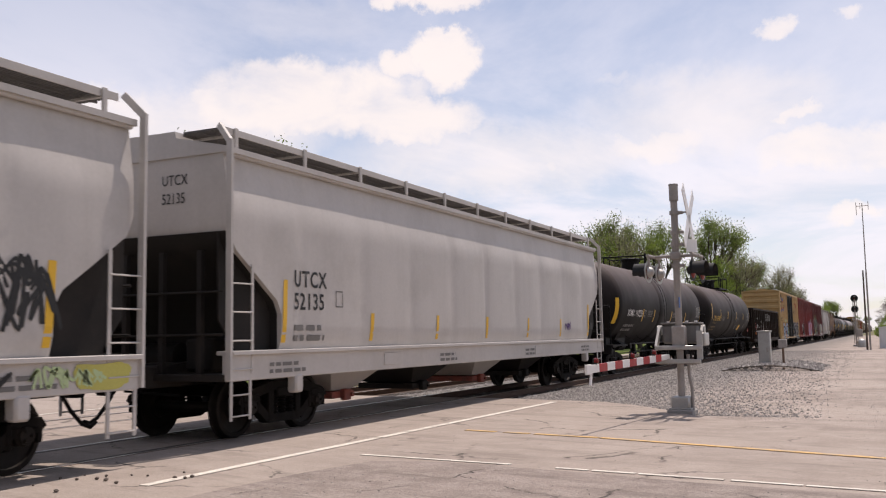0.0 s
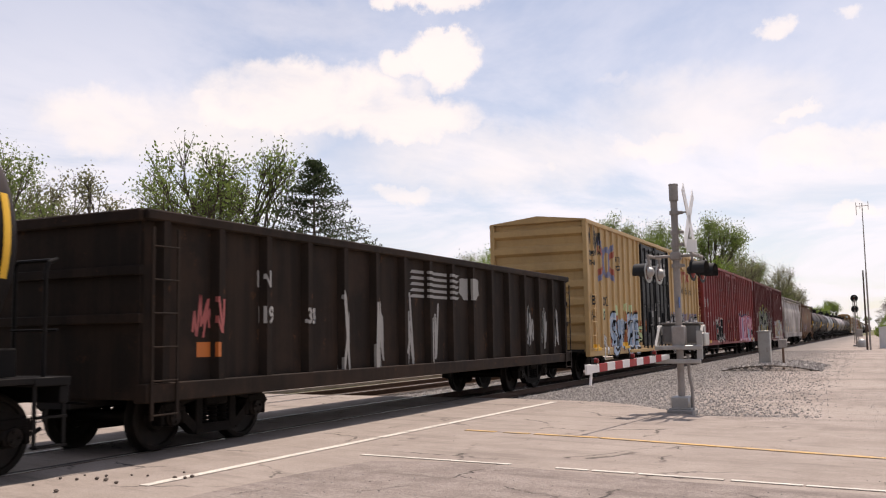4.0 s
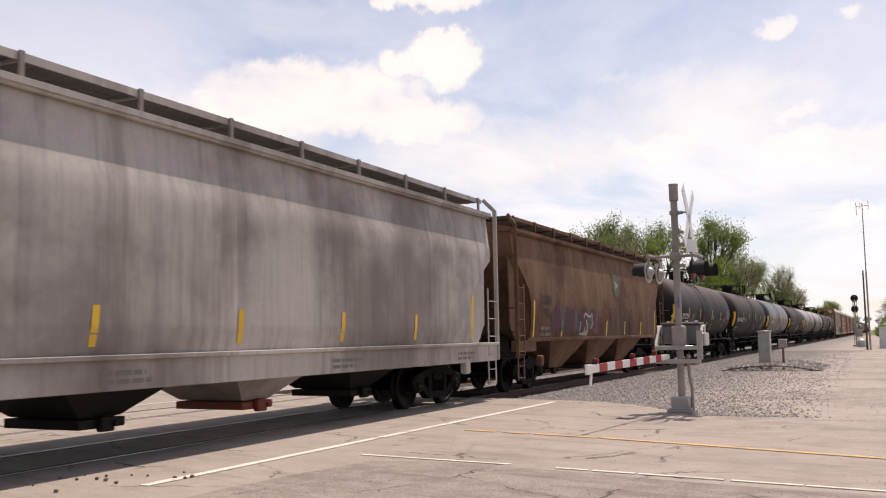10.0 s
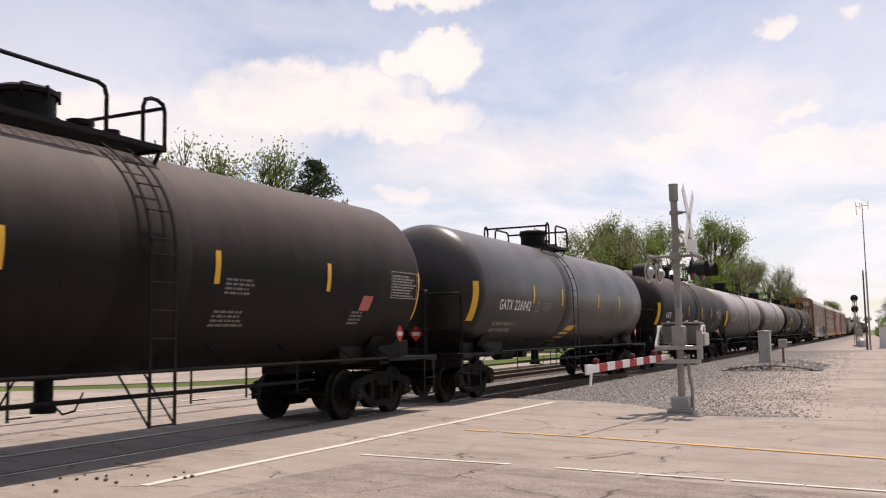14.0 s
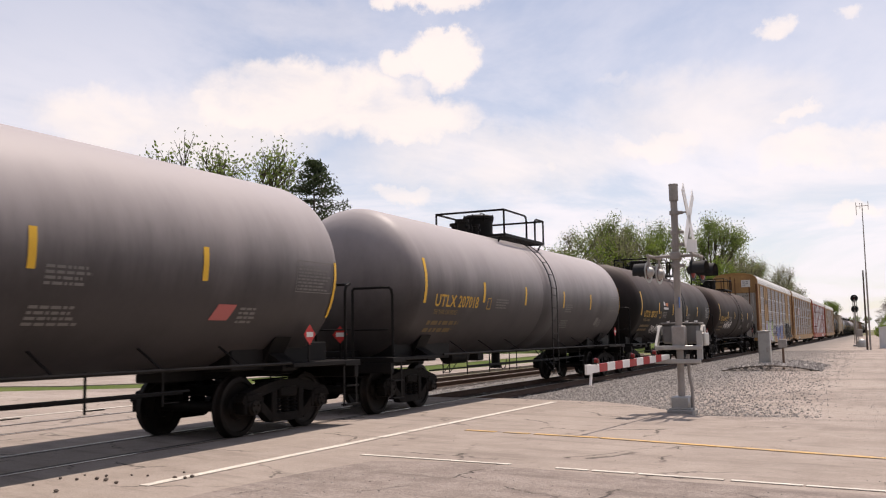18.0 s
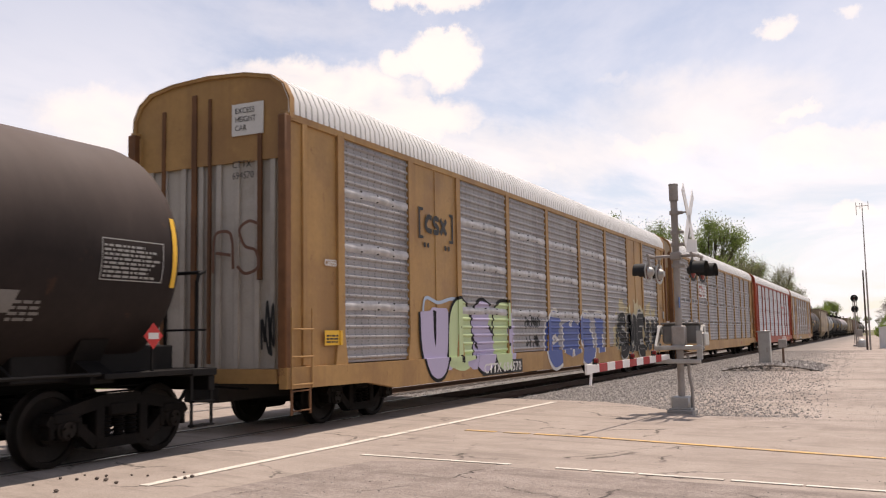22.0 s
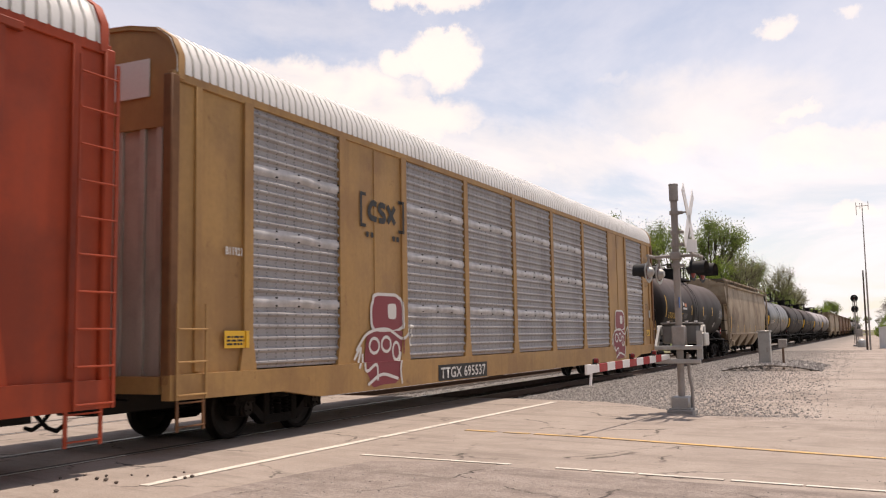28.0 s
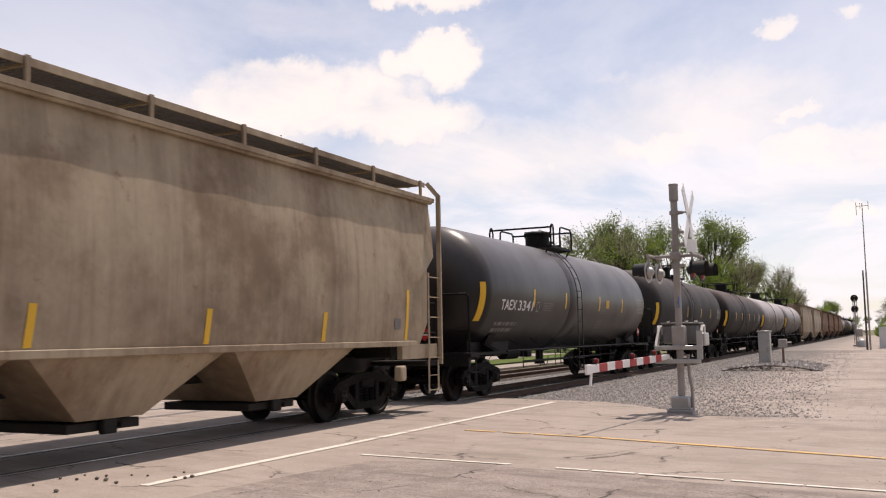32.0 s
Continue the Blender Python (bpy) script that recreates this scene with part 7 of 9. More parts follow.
LEAF_SPRING = leaf_material("young spring leaves", (0.115, 0.165, 0.035), (0.22, 0.28, 0.08))
LEAF_BRIGHT = leaf_material("fresh green leaves", (0.145, 0.215, 0.03), (0.26, 0.345, 0.07))
LEAF_DULL = leaf_material("dull budding leaves", (0.15, 0.15, 0.075), (0.25, 0.245, 0.135))
LEAF_DARK = leaf_material("dark conifer needles", (0.03, 0.05, 0.018), (0.055, 0.075, 0.03))
LEAF_PURPLE = leaf_material("purple leaves", (0.07, 0.03, 0.045), (0.12, 0.055, 0.07))


def tree_shapes(seed, height, spread, leaves, leaf_size, bare=0.0, droop=0.0):
    """Trunk and forked limbs, and leaves clustered along the outer twigs."""
    rng = random.Random(seed)
    wood, tips = Shape(), []

    def grow(p, d, length, r, depth):
        segs = 3
        for k in range(segs):
            d2 = (d + Vector((rng.gauss(0, 0.13), rng.gauss(0, 0.13), rng.gauss(0, 0.08) - droop * 0.1))).normalized()
            q = p + d2 * length / segs
            wood.rod(p, q, r * (1 - 0.2 * k), 6 if depth < 2 else 4, r * (1 - 0.2 * (k + 1)), caps=False)
            p, d = q, d2
            if depth >= 2:
                tips.append((p.copy(), length))
        if depth >= 4:
            return
        n = rng.randint(3, 4) if depth else rng.randint(4, 6)
        for k in range(n):
            a = 6.283 * (k + rng.random()) / n
            tilt = rng.uniform(0.35, 0.95) * spread
            side = d.orthogonal().normalized()
            side.rotate(Matrix.Rotation(a, 3, d))
            nd = (d * math.cos(tilt) + side * math.sin(tilt) + Vector((0, 0, 0.30))).normalized()
            grow(p - d * length * rng.uniform(0, 0.35), nd, length * rng.uniform(0.58, 0.78), r * 0.55, depth + 1)

    grow(Vector((0, 0, -0.2)), Vector((0, 0, 1)), height * 0.34, height * 0.018, 0)
    top = max(p.z for p, _ in tips)
    k = height / top
    wood.v = [(x * k, y * k, z * k) for x, y, z in wood.v]
    nrng = np.random.default_rng(seed)
    base = np.array([tuple(p * k) for p, _ in tips])
    keep = nrng.random(len(base)) > bare
    base = base[keep] if keep.any() else base
    pick = base[nrng.integers(0, len(base), leaves)]
    cen = pick + nrng.normal(0, height * 0.026, (leaves, 3))
    e1 = nrng.normal(size=(leaves, 3))
    e1 /= np.linalg.norm(e1, axis=1, keepdims=True)
    e2 = np.cross(e1, nrng.normal(size=(leaves, 3)))
    e2 /= np.linalg.norm(e2, axis=1, keepdims=True)
    size = leaf_size * (0.5 + nrng.random((leaves, 1)))
    v = np.stack([cen - e1 * size, cen + e2 * size * 0.55, cen + e1 * size, cen - e2 * size * 0.55], 1)
    me = bpy.data.meshes.new("crown")
    me.from_pydata(v.reshape(-1, 3).tolist(), [], (np.arange(leaves * 4).reshape(-1, 4)).tolist())
    me.materials.append(None)
    return wood.mesh("trunk", 60), me


TREES = {}


def tree(kind, x, y, turn=0.0, z=GZ, scale=1.0, purple=False, label="", group="trees along the railway"):
    spec = {
        "tall": (11, 14.0, 0.66, 10500, 0.080, 0.15), "round": (12, 11.5, 0.82, 14000, 0.085, 0.05), "sparse": (13, 12.5, 0.70, 6500, 0.075, 0.25),
        "budding": (14, 10.5, 0.78, 5200, 0.080, 0.25), "bush": (15, 5.5, 1.1, 12000, 0.080, 0.0), "upright": (16, 13.0, 0.55, 9000, 0.080, 0.1), "airy": (17, 12.0, 0.72, 5200, 0.085, 0.25),
    }[kind]
    leaf = {"sparse": LEAF_DULL, "budding": LEAF_DULL, "round": LEAF_BRIGHT, "bush": LEAF_BRIGHT}.get(kind, LEAF_SPRING)
    if purple:
        leaf = LEAF_PURPLE
    if kind not in TREES:
        TREES[kind] = tree_shapes(*spec)
    wood, crown = TREES[kind]
    words = {"tall": "tall deciduous tree with young green leaves", "round": "broad tree in fresh green leaf", "sparse": "half-bare tree with a few opening leaves",
             "budding": "grey budding tree that is still nearly bare", "bush": "dense green bush beside the railway", "upright": "slender tree with light spring foliage", "airy": "loose open tree with small young leaves"}[kind]
    th = thing("tree" if kind != "bush" else "bush", "small purple-leaved tree beyond the hut" if purple else label or words, "tree" if kind != "bush" else "bush", pose(x, y, z, 0, 0, turn) @ Matrix.Scale(scale, 4), group)
    part("trunk", wood, BARK, th)
    part("crown", crown, leaf, th)
    return th


def conifer(x, y, h):
    rng = random.Random(5)
    wood = Shape().rod((0, 0, -0.2), (0, 0, h), 0.22, 8, 0.02)
    v = []
    z = h * 0.2
    while z < h:
        r = (h - z) * 0.62 + 0.3
        for k in range(9):
            a = rng.uniform(0, 6.28)
            d = Vector((math.cos(a), math.sin(a), 0.18))
            wood.rod((0, 0, z), d * r + Vector((0, 0, z)), 0.03, 4, 0.01, caps=False)
            for j in range(40):
                p = d * r * rng.uniform(0.2, 1.0) + Vector((rng.gauss(0, 0.16), rng.gauss(0, 0.16), z + rng.gauss(-0.05, 0.12)))
                q = Vector((rng.gauss(0, 1), rng.gauss(0, 1), rng.gauss(0, 1))).normalized() * 0.24
                w = q.orthogonal().normalized() * 0.05
                v += [p - w, p + q, p + w]
        z += 0.42
    me = bpy.data.meshes.new("needles")
    me.from_pydata([tuple(p) for p in v], [], [(i, i + 1, i + 2) for i in range(0, len(v), 3)])
    me.materials.append(None)
    th = thing("conifer", "dark green spruce behind the road", "tree", pose(x, y, GZ), "trees along the railway")
    part("trunk", wood, BARK, th)
    part("needles", me, LEAF_DARK, th)


HEIGHTS = {"tall": 14.0, "round": 11.5, "sparse": 12.5, "budding": 10.5, "bush": 5.5, "upright": 13.0, "airy": 12.0}
# kind, x, y, height
TREE_ROWS = [
    ("airy", -37.8, 50.0, 15.4), ("airy", -41.6, 50.5, 13.2), ("upright", -48.6, 39.0, 14.2), ("budding", -56.8, 48.9, 14.2), ("budding", -58.5, 54.6, 15.4),
    ("round", -34.9, 88.3, 11.0), ("round", -30.7, 86.7, 10.6), ("upright", -28.6, 87.5, 11.2), ("budding", -27.9, 93.9, 12.7), ("sparse", -27.4, 97.0, 14.2), ("tall", -26.0, 100.6, 15.5),
    ("round", -23.4, 97.3, 12.6), ("tall", -22.4, 105.7, 14.8), ("tall", -20.6, 118.0, 16.6), ("round", -19.8, 110.0, 10.5), ("sparse", -19.4, 126.0, 14.0), ("upright", -20.2, 164.0, 17.5),
    ("round", -18.4, 128.0, 10.0), ("budding", -19.3, 150.0, 12.8), ("sparse", -19.8, 189.0, 15.0), ("budding", -19.6, 224.0, 13.0), ("round", -19.8, 205.0, 11.5), ("sparse", -20.0, 275.0, 13.0), ("budding", -19.8, 250.0, 12.6),
    ("tall", -20.0, 372.0, 13.0), ("round", -19.0, 330.0, 10.0), ("tall", -19.5, 480.0, 15.0), ("round", -24.0, 430.0, 11.0), ("budding", -36.0, 80.0, 9.5),
    ("bush", -33.0, 78.0, 6.0), ("bush", -27.5, 82.0, 6.6), ("bush", -22.4, 90.0, 6.4), ("bush", -19.6, 102.0, 6.6), ("bush", -18.4, 118.0, 6.6), ("bush", -18.2, 140.0, 6.5), ("bush", -18.2, 172.0, 7.0), ("bush", -18.0, 212.0, 7.0), ("bush", -18.0, 262.0, 7.5),
    ("bush", -36.0, 52.0, 2.6), ("bush", -44.0, 46.0, 2.2), ("bush", -29.0, 58.0, 2.4),
    ("purple", 0.8, 121.0, 5.2), ("bush", 0.3, 89.0, 2.2), ("bush", 3.0, 92.0, 2.6), ("round", 3.0, 420.0, 8.0), ("tall", -7.2, 440.0, 7.6), ("round", -13.0, 470.0, 8.0), ("round", 10.0, 400.0, 8.5), ("budding", -2.0, 520.0, 9.0),
]
for i, (kind, x, y, h) in enumerate(TREE_ROWS):
    tree("round" if kind == "purple" else kind, x, y, i * 67 % 360, GZ, h * (0.97 if -30 < x < -18 and 80 < y < 200 else 1.0) / HEIGHTS["round" if kind == "purple" else kind], kind == "purple")
conifer(-33.6, 50.5, 13.6)
sheet("verge", [(-18.5, 30), (-18.0, 500), (-75, 500), (-150, 60), (-150, -5.0), (-60, 13.5), (-27, 20.5), (-22, 24)], GZ + 0.02, GRASS, "green spring grass beyond the tracks", depth=0.05)


# ---- the train, front to rear; places are along the track at the clip's start ----
TRAIN = []


def couple(car, place):
    TRAIN.append((car, place))
    return car


NOTICE_A = ("CLOSE THIS DOOR", "BEFORE CLOSING", "MAIN DOOR")
NOTICE_B = ("CLOSE AND LOCK", "BOTH DOORS BEFORE", "MOVING CAR")


def notices(lay, y0, y1, z, material=None):
    """The two painted notices on a pair of plug doors."""
    for y, lines in ((y0, NOTICE_A), (y1, NOTICE_B)):
        for k, line in enumerate(lines):
            lay(fitted(line, 0.15, 0.085 * len(line)), y - 0.044 * len(line), z - 0.19 * k, material or WHITE, "lettering", "white painted door notice")


def door_papers(lay, seed, y0, y1):
    """Stickers, stencils and small plates low on the doors."""
    rng = random.Random(seed)
    for k in range(9):
        y, z = rng.uniform(y0 + 0.2, y1 - 0.5), rng.uniform(1.2, 3.2)
        if k % 3 == 0:
            lay(skew_mesh(rng.uniform(0.16, 0.4), rng.uniform(0.12, 0.26), 0), y, z, WHITE if k % 2 else DULLWHITE, "sticker", "pale paper sticker")
        else:
            lay(bars_mesh(rng.randint(2, 4), rng.uniform(0.35, 0.6), 0.08, seed + k), y, z, DULLWHITE, "small_print", "rows of small unreadable print")
    for y, z, m in ((y0 + 0.35, 1.55, ORANGE), (y1 - 0.7, 1.5, YELLOW)):
        lay(skew_mesh(0.13, 0.40, 0), y, z, m, "sticker", "coloured warning sticker")


# two pale pellet hoppers
c, lay = hopper_car(-0.9, "pale grey covered hopper with black sprayed tags", HOPPER_WHITE, "pellet", 9.3, "", "", reach=10.0)
couple(c, -0.9)
lay(tag_strokes(21, 1.5, 0.75, 6, 0.045), 6.6, 1.55, INK, "graffiti", "black sprayed scrawl")
lay(tag_strokes(22, 0.75, 0.42, 4, 0.04), 7.15, 2.0, INK, "graffiti", "black sprayed scrawl")
lay(tag_strokes(25, 1.6, 1.5, 3, 0.05), 5.3, 2.0, INK, "graffiti", "black sprayed scrawl")
for y, seed, m in ((4.2, 23, INK), (6.4, 24, INK), (7.7, 26, LIME)):
    part("graffiti", tag_strokes(seed, 1.1, 0.24, 5, 0.035), m, c, "sprayed scrawl on the sill", pose(1.655, y, 0.98))
part("graffiti", blob_mesh(61, 0.95, 0.34), mat("yellow spray paint", (0.50, 0.46, 0.12), 0.6, spread=0.2), c, "patch of yellow spray paint", pose(1.652, 8.25, 0.92))
c, lay = hopper_car(19.3, "pale grey covered hopper with bulged side panels", HOPPER_WHITE, "pellet", 9.2, "UTCX", "52135", reach=10.0)
couple(c, 19.3)
lay(frame_mesh(0.22, 0.27, 0.02), -6.45, 1.98, GREYINK, "test_mark", "small outlined square")
lay(tag_strokes(31, 0.5, 0.28, 3, 0.03), 5.7, 1.6, mat("purple spray", (0.10, 0.05, 0.16), 0.6, spread=0.2), "graffiti", "small purple scrawl")
lay(skew_mesh(0.22, 0.20, 0), 8.1, 1.62, INK, "data_plate", "small black data plate")
for y in (-4.9, 3.0):
    part("sill_plate", Shape().box(1.64, 1.655, y, y + 0.55, 0.98, 1.20, 0.006), HOPPER_WHITE, c, "rounded cover plate on the sill")

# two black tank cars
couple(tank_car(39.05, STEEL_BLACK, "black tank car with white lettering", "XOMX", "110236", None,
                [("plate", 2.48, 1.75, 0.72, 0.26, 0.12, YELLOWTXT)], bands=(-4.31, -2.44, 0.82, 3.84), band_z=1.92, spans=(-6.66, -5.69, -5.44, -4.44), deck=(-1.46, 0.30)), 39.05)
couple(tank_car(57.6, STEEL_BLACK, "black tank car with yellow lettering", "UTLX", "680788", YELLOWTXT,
                [("plate", 3.12, 1.58, 0.62, 0.30, 0.12, YELLOW)], bands=(-4.53, -1.87, 1.55, 4.40), band_z=2.23, dome=1.0, deck=(-0.97, 2.12), gap=(-0.35, 0.27), ladder=-0.10, rounded=False, valve=-0.9, slogan=True), 57.6)

# gondola
c, lay = gondola(75.6, "black gondola with white painted letters, loaded with scrap")
couple(c, 75.6)
lay(letters("NS", 0.34, bold=0.01, space=1.3, width=0.8), -6.1, 2.25, DULLWHITE, "lettering", "faded white car mark")
lay(letters("19", 0.34, bold=0.01, width=0.8), -6.1, 1.72, DULLWHITE, "lettering", "faded white car number")
lay(letters("324", 0.34, bold=0.01, width=0.8), -4.95, 1.72, DULLWHITE, "lettering", "faded white car number")
for k in range(5):
    lay(skew_mesh(2.2, 0.06, 0.1), -1.25, 2.25 + 0.12 * k, DULLWHITE, "emblem", "faded white emblem lines")
lay(blob_mesh(40, 1.2, 0.55), 1.0, 2.24, DULLWHITE, "emblem", "faded white emblem block")
for k in range(4):
    lay(tag_strokes(41 + k, 0.45, 1.5, 2, 0.07), -3.9 + 1.15 * k, 0.85, DULLWHITE, "graffiti", "white sprayed letter")
for k in range(3):
    lay(tag_strokes(46 + k, 0.4, 1.2, 2, 0.07), 5.2 + 1.1 * k, 1.1, DULLWHITE, "graffiti", "white sprayed letter")
lay(skew_mesh(0.36, 0.2, 0), -7.4, 1.25, ORANGE, "sticker", "orange tag plate")
lay(tag_strokes(45, 0.5, 0.6, 3, 0.04), -7.5, 1.5, PINKRED, "graffiti", "red scrawl")

# yellow boxcar
ribs_l = [-8.55, -7.75, -7.0, -6.25, -5.5, -4.75, -4.0, -3.2, -2.6]
ribs_r = [2.6, 3.4, 4.3, 5.2, 6.1, 7.0, 7.85, 8.6]
DOORS = [(-2.35, 0.05), (0.10, 2.45)]
c, lay = box_car(95.2, "faded yellow boxcar with black double doors and graffiti", BOX_YELLOW, DOOR_BLACK, ribs_l, ribs_r, DOORS, roof_paint=BOX_YELLOW)
couple(c, 95.2)
for text, y, z in (("TB", -8.95, 2.40), ("OX", -7.60, 2.40), ("66", -8.95, 1.93), ("20", -7.60, 1.93), ("36", -6.58, 1.93)):
    lay(letters(text, 0.40, bold=0.012, width=0.85), y, z, INK, "lettering", "black painted car mark and number")
for text, y, z in (("next", -8.9, 3.95), ("road", -8.9, 3.65), ("any", -5.78, 3.95), ("road", -5.78, 3.65)):
    lay(letters(text, 0.34, bold=0.012, shear=0.15, width=0.85), y, z, INK, "lettering", "black painted word")
for m, out, arms in ((LOGO_BLUE, 0.004, ((4.10, 4.52), (3.56, 3.22))), (LOGO_RED, 0.008, ((3.94, 4.24), (3.74, 3.42)))):
    for z0, z1 in arms:
        for side in (1, -1):
            lay(brush_mesh([[(-7.0 + 0.22 * side, z0), (-7.0 + 0.60 * side, (z0 + z1) / 2), (-7.0 + 0.98 * side, z1)]], 0.19), 0, 0, m, "emblem", "faded crossed arrow emblem", out)
lay(brush_mesh([oval(-7.0, 3.83, 0.34, 0.42)], 0.20), 0, 0, LOGO_BLUE, "emblem", "faded blue ring of the emblem", 0.012)
for pts in ([(0, 0.38), (0, 0.52), (1.1, 0.52), (1.1, 0.38)], [(0.45, 0), (0.62, 0), (0.62, 0.4), (0.45, 0.4)], [(1.2, 0), (1.38, 0), (1.95, 0.52), (1.77, 0.52)], [(1.2, 0.52), (1.38, 0.52), (1.95, 0), (1.77, 0)]):
    lay(Shape().poly([(0, y, z) for y, z in pts]).mesh("emblem", 0), 5.25, 3.74, LOGO_RED, "emblem", "faded red bar emblem")
lay(letters("Railcar Pooling Experts", 0.44, bold=0.004, width=0.93), 3.95, 3.24, INK, "lettering", "black painted slogan")
notices(lay, -1.15, 1.55, 4.22)
door_papers(lay, 51, -2.3, 2.4)
for k, (y, z) in enumerate(((-6.1, 2.05), (-4.9, 2.15), (-4.2, 2.1), (-7.7, 1.9), (-3.3, 1.9))):
    lay(blob_mesh(70 + k, 0.45, 0.42), y, z, LIME, "graffiti", "pale green spray cloud", 0.003)
for k in range(9):
    lay(blob_mesh(410 + k, 0.75, 1.0, 40, 0.5), -6.75 + 0.44 * k, 0.78 + 0.3 * (k * 5 % 3), mat("burnt orange spray", (0.33, 0.11, 0.045), 0.6, spread=0.3), "graffiti", "burnt orange sprayed ground", 0.002 + 0.0004 * k)
burner(lay, "SYZE", -6.78, -2.70, 0.74, 2.18, 0.46, [SKYB], [(0.13, JET)], "pale blue graffiti letters with black outlines", 0.008, 52, gleam=WHITE, shade=JET)
piece(lay, "S", -3.0, 1.15, 0.8, 0.6, LIME, INK, None, 53, 0.2, "green graffiti letter")
piece(lay, "MR", -7.75, 1.12, 0.42, 0.55, WHITE, INK, None, 54, 0.1, "white graffiti tag")
piece(lay, "JR", -7.75, 0.80, 0.42, 0.65, WHITE, INK, None, 55, 0.1, "white graffiti tag")
spray_clouds(lay, 200, 2.7, 1.7, 6.4, 0.75, [mat("violet spray haze", (0.30, 0.215, 0.21), 0.6, spread=0.3), mat("blue spray haze", (0.22, 0.20, 0.27), 0.6, spread=0.3)], 14, 0.8, 0.002, "violet spray haze")
lay(blob_mesh(80, 6.4, 1.3, 40, 0.5), 2.75, 0.80, GREYINK, "graffiti", "grey sprayed ground", 0.012)
burner(lay, "CARUSE", 2.72, 9.15, 0.70, 2.16, 0.36, [SILVER, SILVER, SILVER, DULLWHITE, SILVER, SILVER], [(0.24, JET), (0.19, DULLWHITE), (0.14, JET)], "silver graffiti letters with black outlines", 0.014, 56, shade=INK)
lay(skew_mesh(0.46, 0.34, 0), 7.60, 1.40, WHITE, "data_plate", "white bordered data plate", 0.060)
for y in (7.63, 7.84):
    lay(skew_mesh(0.18, 0.26, 0), y, 1.44, INK, "data_plate", "black painted data square", 0.062)
lay(skew_mesh(0.62, 0.30, 0), 8.36, 0.84, YELLOWTXT, "data_plate", "dull yellow notice plate", 0.060)
lay(skew_mesh(0.11, 0.90, 0), 8.84, 1.13, YELLOW, "reflective_stripe", "yellow upright stripe", 0.060)
for y, z, w, h in ((-5.2, 0.95, 0.7, 0.22), (6.0, 0.9, 0.5, 0.22), (8.1, 0.85, 0.55, 0.22), (-8.9, 0.95, 0.8, 0.2)):
    lay(skew_mesh(w, h, 0), y, z, YELLOW, "reflective_stripe", "yellow reflective stripe", 0.016)
lay(tag_strokes(57, 1.2, 0.9, 4, 0.05), -8.9, 4.0, INK, "graffiti", "black scrawl")
part("hatch_plate", Shape().box(1.56, 1.66, 5.3, 5.95, 4.32, 4.5, 0.015), BOX_YELLOW, c, "small yellow hatch cover")

# oxide red boxcar
c, lay = box_car(115.75, "oxide red boxcar with closed double doors and graffiti", BOX_RED, BOX_RED, [-8.6, -7.8, -7.02, -6.26, -5.5, -4.75, -4.0, -3.3, -2.6], ribs_r, [(-2.35, 0.05), (0.10, 2.36)], half=9.74, reach=10.3, end_band=PANEL_WHITE, roof_paint=BOX_RED)
couple(c, 115.75)
for text, y, z in (("TO", -8.40, 2.26), ("BX", -7.66, 2.26), ("88", -8.40, 1.85), ("97", -7.66, 1.85), ("50", -6.66, 1.82)):
    lay(letters(text, 0.34, bold=0.012, width=0.80), y, z, WHITE, "lettering", "white painted car mark and number")
part("lettering", letters("TOBX 889750", 0.22, bold=0.005, width=0.85), WHITE, c, "white painted car number", pose(-0.05, -9.755, 4.12, 0, 0, -90))
lay(bars_mesh(2, 0.5, 0.13, 8), -8.35, 1.5, DULLWHITE, "small_print", "rows of small unreadable print")
notices(lay, -1.15, 1.5, 4.28, mat("washed-out pink lettering", (0.40, 0.28, 0.26), 0.6, spread=0.3))
door_papers(lay, 58, -2.3, 2.3)
# round black letters with double outlines, and white flecks over them
SHAPES = [oval(-5.62, 1.52, 0.26, 0.38), [(-5.14, 0.92), (-5.12, 1.5), (-5.03, 1.98)], [(-5.12, 1.55), (-4.9, 1.6), (-4.7, 1.58)], [(-4.62, 0.92), (-4.69, 1.5), (-4.55, 1.98)],
          [(-4.36, 0.92), (-4.37, 1.5), (-4.24, 1.98), (-3.96, 1.92), (-3.92, 1.62), (-4.22, 1.42), (-3.95, 1.22), (-3.6, 1.12), (-3.5, 0.90)]]
for extra, paint, out in ((0.15, WHITE, 0.003), (0.10, PINKRED, 0.007), (0.05, WHITE, 0.011), (0.0, JET, 0.015)):
    lay(brush_mesh(SHAPES, 0.36 + extra), 0, 0, paint, "graffiti", "black graffiti letters with pink and white outlines", out)
lay(brush_mesh(swirls(159, -6.0, 1.0, 2.4, 0.9, 9, 0.3), 0.06), 0, 0, GREYINK, "graffiti", "grey sheen strokes in the letters", 0.020)
for k, (y, z, a) in enumerate(((-6.02, 1.98, 0.28), (-5.85, 2.22, 0.1), (-5.2, 2.25, 0.16), (-5.02, 2.02, 0.26), (-4.02, 2.02, 0.09), (-3.82, 1.45, 0.12), (-3.40, 1.22, 0.18), (-3.5, 0.95, 0.3))):
    lay(blob_mesh(160 + k, a, a * 1.2, 20, 0.5), y, z, DULLWHITE, "graffiti", "white paint fleck", 0.003)
lay(skew_mesh(0.11, 0.42, 0), -5.28, 1.15, YELLOW, "reflective_stripe", "yellow stripe", 0.026)
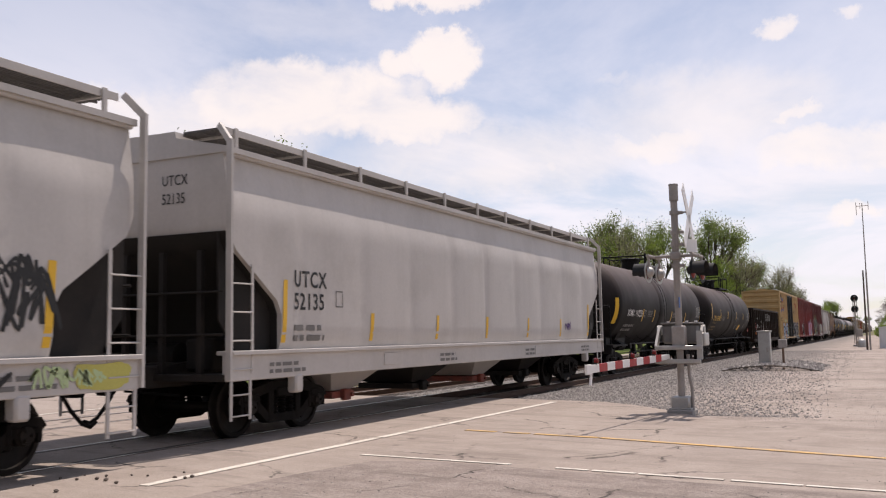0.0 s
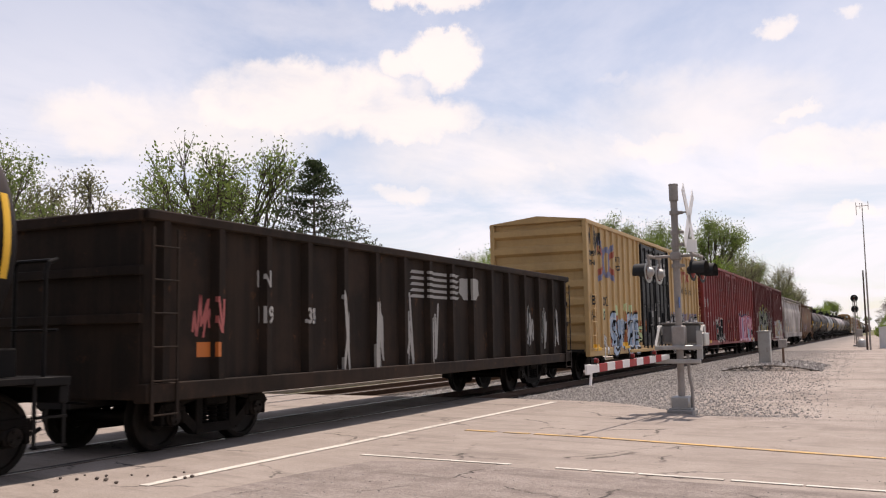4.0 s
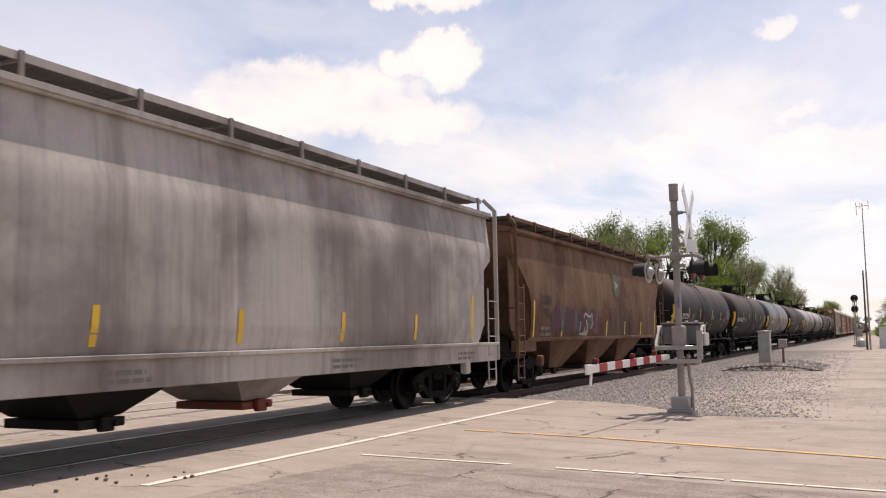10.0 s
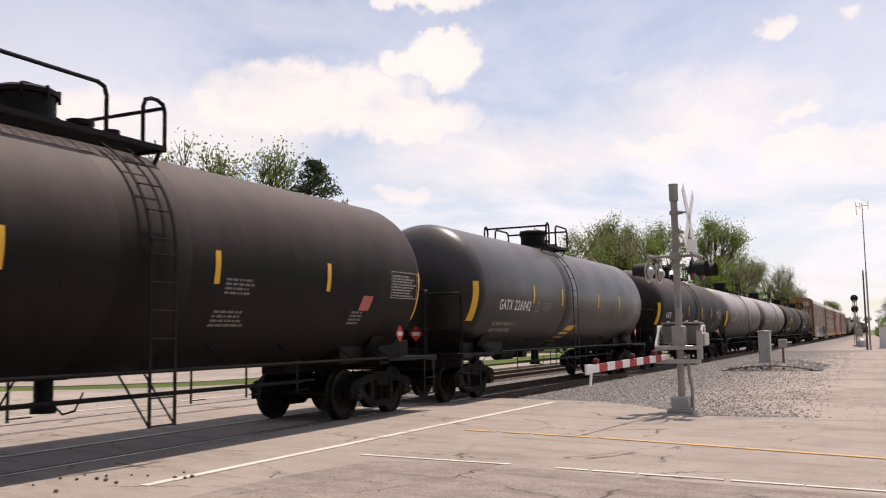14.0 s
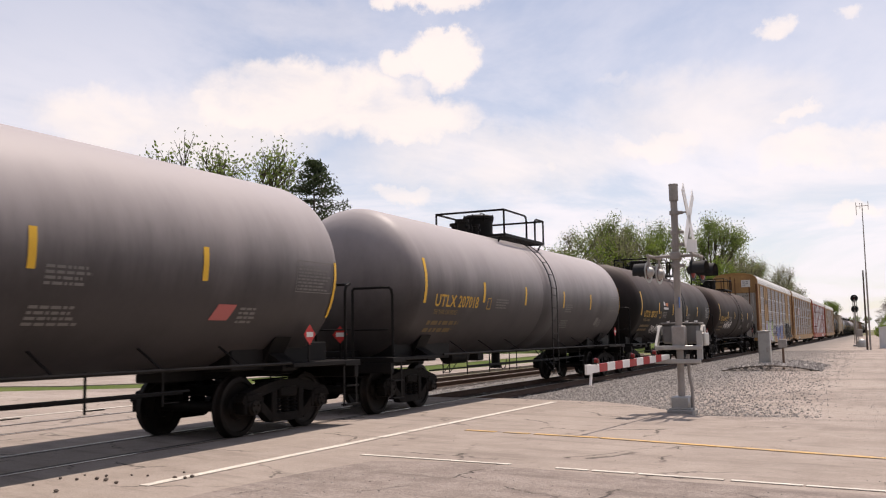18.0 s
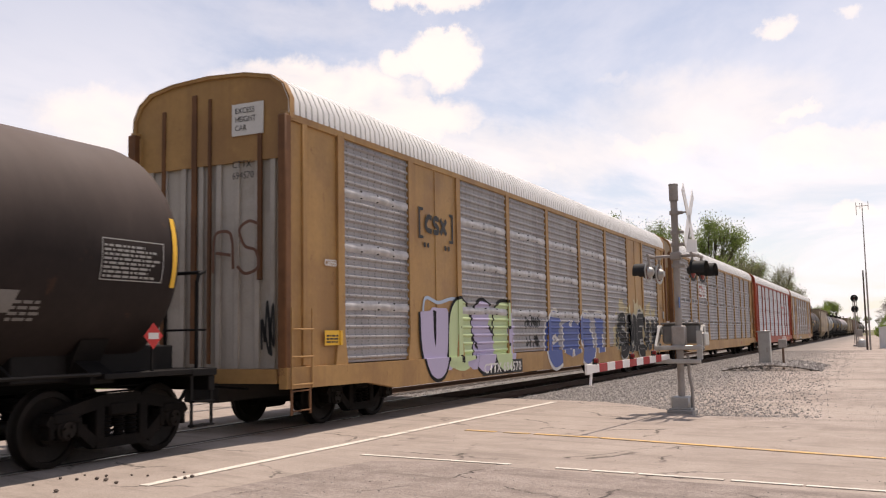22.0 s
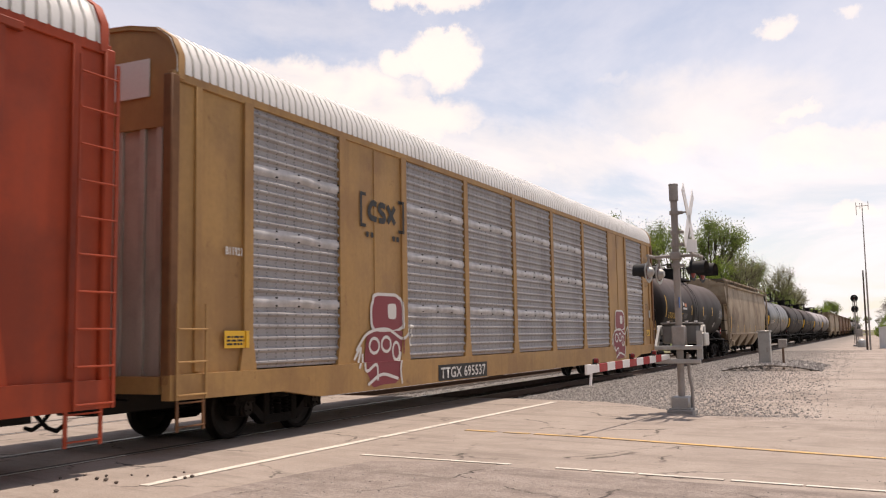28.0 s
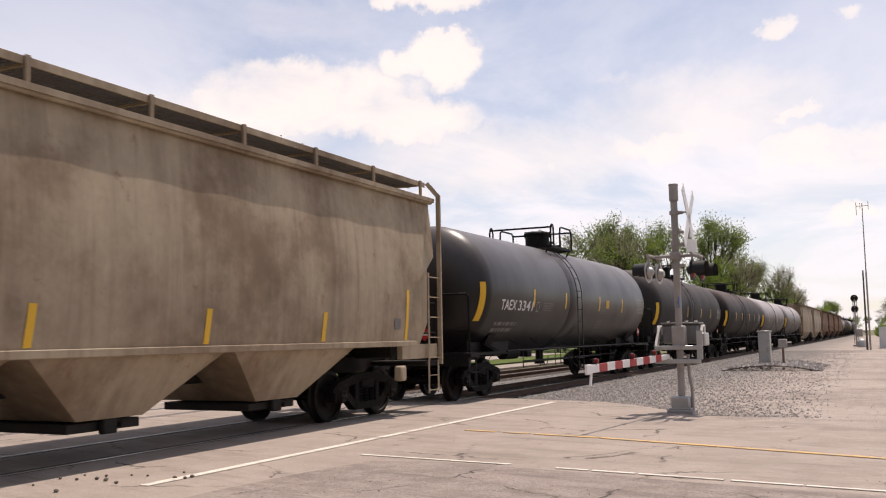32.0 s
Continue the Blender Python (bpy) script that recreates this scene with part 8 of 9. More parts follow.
# faint loops of an older scrawl
lay(brush_mesh(swirls(171, -4.5, 2.5, 2.2, 1.6, 12, 0.45), 0.035), 0, 0, GHOST, "graffiti", "faint blue grey scrawl", 0.003)
lay(brush_mesh([oval(-4.2, 3.7, 0.2, 0.14), oval(-3.6, 3.85, 0.22, 0.1), [(-4.45, 3.0), (-4.4, 2.7), (-4.15, 2.45), (-3.9, 2.4)]], 0.05), 0, 0, GHOST, "graffiti", "faint blue grey scrawl", 0.005)
# pink piece
lay(blob_mesh(60, 6.5, 1.75, 50, 0.12), 2.62, 0.85, PINK, "graffiti", "pink sprayed ground", 0.003)
lay(blob_mesh(161, 0.45, 1.3), 2.35, 0.95, SKYB, "graffiti", "pale blue sprayed edge", 0.002)
spray_clouds(lay, 162, 2.6, 0.85, 6.4, 1.5, [ROSE, BERRY, PINK, LILAC, ROSE, PEACH], 26, 0.55, 0.005, "pink and lilac sprayed patch")
lay(brush_mesh([[(2.7, 2.35), (3.3, 2.55), (4.2, 2.45), (5.0, 2.5), (5.7, 2.62), (6.4, 2.4), (7.2, 2.35), (8.6, 2.38)]], 0.12), 0, 0, mat("dark blue spray", (0.035, 0.04, 0.09), 0.6, spread=0.2), "graffiti", "dark blue sprayed edge", 0.004)
burner(lay, "EMKZUSMK", 2.62, 8.75, 0.86, 2.42, 0.17, [ROSE, PINK, LILAC], [(0.16, BERRY)], "pink graffiti letters with deep pink outlines", 0.022, 163, gleam=ROSE)
for k, y in enumerate((2.75, 3.6, 4.35, 6.1, 6.55, 7.0)):
    lay(blob_mesh(180 + k, 0.28, 0.34, 20, 0.6), y, 2.42 + 0.06 * (k % 3), DULLWHITE, "graffiti", "white paint fleck", 0.044)
for y in (-4.96, 5.47):
    part("hatch_plate", Shape().box(1.56, 1.63, y - 0.38, y + 0.38, 4.45, 4.60, 0.015).box(1.60, 1.68, y - 0.10, y + 0.12, 4.42, 4.64, 0.02), BOX_RED, c, "small red hatch cover")
# painted end bay of the red boxcar
for k, (w, h, z) in enumerate(((0.52, 0.62, 1.45), (0.30, 0.55, 1.05), (0.55, 0.42, 0.76))):
    lay(blob_mesh(261 + k, w, h, 30, 0.25), 9.16 + 0.02 * k, z, PEACH, "graffiti", "cream sprayed patch", 0.004 + 0.001 * k)
lay(tag_strokes(264, 0.42, 0.34, 4, 0.022), 9.2, 1.68, INK, "graffiti", "black scrawl on cream paint", 0.012)
lay(tag_strokes(265, 0.42, 0.18, 4, 0.018), 9.2, 0.86, INK, "graffiti", "black scrawl on cream paint", 0.012)
lay(blob_mesh(266, 0.42, 0.24, 20, 0.2), 8.68, 1.22, SKYB, "graffiti", "pale blue sprayed patch", 0.040)
lay(blob_mesh(267, 0.36, 0.40, 20, 0.2), 8.60, 0.78, SKYB, "graffiti", "pale blue sprayed patch", 0.040)
lay(blob_mesh(268, 0.62, 0.85, 20, 0.15), 6.75, 0.80, SKYB, "graffiti", "pale blue sprayed patch", 0.040)
lay(skew_mesh(0.66, 0.40, 0), 7.98, 1.20, DULLWHITE, "data_plate", "white bordered black data plate", 0.046)
for y in (8.01, 8.325):
    lay(skew_mesh(0.285, 0.29, 0), y, 1.28, DOOR_BLACK, "data_plate", "black painted data square", 0.050)
lay(skew_mesh(0.55, 0.18, 0), 8.0, 0.88, YELLOWTXT, "reflective_stripe", "dull yellow plate", 0.046)
lay(skew_mesh(0.12, 0.98, 0), 8.92, 1.42, YELLOWTXT, "reflective_stripe", "dull yellow upright stripe", 0.046)
lay(tag_strokes(62, 0.55, 0.6, 4, 0.035), -9.3, 2.7, WHITE, "graffiti", "white scrawl")
lay(blob_mesh(63, 0.5, 0.5), -8.42, 2.75, DULLWHITE, "graffiti", "white spray blob")
lay(tag_strokes(64, 0.8, 0.34, 4, 0.04), -9.25, 0.86, PINK, "graffiti", "pink scrawl")
for y in (-8.4, 0.4, 5.4):
    lay(skew_mesh(0.5, 0.18, 0), y, 0.9, YELLOWTXT, "reflective_stripe", "dull yellow plate", 0.012)

# maroon boxcar
c, lay = box_car(136.4, "maroon boxcar covered in green and pastel graffiti", BOX_MAROON, BOX_MAROON, ribs_l, ribs_r, DOORS, half=9.48, end_band=PANEL_WHITE, roof_paint=BOX_MAROON)
couple(c, 136.4)
for y, w, text in ((-8.58, 0.64, "KC"), (-7.70, 0.46, "S")):
    lay(skew_mesh(w, 0.42, 0), y, 2.42, WHITE, "number_patch", "white painted square")
    lay(letters(text, 0.44, bold=0.016, width=0.86), y + 0.04, 2.46, INK, "lettering", "black painted mark", 0.008)
for y, text, out in ((-8.54, "11", 0.004), (-7.68, "23", 0.004), (-6.74, "28", 0.074)):
    lay(skew_mesh(0.54, 0.34, 0), y, 1.98, DOOR_BLACK, "number_patch", "black painted square", out)
    lay(letters(text, 0.34, bold=0.013, width=0.88), y + 0.09, 2.03, WHITE, "lettering", "white painted number", out + 0.004)
part("lettering", letters("KCS 112328", 0.22, bold=0.003, width=0.85), INK, c, "black painted car number", pose(0.10, -9.495, 4.62, 0, 0, -90))
lay(blob_mesh(81, 1.0, 1.05, 30, 0.1), -8.4, 0.82, DULLWHITE, "graffiti", "white spray cloud", 0.003)
lay(blob_mesh(82, 0.7, 0.9, 30, 0.1), -7.75, 0.78, SKYB, "graffiti", "pale blue spray cloud", 0.004)
# wild grey green piece: a yellow green edge, pale ground, black swoops with white outlines
TOPS = [(-7.35, 2.35), (-7.0, 2.90), (-6.73, 3.38), (-6.5, 2.95), (-6.08, 3.28), (-5.88, 2.72), (-5.4, 2.92), (-4.95, 3.30), (-4.62, 3.40), (-4.2, 2.98), (-3.81, 3.10), (-3.4, 2.62), (-2.9, 3.24), (-2.3, 3.02), (-1.5, 3.06), (-1.0, 2.80), (-0.4, 2.62), (0.45, 2.70)]
EDGES = [[a, ((a[0] + b[0]) / 2, (a[1] + b[1]) / 2 + 0.04), b] for a, b in zip(TOPS, TOPS[1:])]
lay(brush_mesh(EDGES, 0.20), 0, 0, HALO, "graffiti", "yellow green spray halo", 0.002)
lay(brush_mesh([[(-7.75, 2.28), (-7.45, 2.36), (-7.2, 2.62)], [(-7.5, 2.85), (-7.2, 2.55), (-6.95, 2.3)], [(-6.73, 3.5), (-6.70, 3.2), (-6.7, 2.9)], [(-6.06, 3.42), (-6.06, 3.1), (-6.1, 2.8)]], 0.10), 0, 0, HALO, "graffiti", "yellow green sprayed flick", 0.0125)
PALEGREEN = mat("chalky green spray", (0.30, 0.345, 0.235), 0.6, spread=0.3, grain=4)
SLATE = mat("slate grey spray", (0.125, 0.135, 0.125), 0.6, spread=0.3, grain=5)
for k in range(17):
    y = -7.0 + 0.46 * k
    top = max(z for a, z in TOPS if abs(a - y) < 0.75)
    lay(blob_mesh(83 + k, 0.95, min(top - 0.18, 2.95) - 0.80, 40, 0.28), y - 0.5, 0.80, (SAGE, PALEGREEN, PALEGREEN)[k % 3], "graffiti", "pale green sprayed ground", 0.010 + 0.0004 * k)
FACES = [[(-6.9, 2.1), (-6.6, 2.75), (-6.2, 2.72), (-5.9, 2.3)], [(-5.6, 2.7), (-5.3, 2.3), (-5.2, 1.9)], [(-4.85, 3.0), (-4.6, 2.5), (-4.25, 2.0)], [(-3.7, 2.2), (-3.3, 1.9), (-3.0, 1.6)], [(-2.7, 2.7), (-2.2, 2.8), (-1.7, 2.6)], [(-1.5, 1.6), (-1.2, 2.2), (-0.8, 2.4)], [(-0.5, 1.3), (-0.2, 1.9), (0.1, 2.2)], [(-2.0, 1.0), (-1.2, 1.05), (-0.4, 0.98)]]
lay(brush_mesh(FACES, 0.42), 0, 0, SLATE, "graffiti", "slate grey letter faces", 0.018)
OCHRE = mat("ochre spray", (0.36, 0.27, 0.09), 0.6, spread=0.25)
lay(brush_mesh([[(-6.35, 1.95), (-6.25, 1.5), (-6.05, 1.25)], [(-6.1, 1.55), (-5.7, 1.62), (-5.2, 1.60)], [(-5.42, 2.45), (-5.25, 2.25), (-5.15, 2.0)], [(-2.78, 1.15), (-2.72, 1.5), (-2.6, 1.85)], [(-0.9, 1.2), (-0.85, 1.5), (-0.7, 1.7)]], 0.26), 0, 0, OCHRE, "graffiti", "ochre sprayed patch", 0.024)
INKS = [[(-6.98, 1.0), (-7.0, 1.8), (-6.80, 2.40), (-6.42, 2.52), (-6.10, 2.30), (-6.02, 1.9)], [(-6.72, 3.05), (-6.95, 2.85), (-6.9, 2.65)], [(-6.05, 1.15), (-5.75, 1.45), (-5.35, 1.3), (-5.1, 1.02)], [(-5.95, 2.05), (-5.55, 2.42), (-5.05, 2.72)], [(-4.92, 3.22), (-4.55, 3.0), (-4.28, 2.62)], [(-4.98, 1.98), (-4.6, 2.08), (-4.25, 1.92), (-4.05, 2.3)],
        [(-4.75, 1.7), (-4.55, 1.35), (-4.2, 1.1)], [(-4.0, 2.9), (-3.75, 2.5), (-3.6, 2.2)], [(-3.75, 1.0), (-3.5, 1.35), (-3.1, 1.45)], [(-3.4, 0.95), (-3.1, 1.1), (-2.95, 1.4)], oval(-2.35, 1.72, 0.52, 0.85, 12), [(-2.45, 1.2), (-2.3, 1.7), (-2.05, 2.2)], [(-2.9, 3.0), (-2.7, 2.75), (-2.5, 2.7)], [(-1.75, 1.05), (-1.55, 1.8), (-1.6, 2.5)],
        [(-1.3, 1.2), (-1.0, 1.8), (-1.1, 2.6)], [(-0.85, 1.0), (-0.6, 1.5), (-0.55, 2.2), (-0.75, 2.5)], [(-0.35, 1.1), (-0.15, 1.6), (-0.3, 2.3)], [(0.05, 1.2), (0.2, 1.9), (0.1, 2.4)], [(-6.4, 0.95), (-5.9, 0.88), (-5.4, 0.95)], [(-1.9, 2.85), (-1.4, 2.7), (-1.0, 2.5)]]
lay(brush_mesh(INKS, 0.265), 0, 0, DULLWHITE, "graffiti", "pale outlines of black shapes", 0.028)
lay(brush_mesh(INKS, 0.215), 0, 0, JET, "graffiti", "black swooping shapes", 0.041)
FLARES = [[(y - r, z - 0.10 * r), (y, z), (y + r, z + 0.10 * r)] for y, z, r in ((-7.25, 1.78, 0.5), (-7.2, 1.62, 0.42), (-5.6, 2.02, 0.75), (-5.5, 1.76, 0.85), (-3.4, 2.16, 0.65), (-3.4, 1.88, 0.6), (-4.45, 1.30, 0.4), (-1.1, 2.98, 0.3), (-0.6, 2.2, 0.5), (-2.3, 1.2, 0.6))]
FLARES += [[(y, z - r), (y + 0.02, z), (y, z + r)] for y, z, r in ((-7.15, 1.75, 0.5), (-5.75, 1.8, 0.7), (-3.32, 1.95, 1.0), (-4.5, 1.3, 0.45), (-1.1, 2.98, 0.35), (0.2, 2.2, 0.6), (-0.5, 1.8, 0.7))]
lay(brush_mesh(FLARES, 0.040), 0, 0, DULLWHITE, "graffiti", "thin white flares", 0.054)
lay(brush_mesh(swirls(193, -7.2, 0.9, 7.6, 1.7, 20, 0.5), 0.030), 0, 0, DULLWHITE, "graffiti", "thin white strokes", 0.064)
for y, z, h in ((-4.32, 1.2, 0.5), (-2.82, 1.15, 0.5)):
    lay(skew_mesh(0.12, h, 0), y, z, YELLOW, "reflective_stripe", "yellow upright stripe", 0.078)
# pastel piece
PASTELS = [mat("dusty rose spray", (0.40, 0.29, 0.265), 0.6, spread=0.4, grain=3), mat("cream spray", (0.47, 0.43, 0.32), 0.6, spread=0.4, grain=3), mat("pale teal spray", (0.29, 0.37, 0.33), 0.6, spread=0.4, grain=3), mat("tan spray", (0.36, 0.265, 0.19), 0.6, spread=0.4, grain=3), mat("dusty pink spray", (0.43, 0.26, 0.28), 0.6, spread=0.4, grain=3)]
for k, (y, top) in enumerate(((1.2, 1.6), (1.95, 1.9), (2.6, 2.2), (3.25, 2.42), (3.9, 2.5), (4.6, 2.35), (5.3, 2.5), (6.0, 2.5), (6.7, 2.45), (7.3, 2.55), (7.9, 2.3), (8.5, 2.45), (9.0, 2.1))):
    lay(blob_mesh(420 + k, 1.25, top - 0.60, 60, 0.32), y - 0.6, 0.60, PASTELS[k * 3 % 5], "graffiti", "pastel sprayed ground", 0.0025 + 0.0004 * k)
spray_clouds(lay, 195, 1.3, 0.66, 7.9, 1.6, [PASTELS[3], PASTELS[1], PASTELS[2], PASTELS[0], PASTELS[1], PASTELS[4], PASTELS[1], PASTELS[3], PASTELS[1], SKYB], 46, 0.75, 0.009, "pastel sprayed patch")
for y, z, m in ((2.75, 1.2, YELLOW), (3.72, 1.2, YELLOW), (7.2, 1.25, YELLOW)):
    lay(skew_mesh(0.13, 0.50, 0), y, z, m, "reflective_stripe", "yellow upright stripe", 0.052)
part("hatch_plate", Shape().box(1.56, 1.70, 6.25, 6.95, 1.72, 1.90, 0.015), PASTELS[1], c, "painted hatch cover")
lay(brush_mesh(swirls(196, 2.0, 0.75, 7.0, 1.5, 12, 0.5), 0.04), 0, 0, SKYB, "graffiti", "pale blue outline strokes", 0.040)
lay(blob_mesh(102, 1.6, 1.6), 8.0, 0.72, PINK, "graffiti", "pink spray cloud", 0.005)
lay(brush_mesh([[(-9.44, 3.62), (-9.36, 3.42), (-9.40, 3.20)], [(-9.44, 3.40), (-9.25, 3.48), (-9.22, 3.34), (-9.10, 3.56)], [(-9.05, 3.56), (-9.02, 3.38), (-8.92, 3.40), (-8.88, 3.60)], [(-9.15, 3.60), (-8.85, 3.62)], [(-9.30, 3.32), (-9.1, 3.24), (-8.95, 3.36), (-8.82, 3.44)], [(-9.36, 3.18), (-9.2, 3.28), (-9.05, 3.12), (-8.9, 3.26)], [(-9.24, 3.70), (-9.2, 3.78), (-9.22, 3.86)], [(-9.12, 3.70), (-9.1, 3.82)], [(-9.34, 3.72), (-9.38, 3.80)]], 0.042), 0, 0, WHITE, "graffiti", "white scrawl")
lay(tag_strokes(104, 0.9, 0.45, 6, 0.035), 8.4, 3.15, WHITE, "graffiti", "white scrawl")
notices(lay, -1.10, 1.50, 4.28, DULLWHITE)
door_papers(lay, 105, 0.2, 2.4)
for y, z, h in ((-8.74, 1.36, 0.48), (-6.22, 1.10, 0.44)):
    lay(skew_mesh(0.12, h, 0), y, z, YELLOWTXT, "reflective_stripe", "dull yellow upright stripe", 0.066)
lay(skew_mesh(0.55, 0.24, 0), -8.48, 0.86, YELLOW, "reflective_stripe", "yellow plate", 0.016)
part("hatch_plate", Shape().box(1.56, 1.66, 5.3, 5.95, 4.25, 4.43, 0.015), BOX_MAROON, c, "small maroon hatch cover")

# stained pale hopper and rusty brown hopper
c, lay = hopper_car(156.8, "pale covered hopper with dark soot stains", HOPPER_STAIN, "pellet", 9.35, "GBRX", "98807", reach=10.0, top=4.3,
                    cut=[(1.30, 8.25), (1.44, 8.03), (1.80, 7.92), (2.19, 7.95), (2.50, 8.15), (2.76, 8.43), (3.22, 9.20), (4.3, 9.30)], mark_y=1.92)
couple(c, 156.8)
lay(frame_mesh(0.2, 0.25, 0.02), -5.3, 2.2, GREYINK, "test_mark", "small outlined square")
part("small_print", bars_mesh(1, 0.85, 0.2, 44), GREYINK, c, "row of painted maker's print", pose(1.648, -6.3, 1.06))
c, lay = hopper_car(175.9, "rust-brown covered hopper with a faded round emblem", HOPPER_BROWN, "grain", 8.3, "CGEX", "1196", reach=9.2, bays=3, mark_y=1.88, top=4.14,
                    cut=[(1.37, 7.17), (2.30, 7.17), (2.66, 7.30), (3.10, 7.75), (3.45, 8.20), (4.14, 8.25)])
couple(c, 175.9)
ring = [(0.43 + 0.43 * math.cos(a), 0.40 + 0.40 * math.sin(a)) for a in [i * math.pi / 14 for i in range(28)]]
lay(Shape().poly([(0, y, z) for y, z in ring]).mesh("emblem", 0), 0.92, 2.72, GREENINK, "emblem", "faded dark round emblem")
lay(Shape().poly([(0, 0.12, 0.40), (0, 0.36, 0.26), (0, 0.74, 0.40), (0, 0.36, 0.54)]).mesh("emblem", 0), 0.92, 2.72, HOPPER_TAN, "emblem", "pale leaf shape in the emblem")
FADED = [mat("faded violet spray", (0.075, 0.045, 0.05), 0.7, spread=0.3), mat("faded plum spray", (0.10, 0.035, 0.05), 0.7, spread=0.3), mat("faded grey spray", (0.10, 0.085, 0.075), 0.7, spread=0.3)]
for k in range(11):
    lay(blob_mesh(110 + k, 0.55, 0.75 + 0.05 * (k * 5 % 6), 24, 0.5), -5.7 + 0.42 * k, 1.44, FADED[k % 3], "graffiti", "faded violet and grey spray")
lay(blob_mesh(131, 0.7, 0.8, 24, 0.5), -1.7, 1.44, MAGENTA, "graffiti", "dark magenta spray")
lay(brush_mesh(swirls(112, -3.0, 1.48, 1.3, 0.6, 5, 0.3), 0.07), 0, 0, DULLWHITE, "graffiti", "pale scrawl")
for k, ch in enumerate("RIVER"):
    lay(letters(ch, 1.15, bold=0.07, width=0.62), 0.42 + 0.66 * k, 1.48, FADED[0], "graffiti", "faded grey outlined graffiti letter")
    lay(letters(ch, 1.10, bold=0.01, width=0.62), 0.44 + 0.66 * k, 1.50, HOPPER_BROWN, "graffiti", "brown graffiti letter fill")

# eight tank cars
YPLATE = YELLOW
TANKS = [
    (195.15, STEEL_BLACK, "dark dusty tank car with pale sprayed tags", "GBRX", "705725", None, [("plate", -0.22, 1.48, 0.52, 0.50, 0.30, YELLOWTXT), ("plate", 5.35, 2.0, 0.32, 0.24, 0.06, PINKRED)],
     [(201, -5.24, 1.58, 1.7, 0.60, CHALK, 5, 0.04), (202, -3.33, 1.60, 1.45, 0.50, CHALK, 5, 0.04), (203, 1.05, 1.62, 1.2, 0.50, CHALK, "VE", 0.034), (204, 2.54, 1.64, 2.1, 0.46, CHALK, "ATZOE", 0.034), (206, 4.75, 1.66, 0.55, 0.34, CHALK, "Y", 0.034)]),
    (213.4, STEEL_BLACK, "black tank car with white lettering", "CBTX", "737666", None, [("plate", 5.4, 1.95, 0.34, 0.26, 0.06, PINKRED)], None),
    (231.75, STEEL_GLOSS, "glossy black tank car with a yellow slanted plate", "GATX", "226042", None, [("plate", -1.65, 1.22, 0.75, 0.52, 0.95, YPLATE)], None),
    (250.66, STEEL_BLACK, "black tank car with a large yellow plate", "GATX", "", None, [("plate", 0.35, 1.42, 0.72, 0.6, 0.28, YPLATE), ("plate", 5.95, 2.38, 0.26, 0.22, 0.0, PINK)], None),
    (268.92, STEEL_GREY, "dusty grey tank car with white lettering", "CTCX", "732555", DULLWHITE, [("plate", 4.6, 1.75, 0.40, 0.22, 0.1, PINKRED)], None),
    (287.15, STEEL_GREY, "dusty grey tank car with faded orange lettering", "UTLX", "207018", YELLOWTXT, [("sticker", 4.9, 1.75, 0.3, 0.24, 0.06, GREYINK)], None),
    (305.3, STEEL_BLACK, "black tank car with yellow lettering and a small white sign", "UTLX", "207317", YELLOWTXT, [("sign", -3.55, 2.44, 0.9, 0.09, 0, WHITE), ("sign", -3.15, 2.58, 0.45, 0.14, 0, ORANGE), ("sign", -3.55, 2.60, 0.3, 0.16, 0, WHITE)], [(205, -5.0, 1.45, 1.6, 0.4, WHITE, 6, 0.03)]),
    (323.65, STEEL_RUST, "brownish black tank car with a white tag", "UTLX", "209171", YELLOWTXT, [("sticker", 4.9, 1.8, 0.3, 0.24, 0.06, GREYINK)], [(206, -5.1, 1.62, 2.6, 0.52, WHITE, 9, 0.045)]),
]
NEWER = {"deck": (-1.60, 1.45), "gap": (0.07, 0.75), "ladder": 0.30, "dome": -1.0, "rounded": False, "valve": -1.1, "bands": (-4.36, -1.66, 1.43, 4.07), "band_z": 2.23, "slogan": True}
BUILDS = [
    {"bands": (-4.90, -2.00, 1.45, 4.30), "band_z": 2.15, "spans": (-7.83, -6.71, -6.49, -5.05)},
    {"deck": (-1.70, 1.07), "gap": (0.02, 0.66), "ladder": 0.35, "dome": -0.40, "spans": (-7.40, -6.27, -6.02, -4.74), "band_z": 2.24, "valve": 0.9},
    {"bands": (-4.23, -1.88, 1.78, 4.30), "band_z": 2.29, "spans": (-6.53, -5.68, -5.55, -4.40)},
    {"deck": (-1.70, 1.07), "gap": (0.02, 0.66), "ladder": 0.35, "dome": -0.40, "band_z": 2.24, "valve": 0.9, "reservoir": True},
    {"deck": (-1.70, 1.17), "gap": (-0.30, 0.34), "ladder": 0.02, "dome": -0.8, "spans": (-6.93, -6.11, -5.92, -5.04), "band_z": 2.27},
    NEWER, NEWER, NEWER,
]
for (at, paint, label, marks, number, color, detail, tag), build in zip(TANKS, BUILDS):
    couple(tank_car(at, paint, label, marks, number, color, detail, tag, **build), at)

# four autoracks
P_BOLT = [(-12.0, -9.45), (-7.25, -4.35), (-4.35, -1.45), (-1.45, 1.45), (1.45, 4.35), (4.35, 7.25), (9.45, 12.0)]
B_BOLT = [(-9.45, -7.25), (7.25, 9.45)]
P_CLIP = [(-12, -9.35), (-9.35, -7.45), (-7.45, -4.6), (-4.6, -1.55), (-1.55, 1.55), (1.55, 4.6), (4.6, 7.45), (7.45, 9.35), (9.35, 12)]


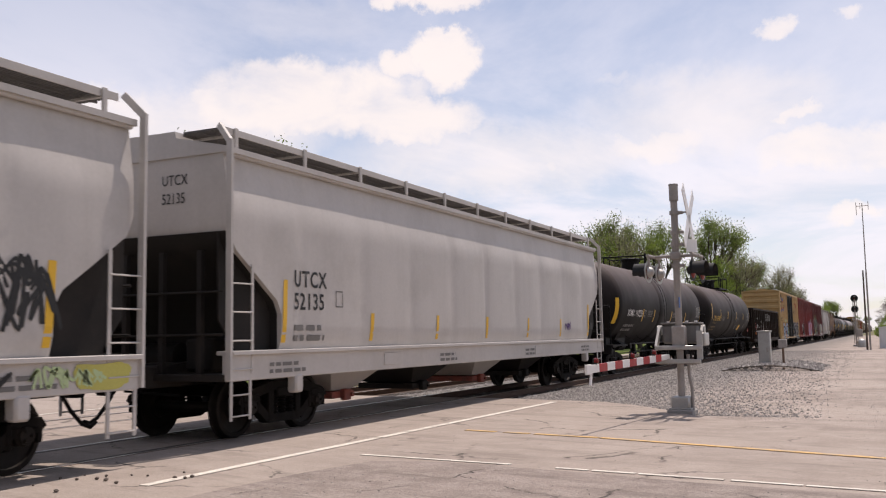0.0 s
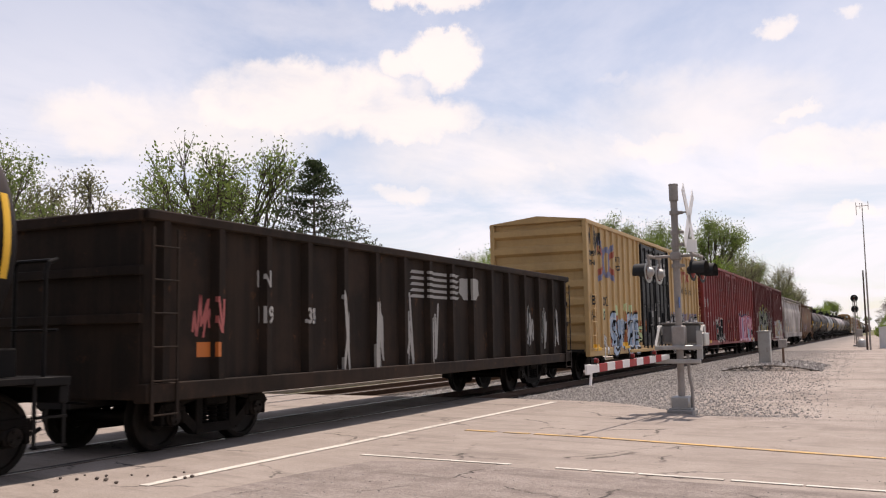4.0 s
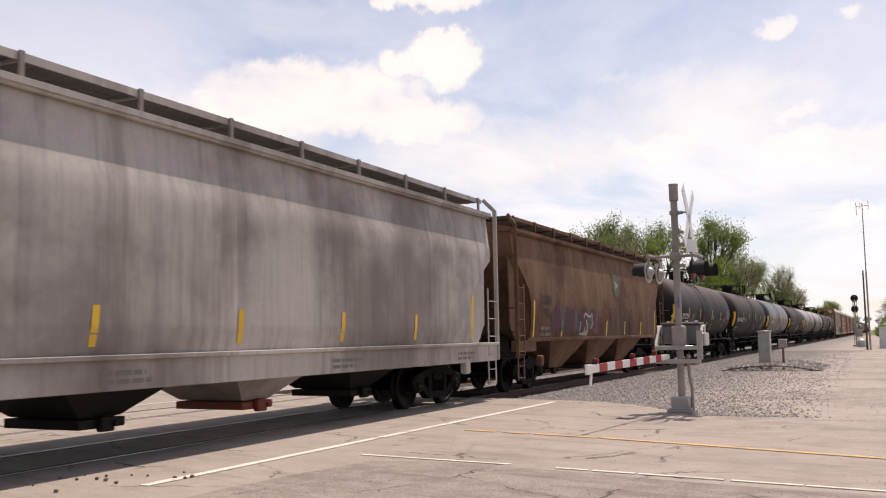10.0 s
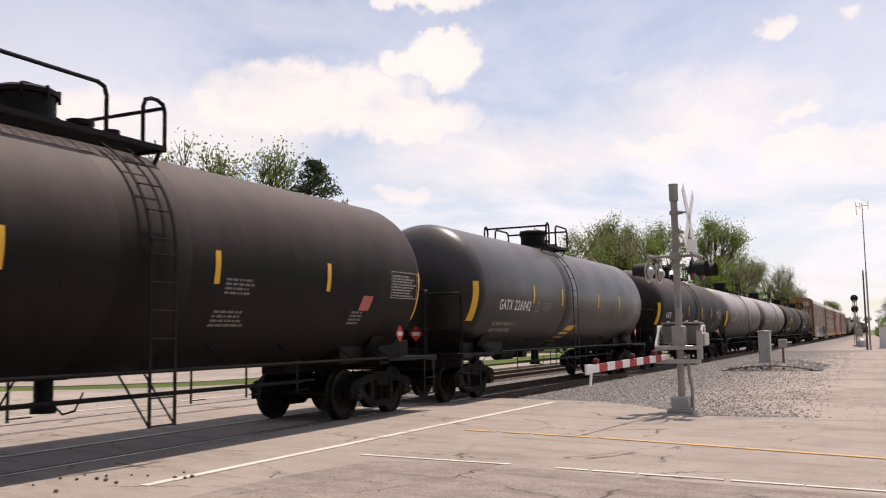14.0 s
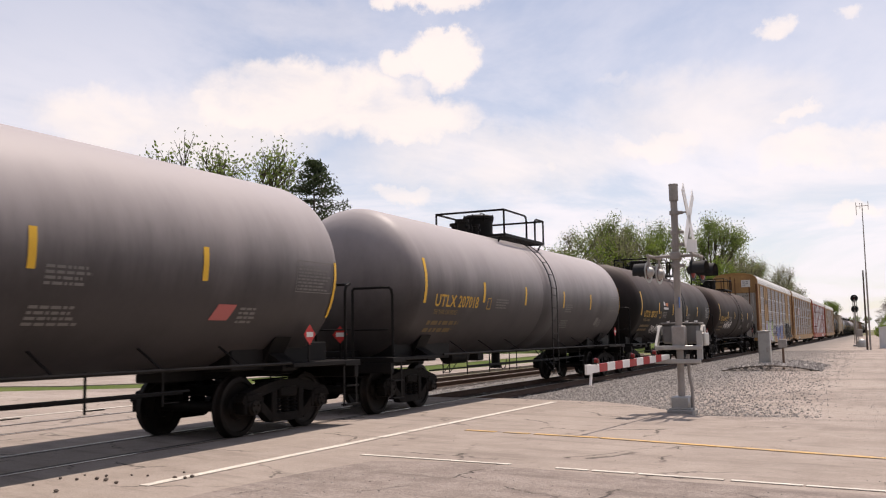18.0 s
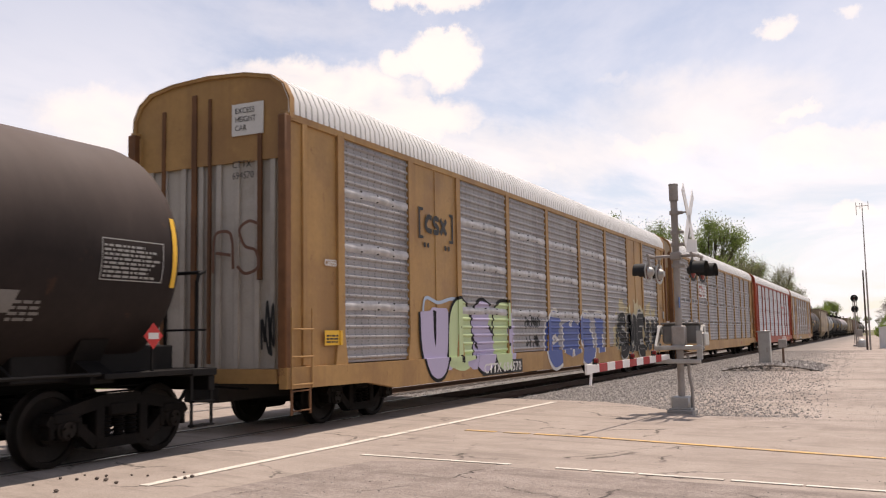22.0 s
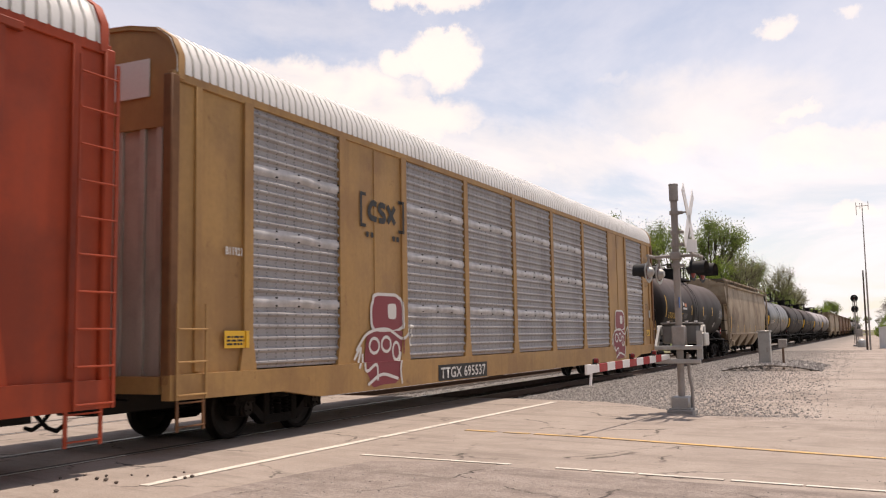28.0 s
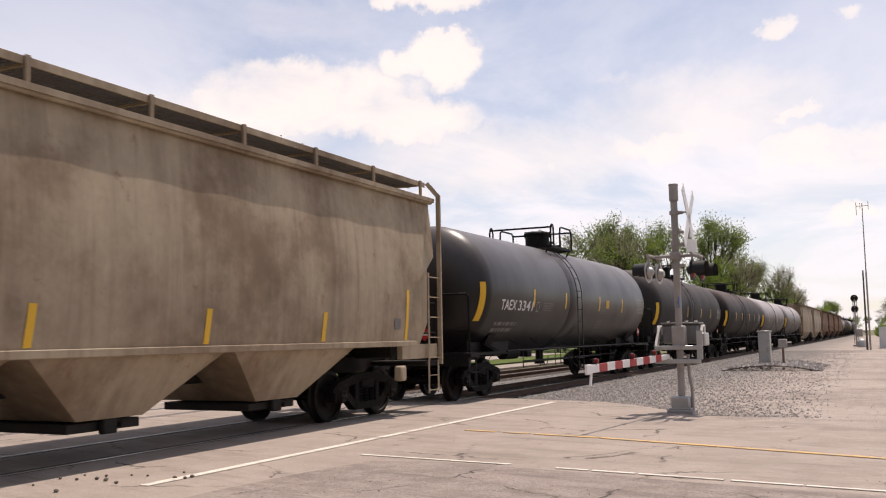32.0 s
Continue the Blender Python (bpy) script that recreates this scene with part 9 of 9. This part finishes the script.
def bracket_emblem(lay, y, z):
    """Dark block emblem between two corner brackets."""
    for a in (0.0, 1.60):
        d = 1 if a == 0 else -1
        lay(skew_mesh(0.07, 0.62, 0), y + a - (0.07 if d < 0 else 0), z, INK, "emblem", "dark grey bracket")
        for zz in (0.0, 0.56):
            lay(skew_mesh(0.20, 0.06, 0), y + a - (0.20 if d < 0 else 0), z + zz, INK, "emblem", "dark grey bracket", 0.005)
    for strokes in ([[(0.34, 0.30), (0.20, 0.32), (0.08, 0.20), (0.12, 0.06), (0.34, 0.03)]], [[(0.66, 0.30), (0.50, 0.32), (0.44, 0.22), (0.62, 0.13), (0.60, 0.04), (0.42, 0.03)]], [[(0.74, 0.33), (0.88, 0.17), (1.02, 0.02)], [(1.02, 0.33), (0.88, 0.17), (0.74, 0.02)]]):
        lay(brush_mesh([[(p, q) for p, q in st] for st in strokes], 0.105), y + 0.24, z + 0.14, INK, "emblem", "dark grey block emblem", 0.006)
    for k in range(4):
        lay(blob_mesh(9, 0.10, 0.10, 12, 0.05), y + (0.20, 0.36, 1.16, 1.32)[k], z - 0.17, INK, "emblem", "dark grey dot")


def sill_number(car, text, y, w):
    part("number_patch", Shape().poly([(1.648, y, 0.58), (1.648, y + w, 0.58), (1.648, y + w, 0.90), (1.648, y, 0.90)]), DOOR_BLACK, car, "black painted patch on the sill")
    part("lettering", fitted(text, 0.30, w - 0.2), WHITE, car, "white painted car number", pose(1.652, y + 0.10, 0.635))


def end_marks(lay, code):
    """Code, notice plate and faint print on the plain end panels."""
    if code:
        lay(fitted(code, 0.15, 0.36), -12.50, 2.66, WHITE, "lettering", "small white painted code")
    for y, z, seed in ((12.25, 3.4, 71), (12.25, 2.55, 72), (12.25, 4.3, 73)):
        lay(bars_mesh(4, 0.6, 0.055, seed), y, z, mat("faint brown stencil", (0.19, 0.115, 0.05), 0.65, spread=0.25), "small_print", "rows of small faint print")
    for y in (-12.55, 12.2):
        lay(skew_mesh(0.52, 0.24, 0), y, 1.36, YELLOW, "notice_plate", "yellow notice plate", 0.03)
        lay(bars_mesh(3, 0.42, 0.05, 75), y + 0.05, 1.50, INK, "small_print", "rows of small dark print", 0.034)
    lay(skew_mesh(0.26, 0.30, 0), 12.78, 2.05, DULLWHITE, "sticker", "faded white painted square")


c, lay = auto_rack(347.15, "yellow autorack with grey side sheets and large graffiti", RACK_YELLOW, P_BOLT, B_BOLT, "bolted")
couple(c, 347.15)
bracket_emblem(lay, -9.12, 3.42)
sill_number(c, "CTTX 694570", -6.2, 2.5)
end_marks(lay, "C00956")
lay(brush_mesh([[(-9.0, 1.6), (-8.9, 2.22), (-8.3, 2.16), (-7.6, 2.26), (-6.9, 2.18)]], 0.07), 0, 0, SKYB, "graffiti", "pale blue sprayed edge", 0.003)
for k in range(5):
    lay(blob_mesh(440 + k, 1.3, 1.40, 40, 0.15), -8.9 + 0.9 * k, 0.70, (LILAC, LIME)[k % 2], "graffiti", "pastel sprayed ground", 0.0016 + 0.0004 * k)
burner(lay, "UASE", -9.05, -4.05, 0.66, 2.26, 0.56, [LILAC, LIME], [(0.15, JET)], "lilac and pale green graffiti letters with black outlines", 0.004, 120)
burner(lay, "CHST", -1.70, 4.25, 0.58, 2.12, 0.62, [BLUE], [(0.18, WHITE)], "blue graffiti letters with white outlines", 0.004, 121)
# jagged black piece with a pale spray above it
for k in range(16):
    lay(blob_mesh(400 + k, 1.0, 1.2, 40, 0.6), 5.0 + 0.40 * k, 0.75 + 0.22 * (k * 7 % 5), mat("cream spray haze", (0.47, 0.40, 0.24), 0.6, spread=0.3), "graffiti", "cream spray haze", 0.002 + 0.0004 * k)
WILD = swirls(210, 5.5, 0.66, 6.4, 1.6, 16, 0.5, 3)
lay(brush_mesh(WILD, 0.17), 0, 0, DULLWHITE, "graffiti", "pale edges of jagged strokes", 0.009)
lay(brush_mesh(WILD, 0.11), 0, 0, JET, "graffiti", "black jagged strokes", 0.021)
burner(lay, "SMEIK", 5.60, 11.95, 0.62, 2.20, 0.44, [JET], [(0.14, DULLWHITE)], "black graffiti letters with pale outlines", 0.034, 210, gleam=GREYINK)
lay(letters("2017", 0.28, bold=0.010, shear=0.3), 12.15, 1.64, JET, "graffiti", "black sprayed year", 0.036)
lay(tag_strokes(123, 1.1, 0.34, 5, 0.05), -3.25, 1.62, INK, "graffiti", "black scrawl")
lay(tag_strokes(124, 1.0, 0.34, 4, 0.05), -3.2, 1.15, INK, "graffiti", "black scrawl")
for k, text in enumerate(("EXCESS", "HEIGHT", "CAR")):
    part("lettering", letters(text, 0.13, width=0.9), INK, c, "small black notice", pose(0.55, -13.50, 5.08 - 0.14 * k, 0, 0, -90))
part("notice_plate", Shape().box(0.48, 1.10, -13.49, -13.47, 4.72, 5.24, 0.004), WHITE, c, "white notice plate")
part("door_band", door_head_shape(13.62, 4.30), RACK_YELLOW, c, "yellow band across the end door")
for x, w, a, b in ((-0.95, 0.07, 1.1, 5.3), (-0.30, 0.10, 1.1, 5.5), (0.02, 0.06, 1.1, 5.4), (1.02, 0.08, 2.4, 4.9)):
    part("rust_streak", Shape().box(x - w / 2, x + w / 2, -13.488, -13.44, a, b, 0.006), RACK_RUST, c, "rust-stained locking bar on the end door")
part("graffiti", tag_strokes(126, 0.5, 0.95, 3, 0.035), INK, c, "black scrawl on the end door", pose(1.05, -13.50, 1.15, 0, 0, -90))
part("graffiti", scrawl("AS", -0.1, 2.55, 1.0, 0.75, 0.05, 127), mat("rust red spray", (0.15, 0.075, 0.05), 0.6, spread=0.3), c, "faint rust red scrawl", pose(0.2, -13.50, 0, 0, 0, -90))
part("lettering", letters("CTTX", 0.16, width=0.9), INK, c, "black painted car mark", pose(0.5, -13.50, 4.2, 0, 0, -90))
part("lettering", letters("694570", 0.16, width=0.9), INK, c, "black painted car number", pose(0.5, -13.50, 4.02, 0, 0, -90))

c, lay = auto_rack(375.55, "yellow autorack with clipped grey side sheets", RACK_YELLOW, P_CLIP, [], "clipped", end_paint=RACK_YELLOW)
couple(c, 375.55)
lay(skew_mesh(2.3, 0.66, 0), -7.2, 3.2, PANEL_WHITE, "emblem", "white painted square")
for pts in ([(0.55, 0.05), (0.2, 0.05), (0.08, 0.13), (0.05, 0.28), (0.12, 0.43), (0.3, 0.50), (0.62, 0.50)], [(0.62, 0.05), (0.82, 0.05), (0.82, 0.50), (1.02, 0.50), (1.35, 0.06), (1.55, 0.06), (1.55, 0.50)]):
    s = Shape()
    for (a, b), (e, f) in zip(pts, pts[1:]):
        v = Vector((e - a, f - b)).normalized() * 0.05
        n2 = Vector((-v.y, v.x))
        s.poly([(0, a - v.x - n2.x, b - v.y - n2.y), (0, e + v.x - n2.x, f + v.y - n2.y), (0, e + v.x + n2.x, f + v.y + n2.y), (0, a - v.x + n2.x, b - v.y + n2.y)])
    lay(s.mesh("emblem", 0), -7.05, 3.24, LOGO_RED, "emblem", "red ribbon emblem", 0.008)
part("door_band", door_head_shape(13.62, 4.30), mat("cream door paint", (0.60, 0.49, 0.36), 0.6, spread=0.15, dirt=(0.42, 0.33, 0.23), dirt_amount=0.4), c, "cream head of the end door")
part("lettering", fitted("EXCESS HEIGHT CAR", 0.13, 1.15), INK, c, "small black notice", pose(0.15, -13.47, 4.95, 0, 0, -90))
for k, text in enumerate(("TTGX", "993314")):
    part("lettering", fitted(text, 0.17, 0.30 if k == 0 else 0.42), INK, c, "black painted car number", pose(0.72, -13.485, 4.08 - 0.20 * k, 0, 0, -90))
part("door_slot", Shape().box(0.25, 1.05, -13.47, -13.40, 2.75, 2.95, 0.01), DOOR_BLACK, c, "dark slot in the end door")
end_marks(lay, "")
sill_number(c, "TTGX 993314", -8.5, 2.0)
for k, x in enumerate((6.40, 6.58, 6.78)):
    part("emblem", Shape().poly([(1.650, x, 0.68), (1.650, x + 0.14, 0.68), (1.650, x + 0.14, 0.88), (1.650, x, 0.88)]), LOGO_RED, c, "small red block emblem")

c, lay = auto_rack(404.3, "orange red autorack with bright grey side sheets", RACK_RED, P_CLIP, [], "plain", end_paint=RACK_RED, sheet_paint=PANEL_BRIGHT)
couple(c, 404.3)
for k in range(4):
    for y0, z0, y1, z1 in ((0, 0, 0.10, 0.16), (0.30, 0, 0.40, 0.16)):
        lay(Shape().poly([(0, y0, z0), (0, y0 + 0.16, z0), (0, y0 + 0.26, 0.16), (0, y0 + 0.1, 0.16)]).mesh("emblem", 0), 4.65 + 0.56 * k, 3.48, RED, "emblem", "red slanted block emblem")
    lay(skew_mesh(0.42, 0.05, 0.03), 4.75 + 0.56 * k, 3.60, RED, "emblem", "red slanted block emblem")
lay(skew_mesh(2.3, 0.03, 0), 4.6, 3.42, INK, "emblem", "dark line under the emblem")
part("graffiti", blob_mesh(130, 4.2, 0.42, 40, 0.15), WHITE, c, "white spray paint on the sill", pose(1.650, 3.3, 0.58))
for k in range(4):
    part("graffiti", blob_mesh(131 + k, 0.4, 0.3), RACK_RED, c, "red spray shape", pose(1.654, 3.7 + 0.85 * k, 0.66))
lay(skew_mesh(0.4, 0.6, -0.1), 6.95, 1.06, WHITE, "graffiti", "white spray on the post", 0.012)
for y in (8.6, 9.9, -6.0, -9.0):
    part("reflective_stripe", Shape().poly([(1.650, y, 0.78), (1.650, y + 0.4, 0.78), (1.650, y + 0.4, 0.90), (1.650, y, 0.90)]), YELLOW, c, "yellow plate on the sill")

c, lay = auto_rack(432.5, "yellow autorack with a red graffiti figure", RACK_YELLOW, P_BOLT, B_BOLT, "bolted")
couple(c, 432.5)
bracket_emblem(lay, -8.87, 3.42)
sill_number(c, "TTGX 695537", -5.95, 2.5)
end_marks(lay, "B11921")
for y in (-9.15, 7.2):
    # capped wine red figure in white spray
    lay(blob_mesh(140, 1.35, 1.05, 40, 0.15), y + 0.35, 0.58, WINE, "graffiti", "wine red sprayed shape", 0.004)
    lay(blob_mesh(143, 1.32, 0.78, 40, 0.12), y + 0.56, 1.52, WHITE, "graffiti", "white sprayed edge", 0.005)
    lay(blob_mesh(143, 1.18, 0.66, 40, 0.12), y + 0.63, 1.58, WINE, "graffiti", "wine red sprayed cap", 0.007)
    lay(blob_mesh(141, 0.34, 0.30, 30, 0.1), y + 1.22, 1.80, WHITE, "graffiti", "white sprayed patch", 0.009)
    lay(blob_mesh(144, 1.55, 0.62, 40, 0.25), y + 0.38, 1.02, WINE, "graffiti", "wine red sprayed face", 0.006)
    lay(brush_mesh([[(y + 0.10, 1.25), (y + 0.5, 1.55), (y + 1.2, 1.62), (y + 1.8, 1.45), (y + 2.2, 1.70), (y + 2.1, 1.30)], oval(y + 0.72, 1.33, 0.17, 0.13), oval(y + 1.15, 1.35, 0.17, 0.13), oval(y + 1.52, 1.22, 0.13, 0.16), [(y + 0.3, 1.2), (y + 0.35, 0.9), (y + 0.7, 1.0), (y + 0.75, 0.72)], [(y + 0.4, 0.66), (y + 0.9, 0.82), (y + 1.5, 0.72)], [(y + 1.7, 1.2), (y + 1.6, 0.9), (y + 1.65, 0.62)], [(y + 0.02, 1.1), (y + 0.25, 1.3), (y + 0.12, 0.95)]], 0.055), 0, 0, WHITE, "graffiti", "white sprayed outlines", 0.012)
part("door_band", door_head_shape(13.62, 4.30), RACK_YELLOW, c, "yellow band across the end door")
part("notice_plate", Shape().box(0.48, 1.10, -13.49, -13.47, 4.72, 5.24, 0.004), WHITE, c, "white notice plate")

# the rear part of the train
couple(tank_car(456.05, STEEL_BLACK, "black tank car with yellow lettering and a small sign", "UTLX", "207327", YELLOWTXT,
                [("sign", -3.8, 2.52, 0.9, 0.09, 0, WHITE), ("sign", -3.4, 2.66, 0.45, 0.14, 0, ORANGE), ("sign", -3.8, 2.68, 0.3, 0.16, 0, WHITE), ("sticker", 5.0, 1.75, 0.3, 0.24, 0.06, DULLWHITE)], bands=(-4.2, -1.66, 1.43, 4.07), band_z=2.30, deck=(-1.60, 1.44), gap=(-1.02, -0.33), ladder=-0.75, rounded=False, dome=0.5, slogan=True, reservoir=True), 456.05)
c, lay = hopper_car(475.4, "dirty beige covered hopper with rusty streaks", HOPPER_TAN, "grain", 9.9, "TILX", "638125", reach=10.6, bays=4, top=4.27, mark_y=1.72)
couple(c, 475.4)
lay(skew_mesh(0.24, 0.2, 0), 8.1, 1.62, GREYINK, "sticker", "dark square plate")
couple(tank_car(495.7, STEEL_GLOSS, "sooty dark tank car with white lettering", "TAEX", "3341", None, [("plate", 2.25, 2.3, 0.36, 0.26, 0.0, YELLOWTXT)]), 495.7)
at = 513.9
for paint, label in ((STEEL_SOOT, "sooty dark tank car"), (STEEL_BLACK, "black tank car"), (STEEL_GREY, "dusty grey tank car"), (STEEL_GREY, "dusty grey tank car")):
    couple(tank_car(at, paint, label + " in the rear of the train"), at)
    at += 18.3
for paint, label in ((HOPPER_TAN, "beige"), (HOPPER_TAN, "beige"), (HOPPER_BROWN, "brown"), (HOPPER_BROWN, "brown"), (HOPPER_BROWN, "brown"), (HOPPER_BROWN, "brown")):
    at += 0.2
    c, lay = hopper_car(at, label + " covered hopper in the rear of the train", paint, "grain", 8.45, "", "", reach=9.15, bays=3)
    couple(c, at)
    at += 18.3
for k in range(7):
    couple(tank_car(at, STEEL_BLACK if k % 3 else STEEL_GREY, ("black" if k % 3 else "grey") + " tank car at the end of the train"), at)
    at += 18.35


def motions():
    """The whole train rolls by at one speed; wheels turn while they are near."""
    for car, place in TRAIN:
        walk(car, [(t, pose(TRACK_X, place - SPEED * t, 0)) for t in (0.0, 8.0, 16.0, 24.0, 32.0)])
    turn_rate = math.degrees(SPEED / WHEEL_R)
    for wheel, dy, place in SPINS:
        near0 = max(0.0, (place - 42.0) / SPEED)
        near1 = min(32.0, (place + 2.0) / SPEED)
        if near1 <= near0:
            continue
        f0, f1 = math.floor(near0 * FPS), math.ceil(near1 * FPS)
        rows = [(0.0, 0.0)] if f0 > 0 else []
        rows += [(f / FPS, (f - f0) / FPS * turn_rate) for f in range(f0, f1 + 1)]
        if rows[-1][0] < 32.0:
            rows.append((32.0, rows[-1][1]))
        walk(wheel, [(t, pose(0, dy, AXLE_Z, a % 360)) for t, a in rows])


motions()
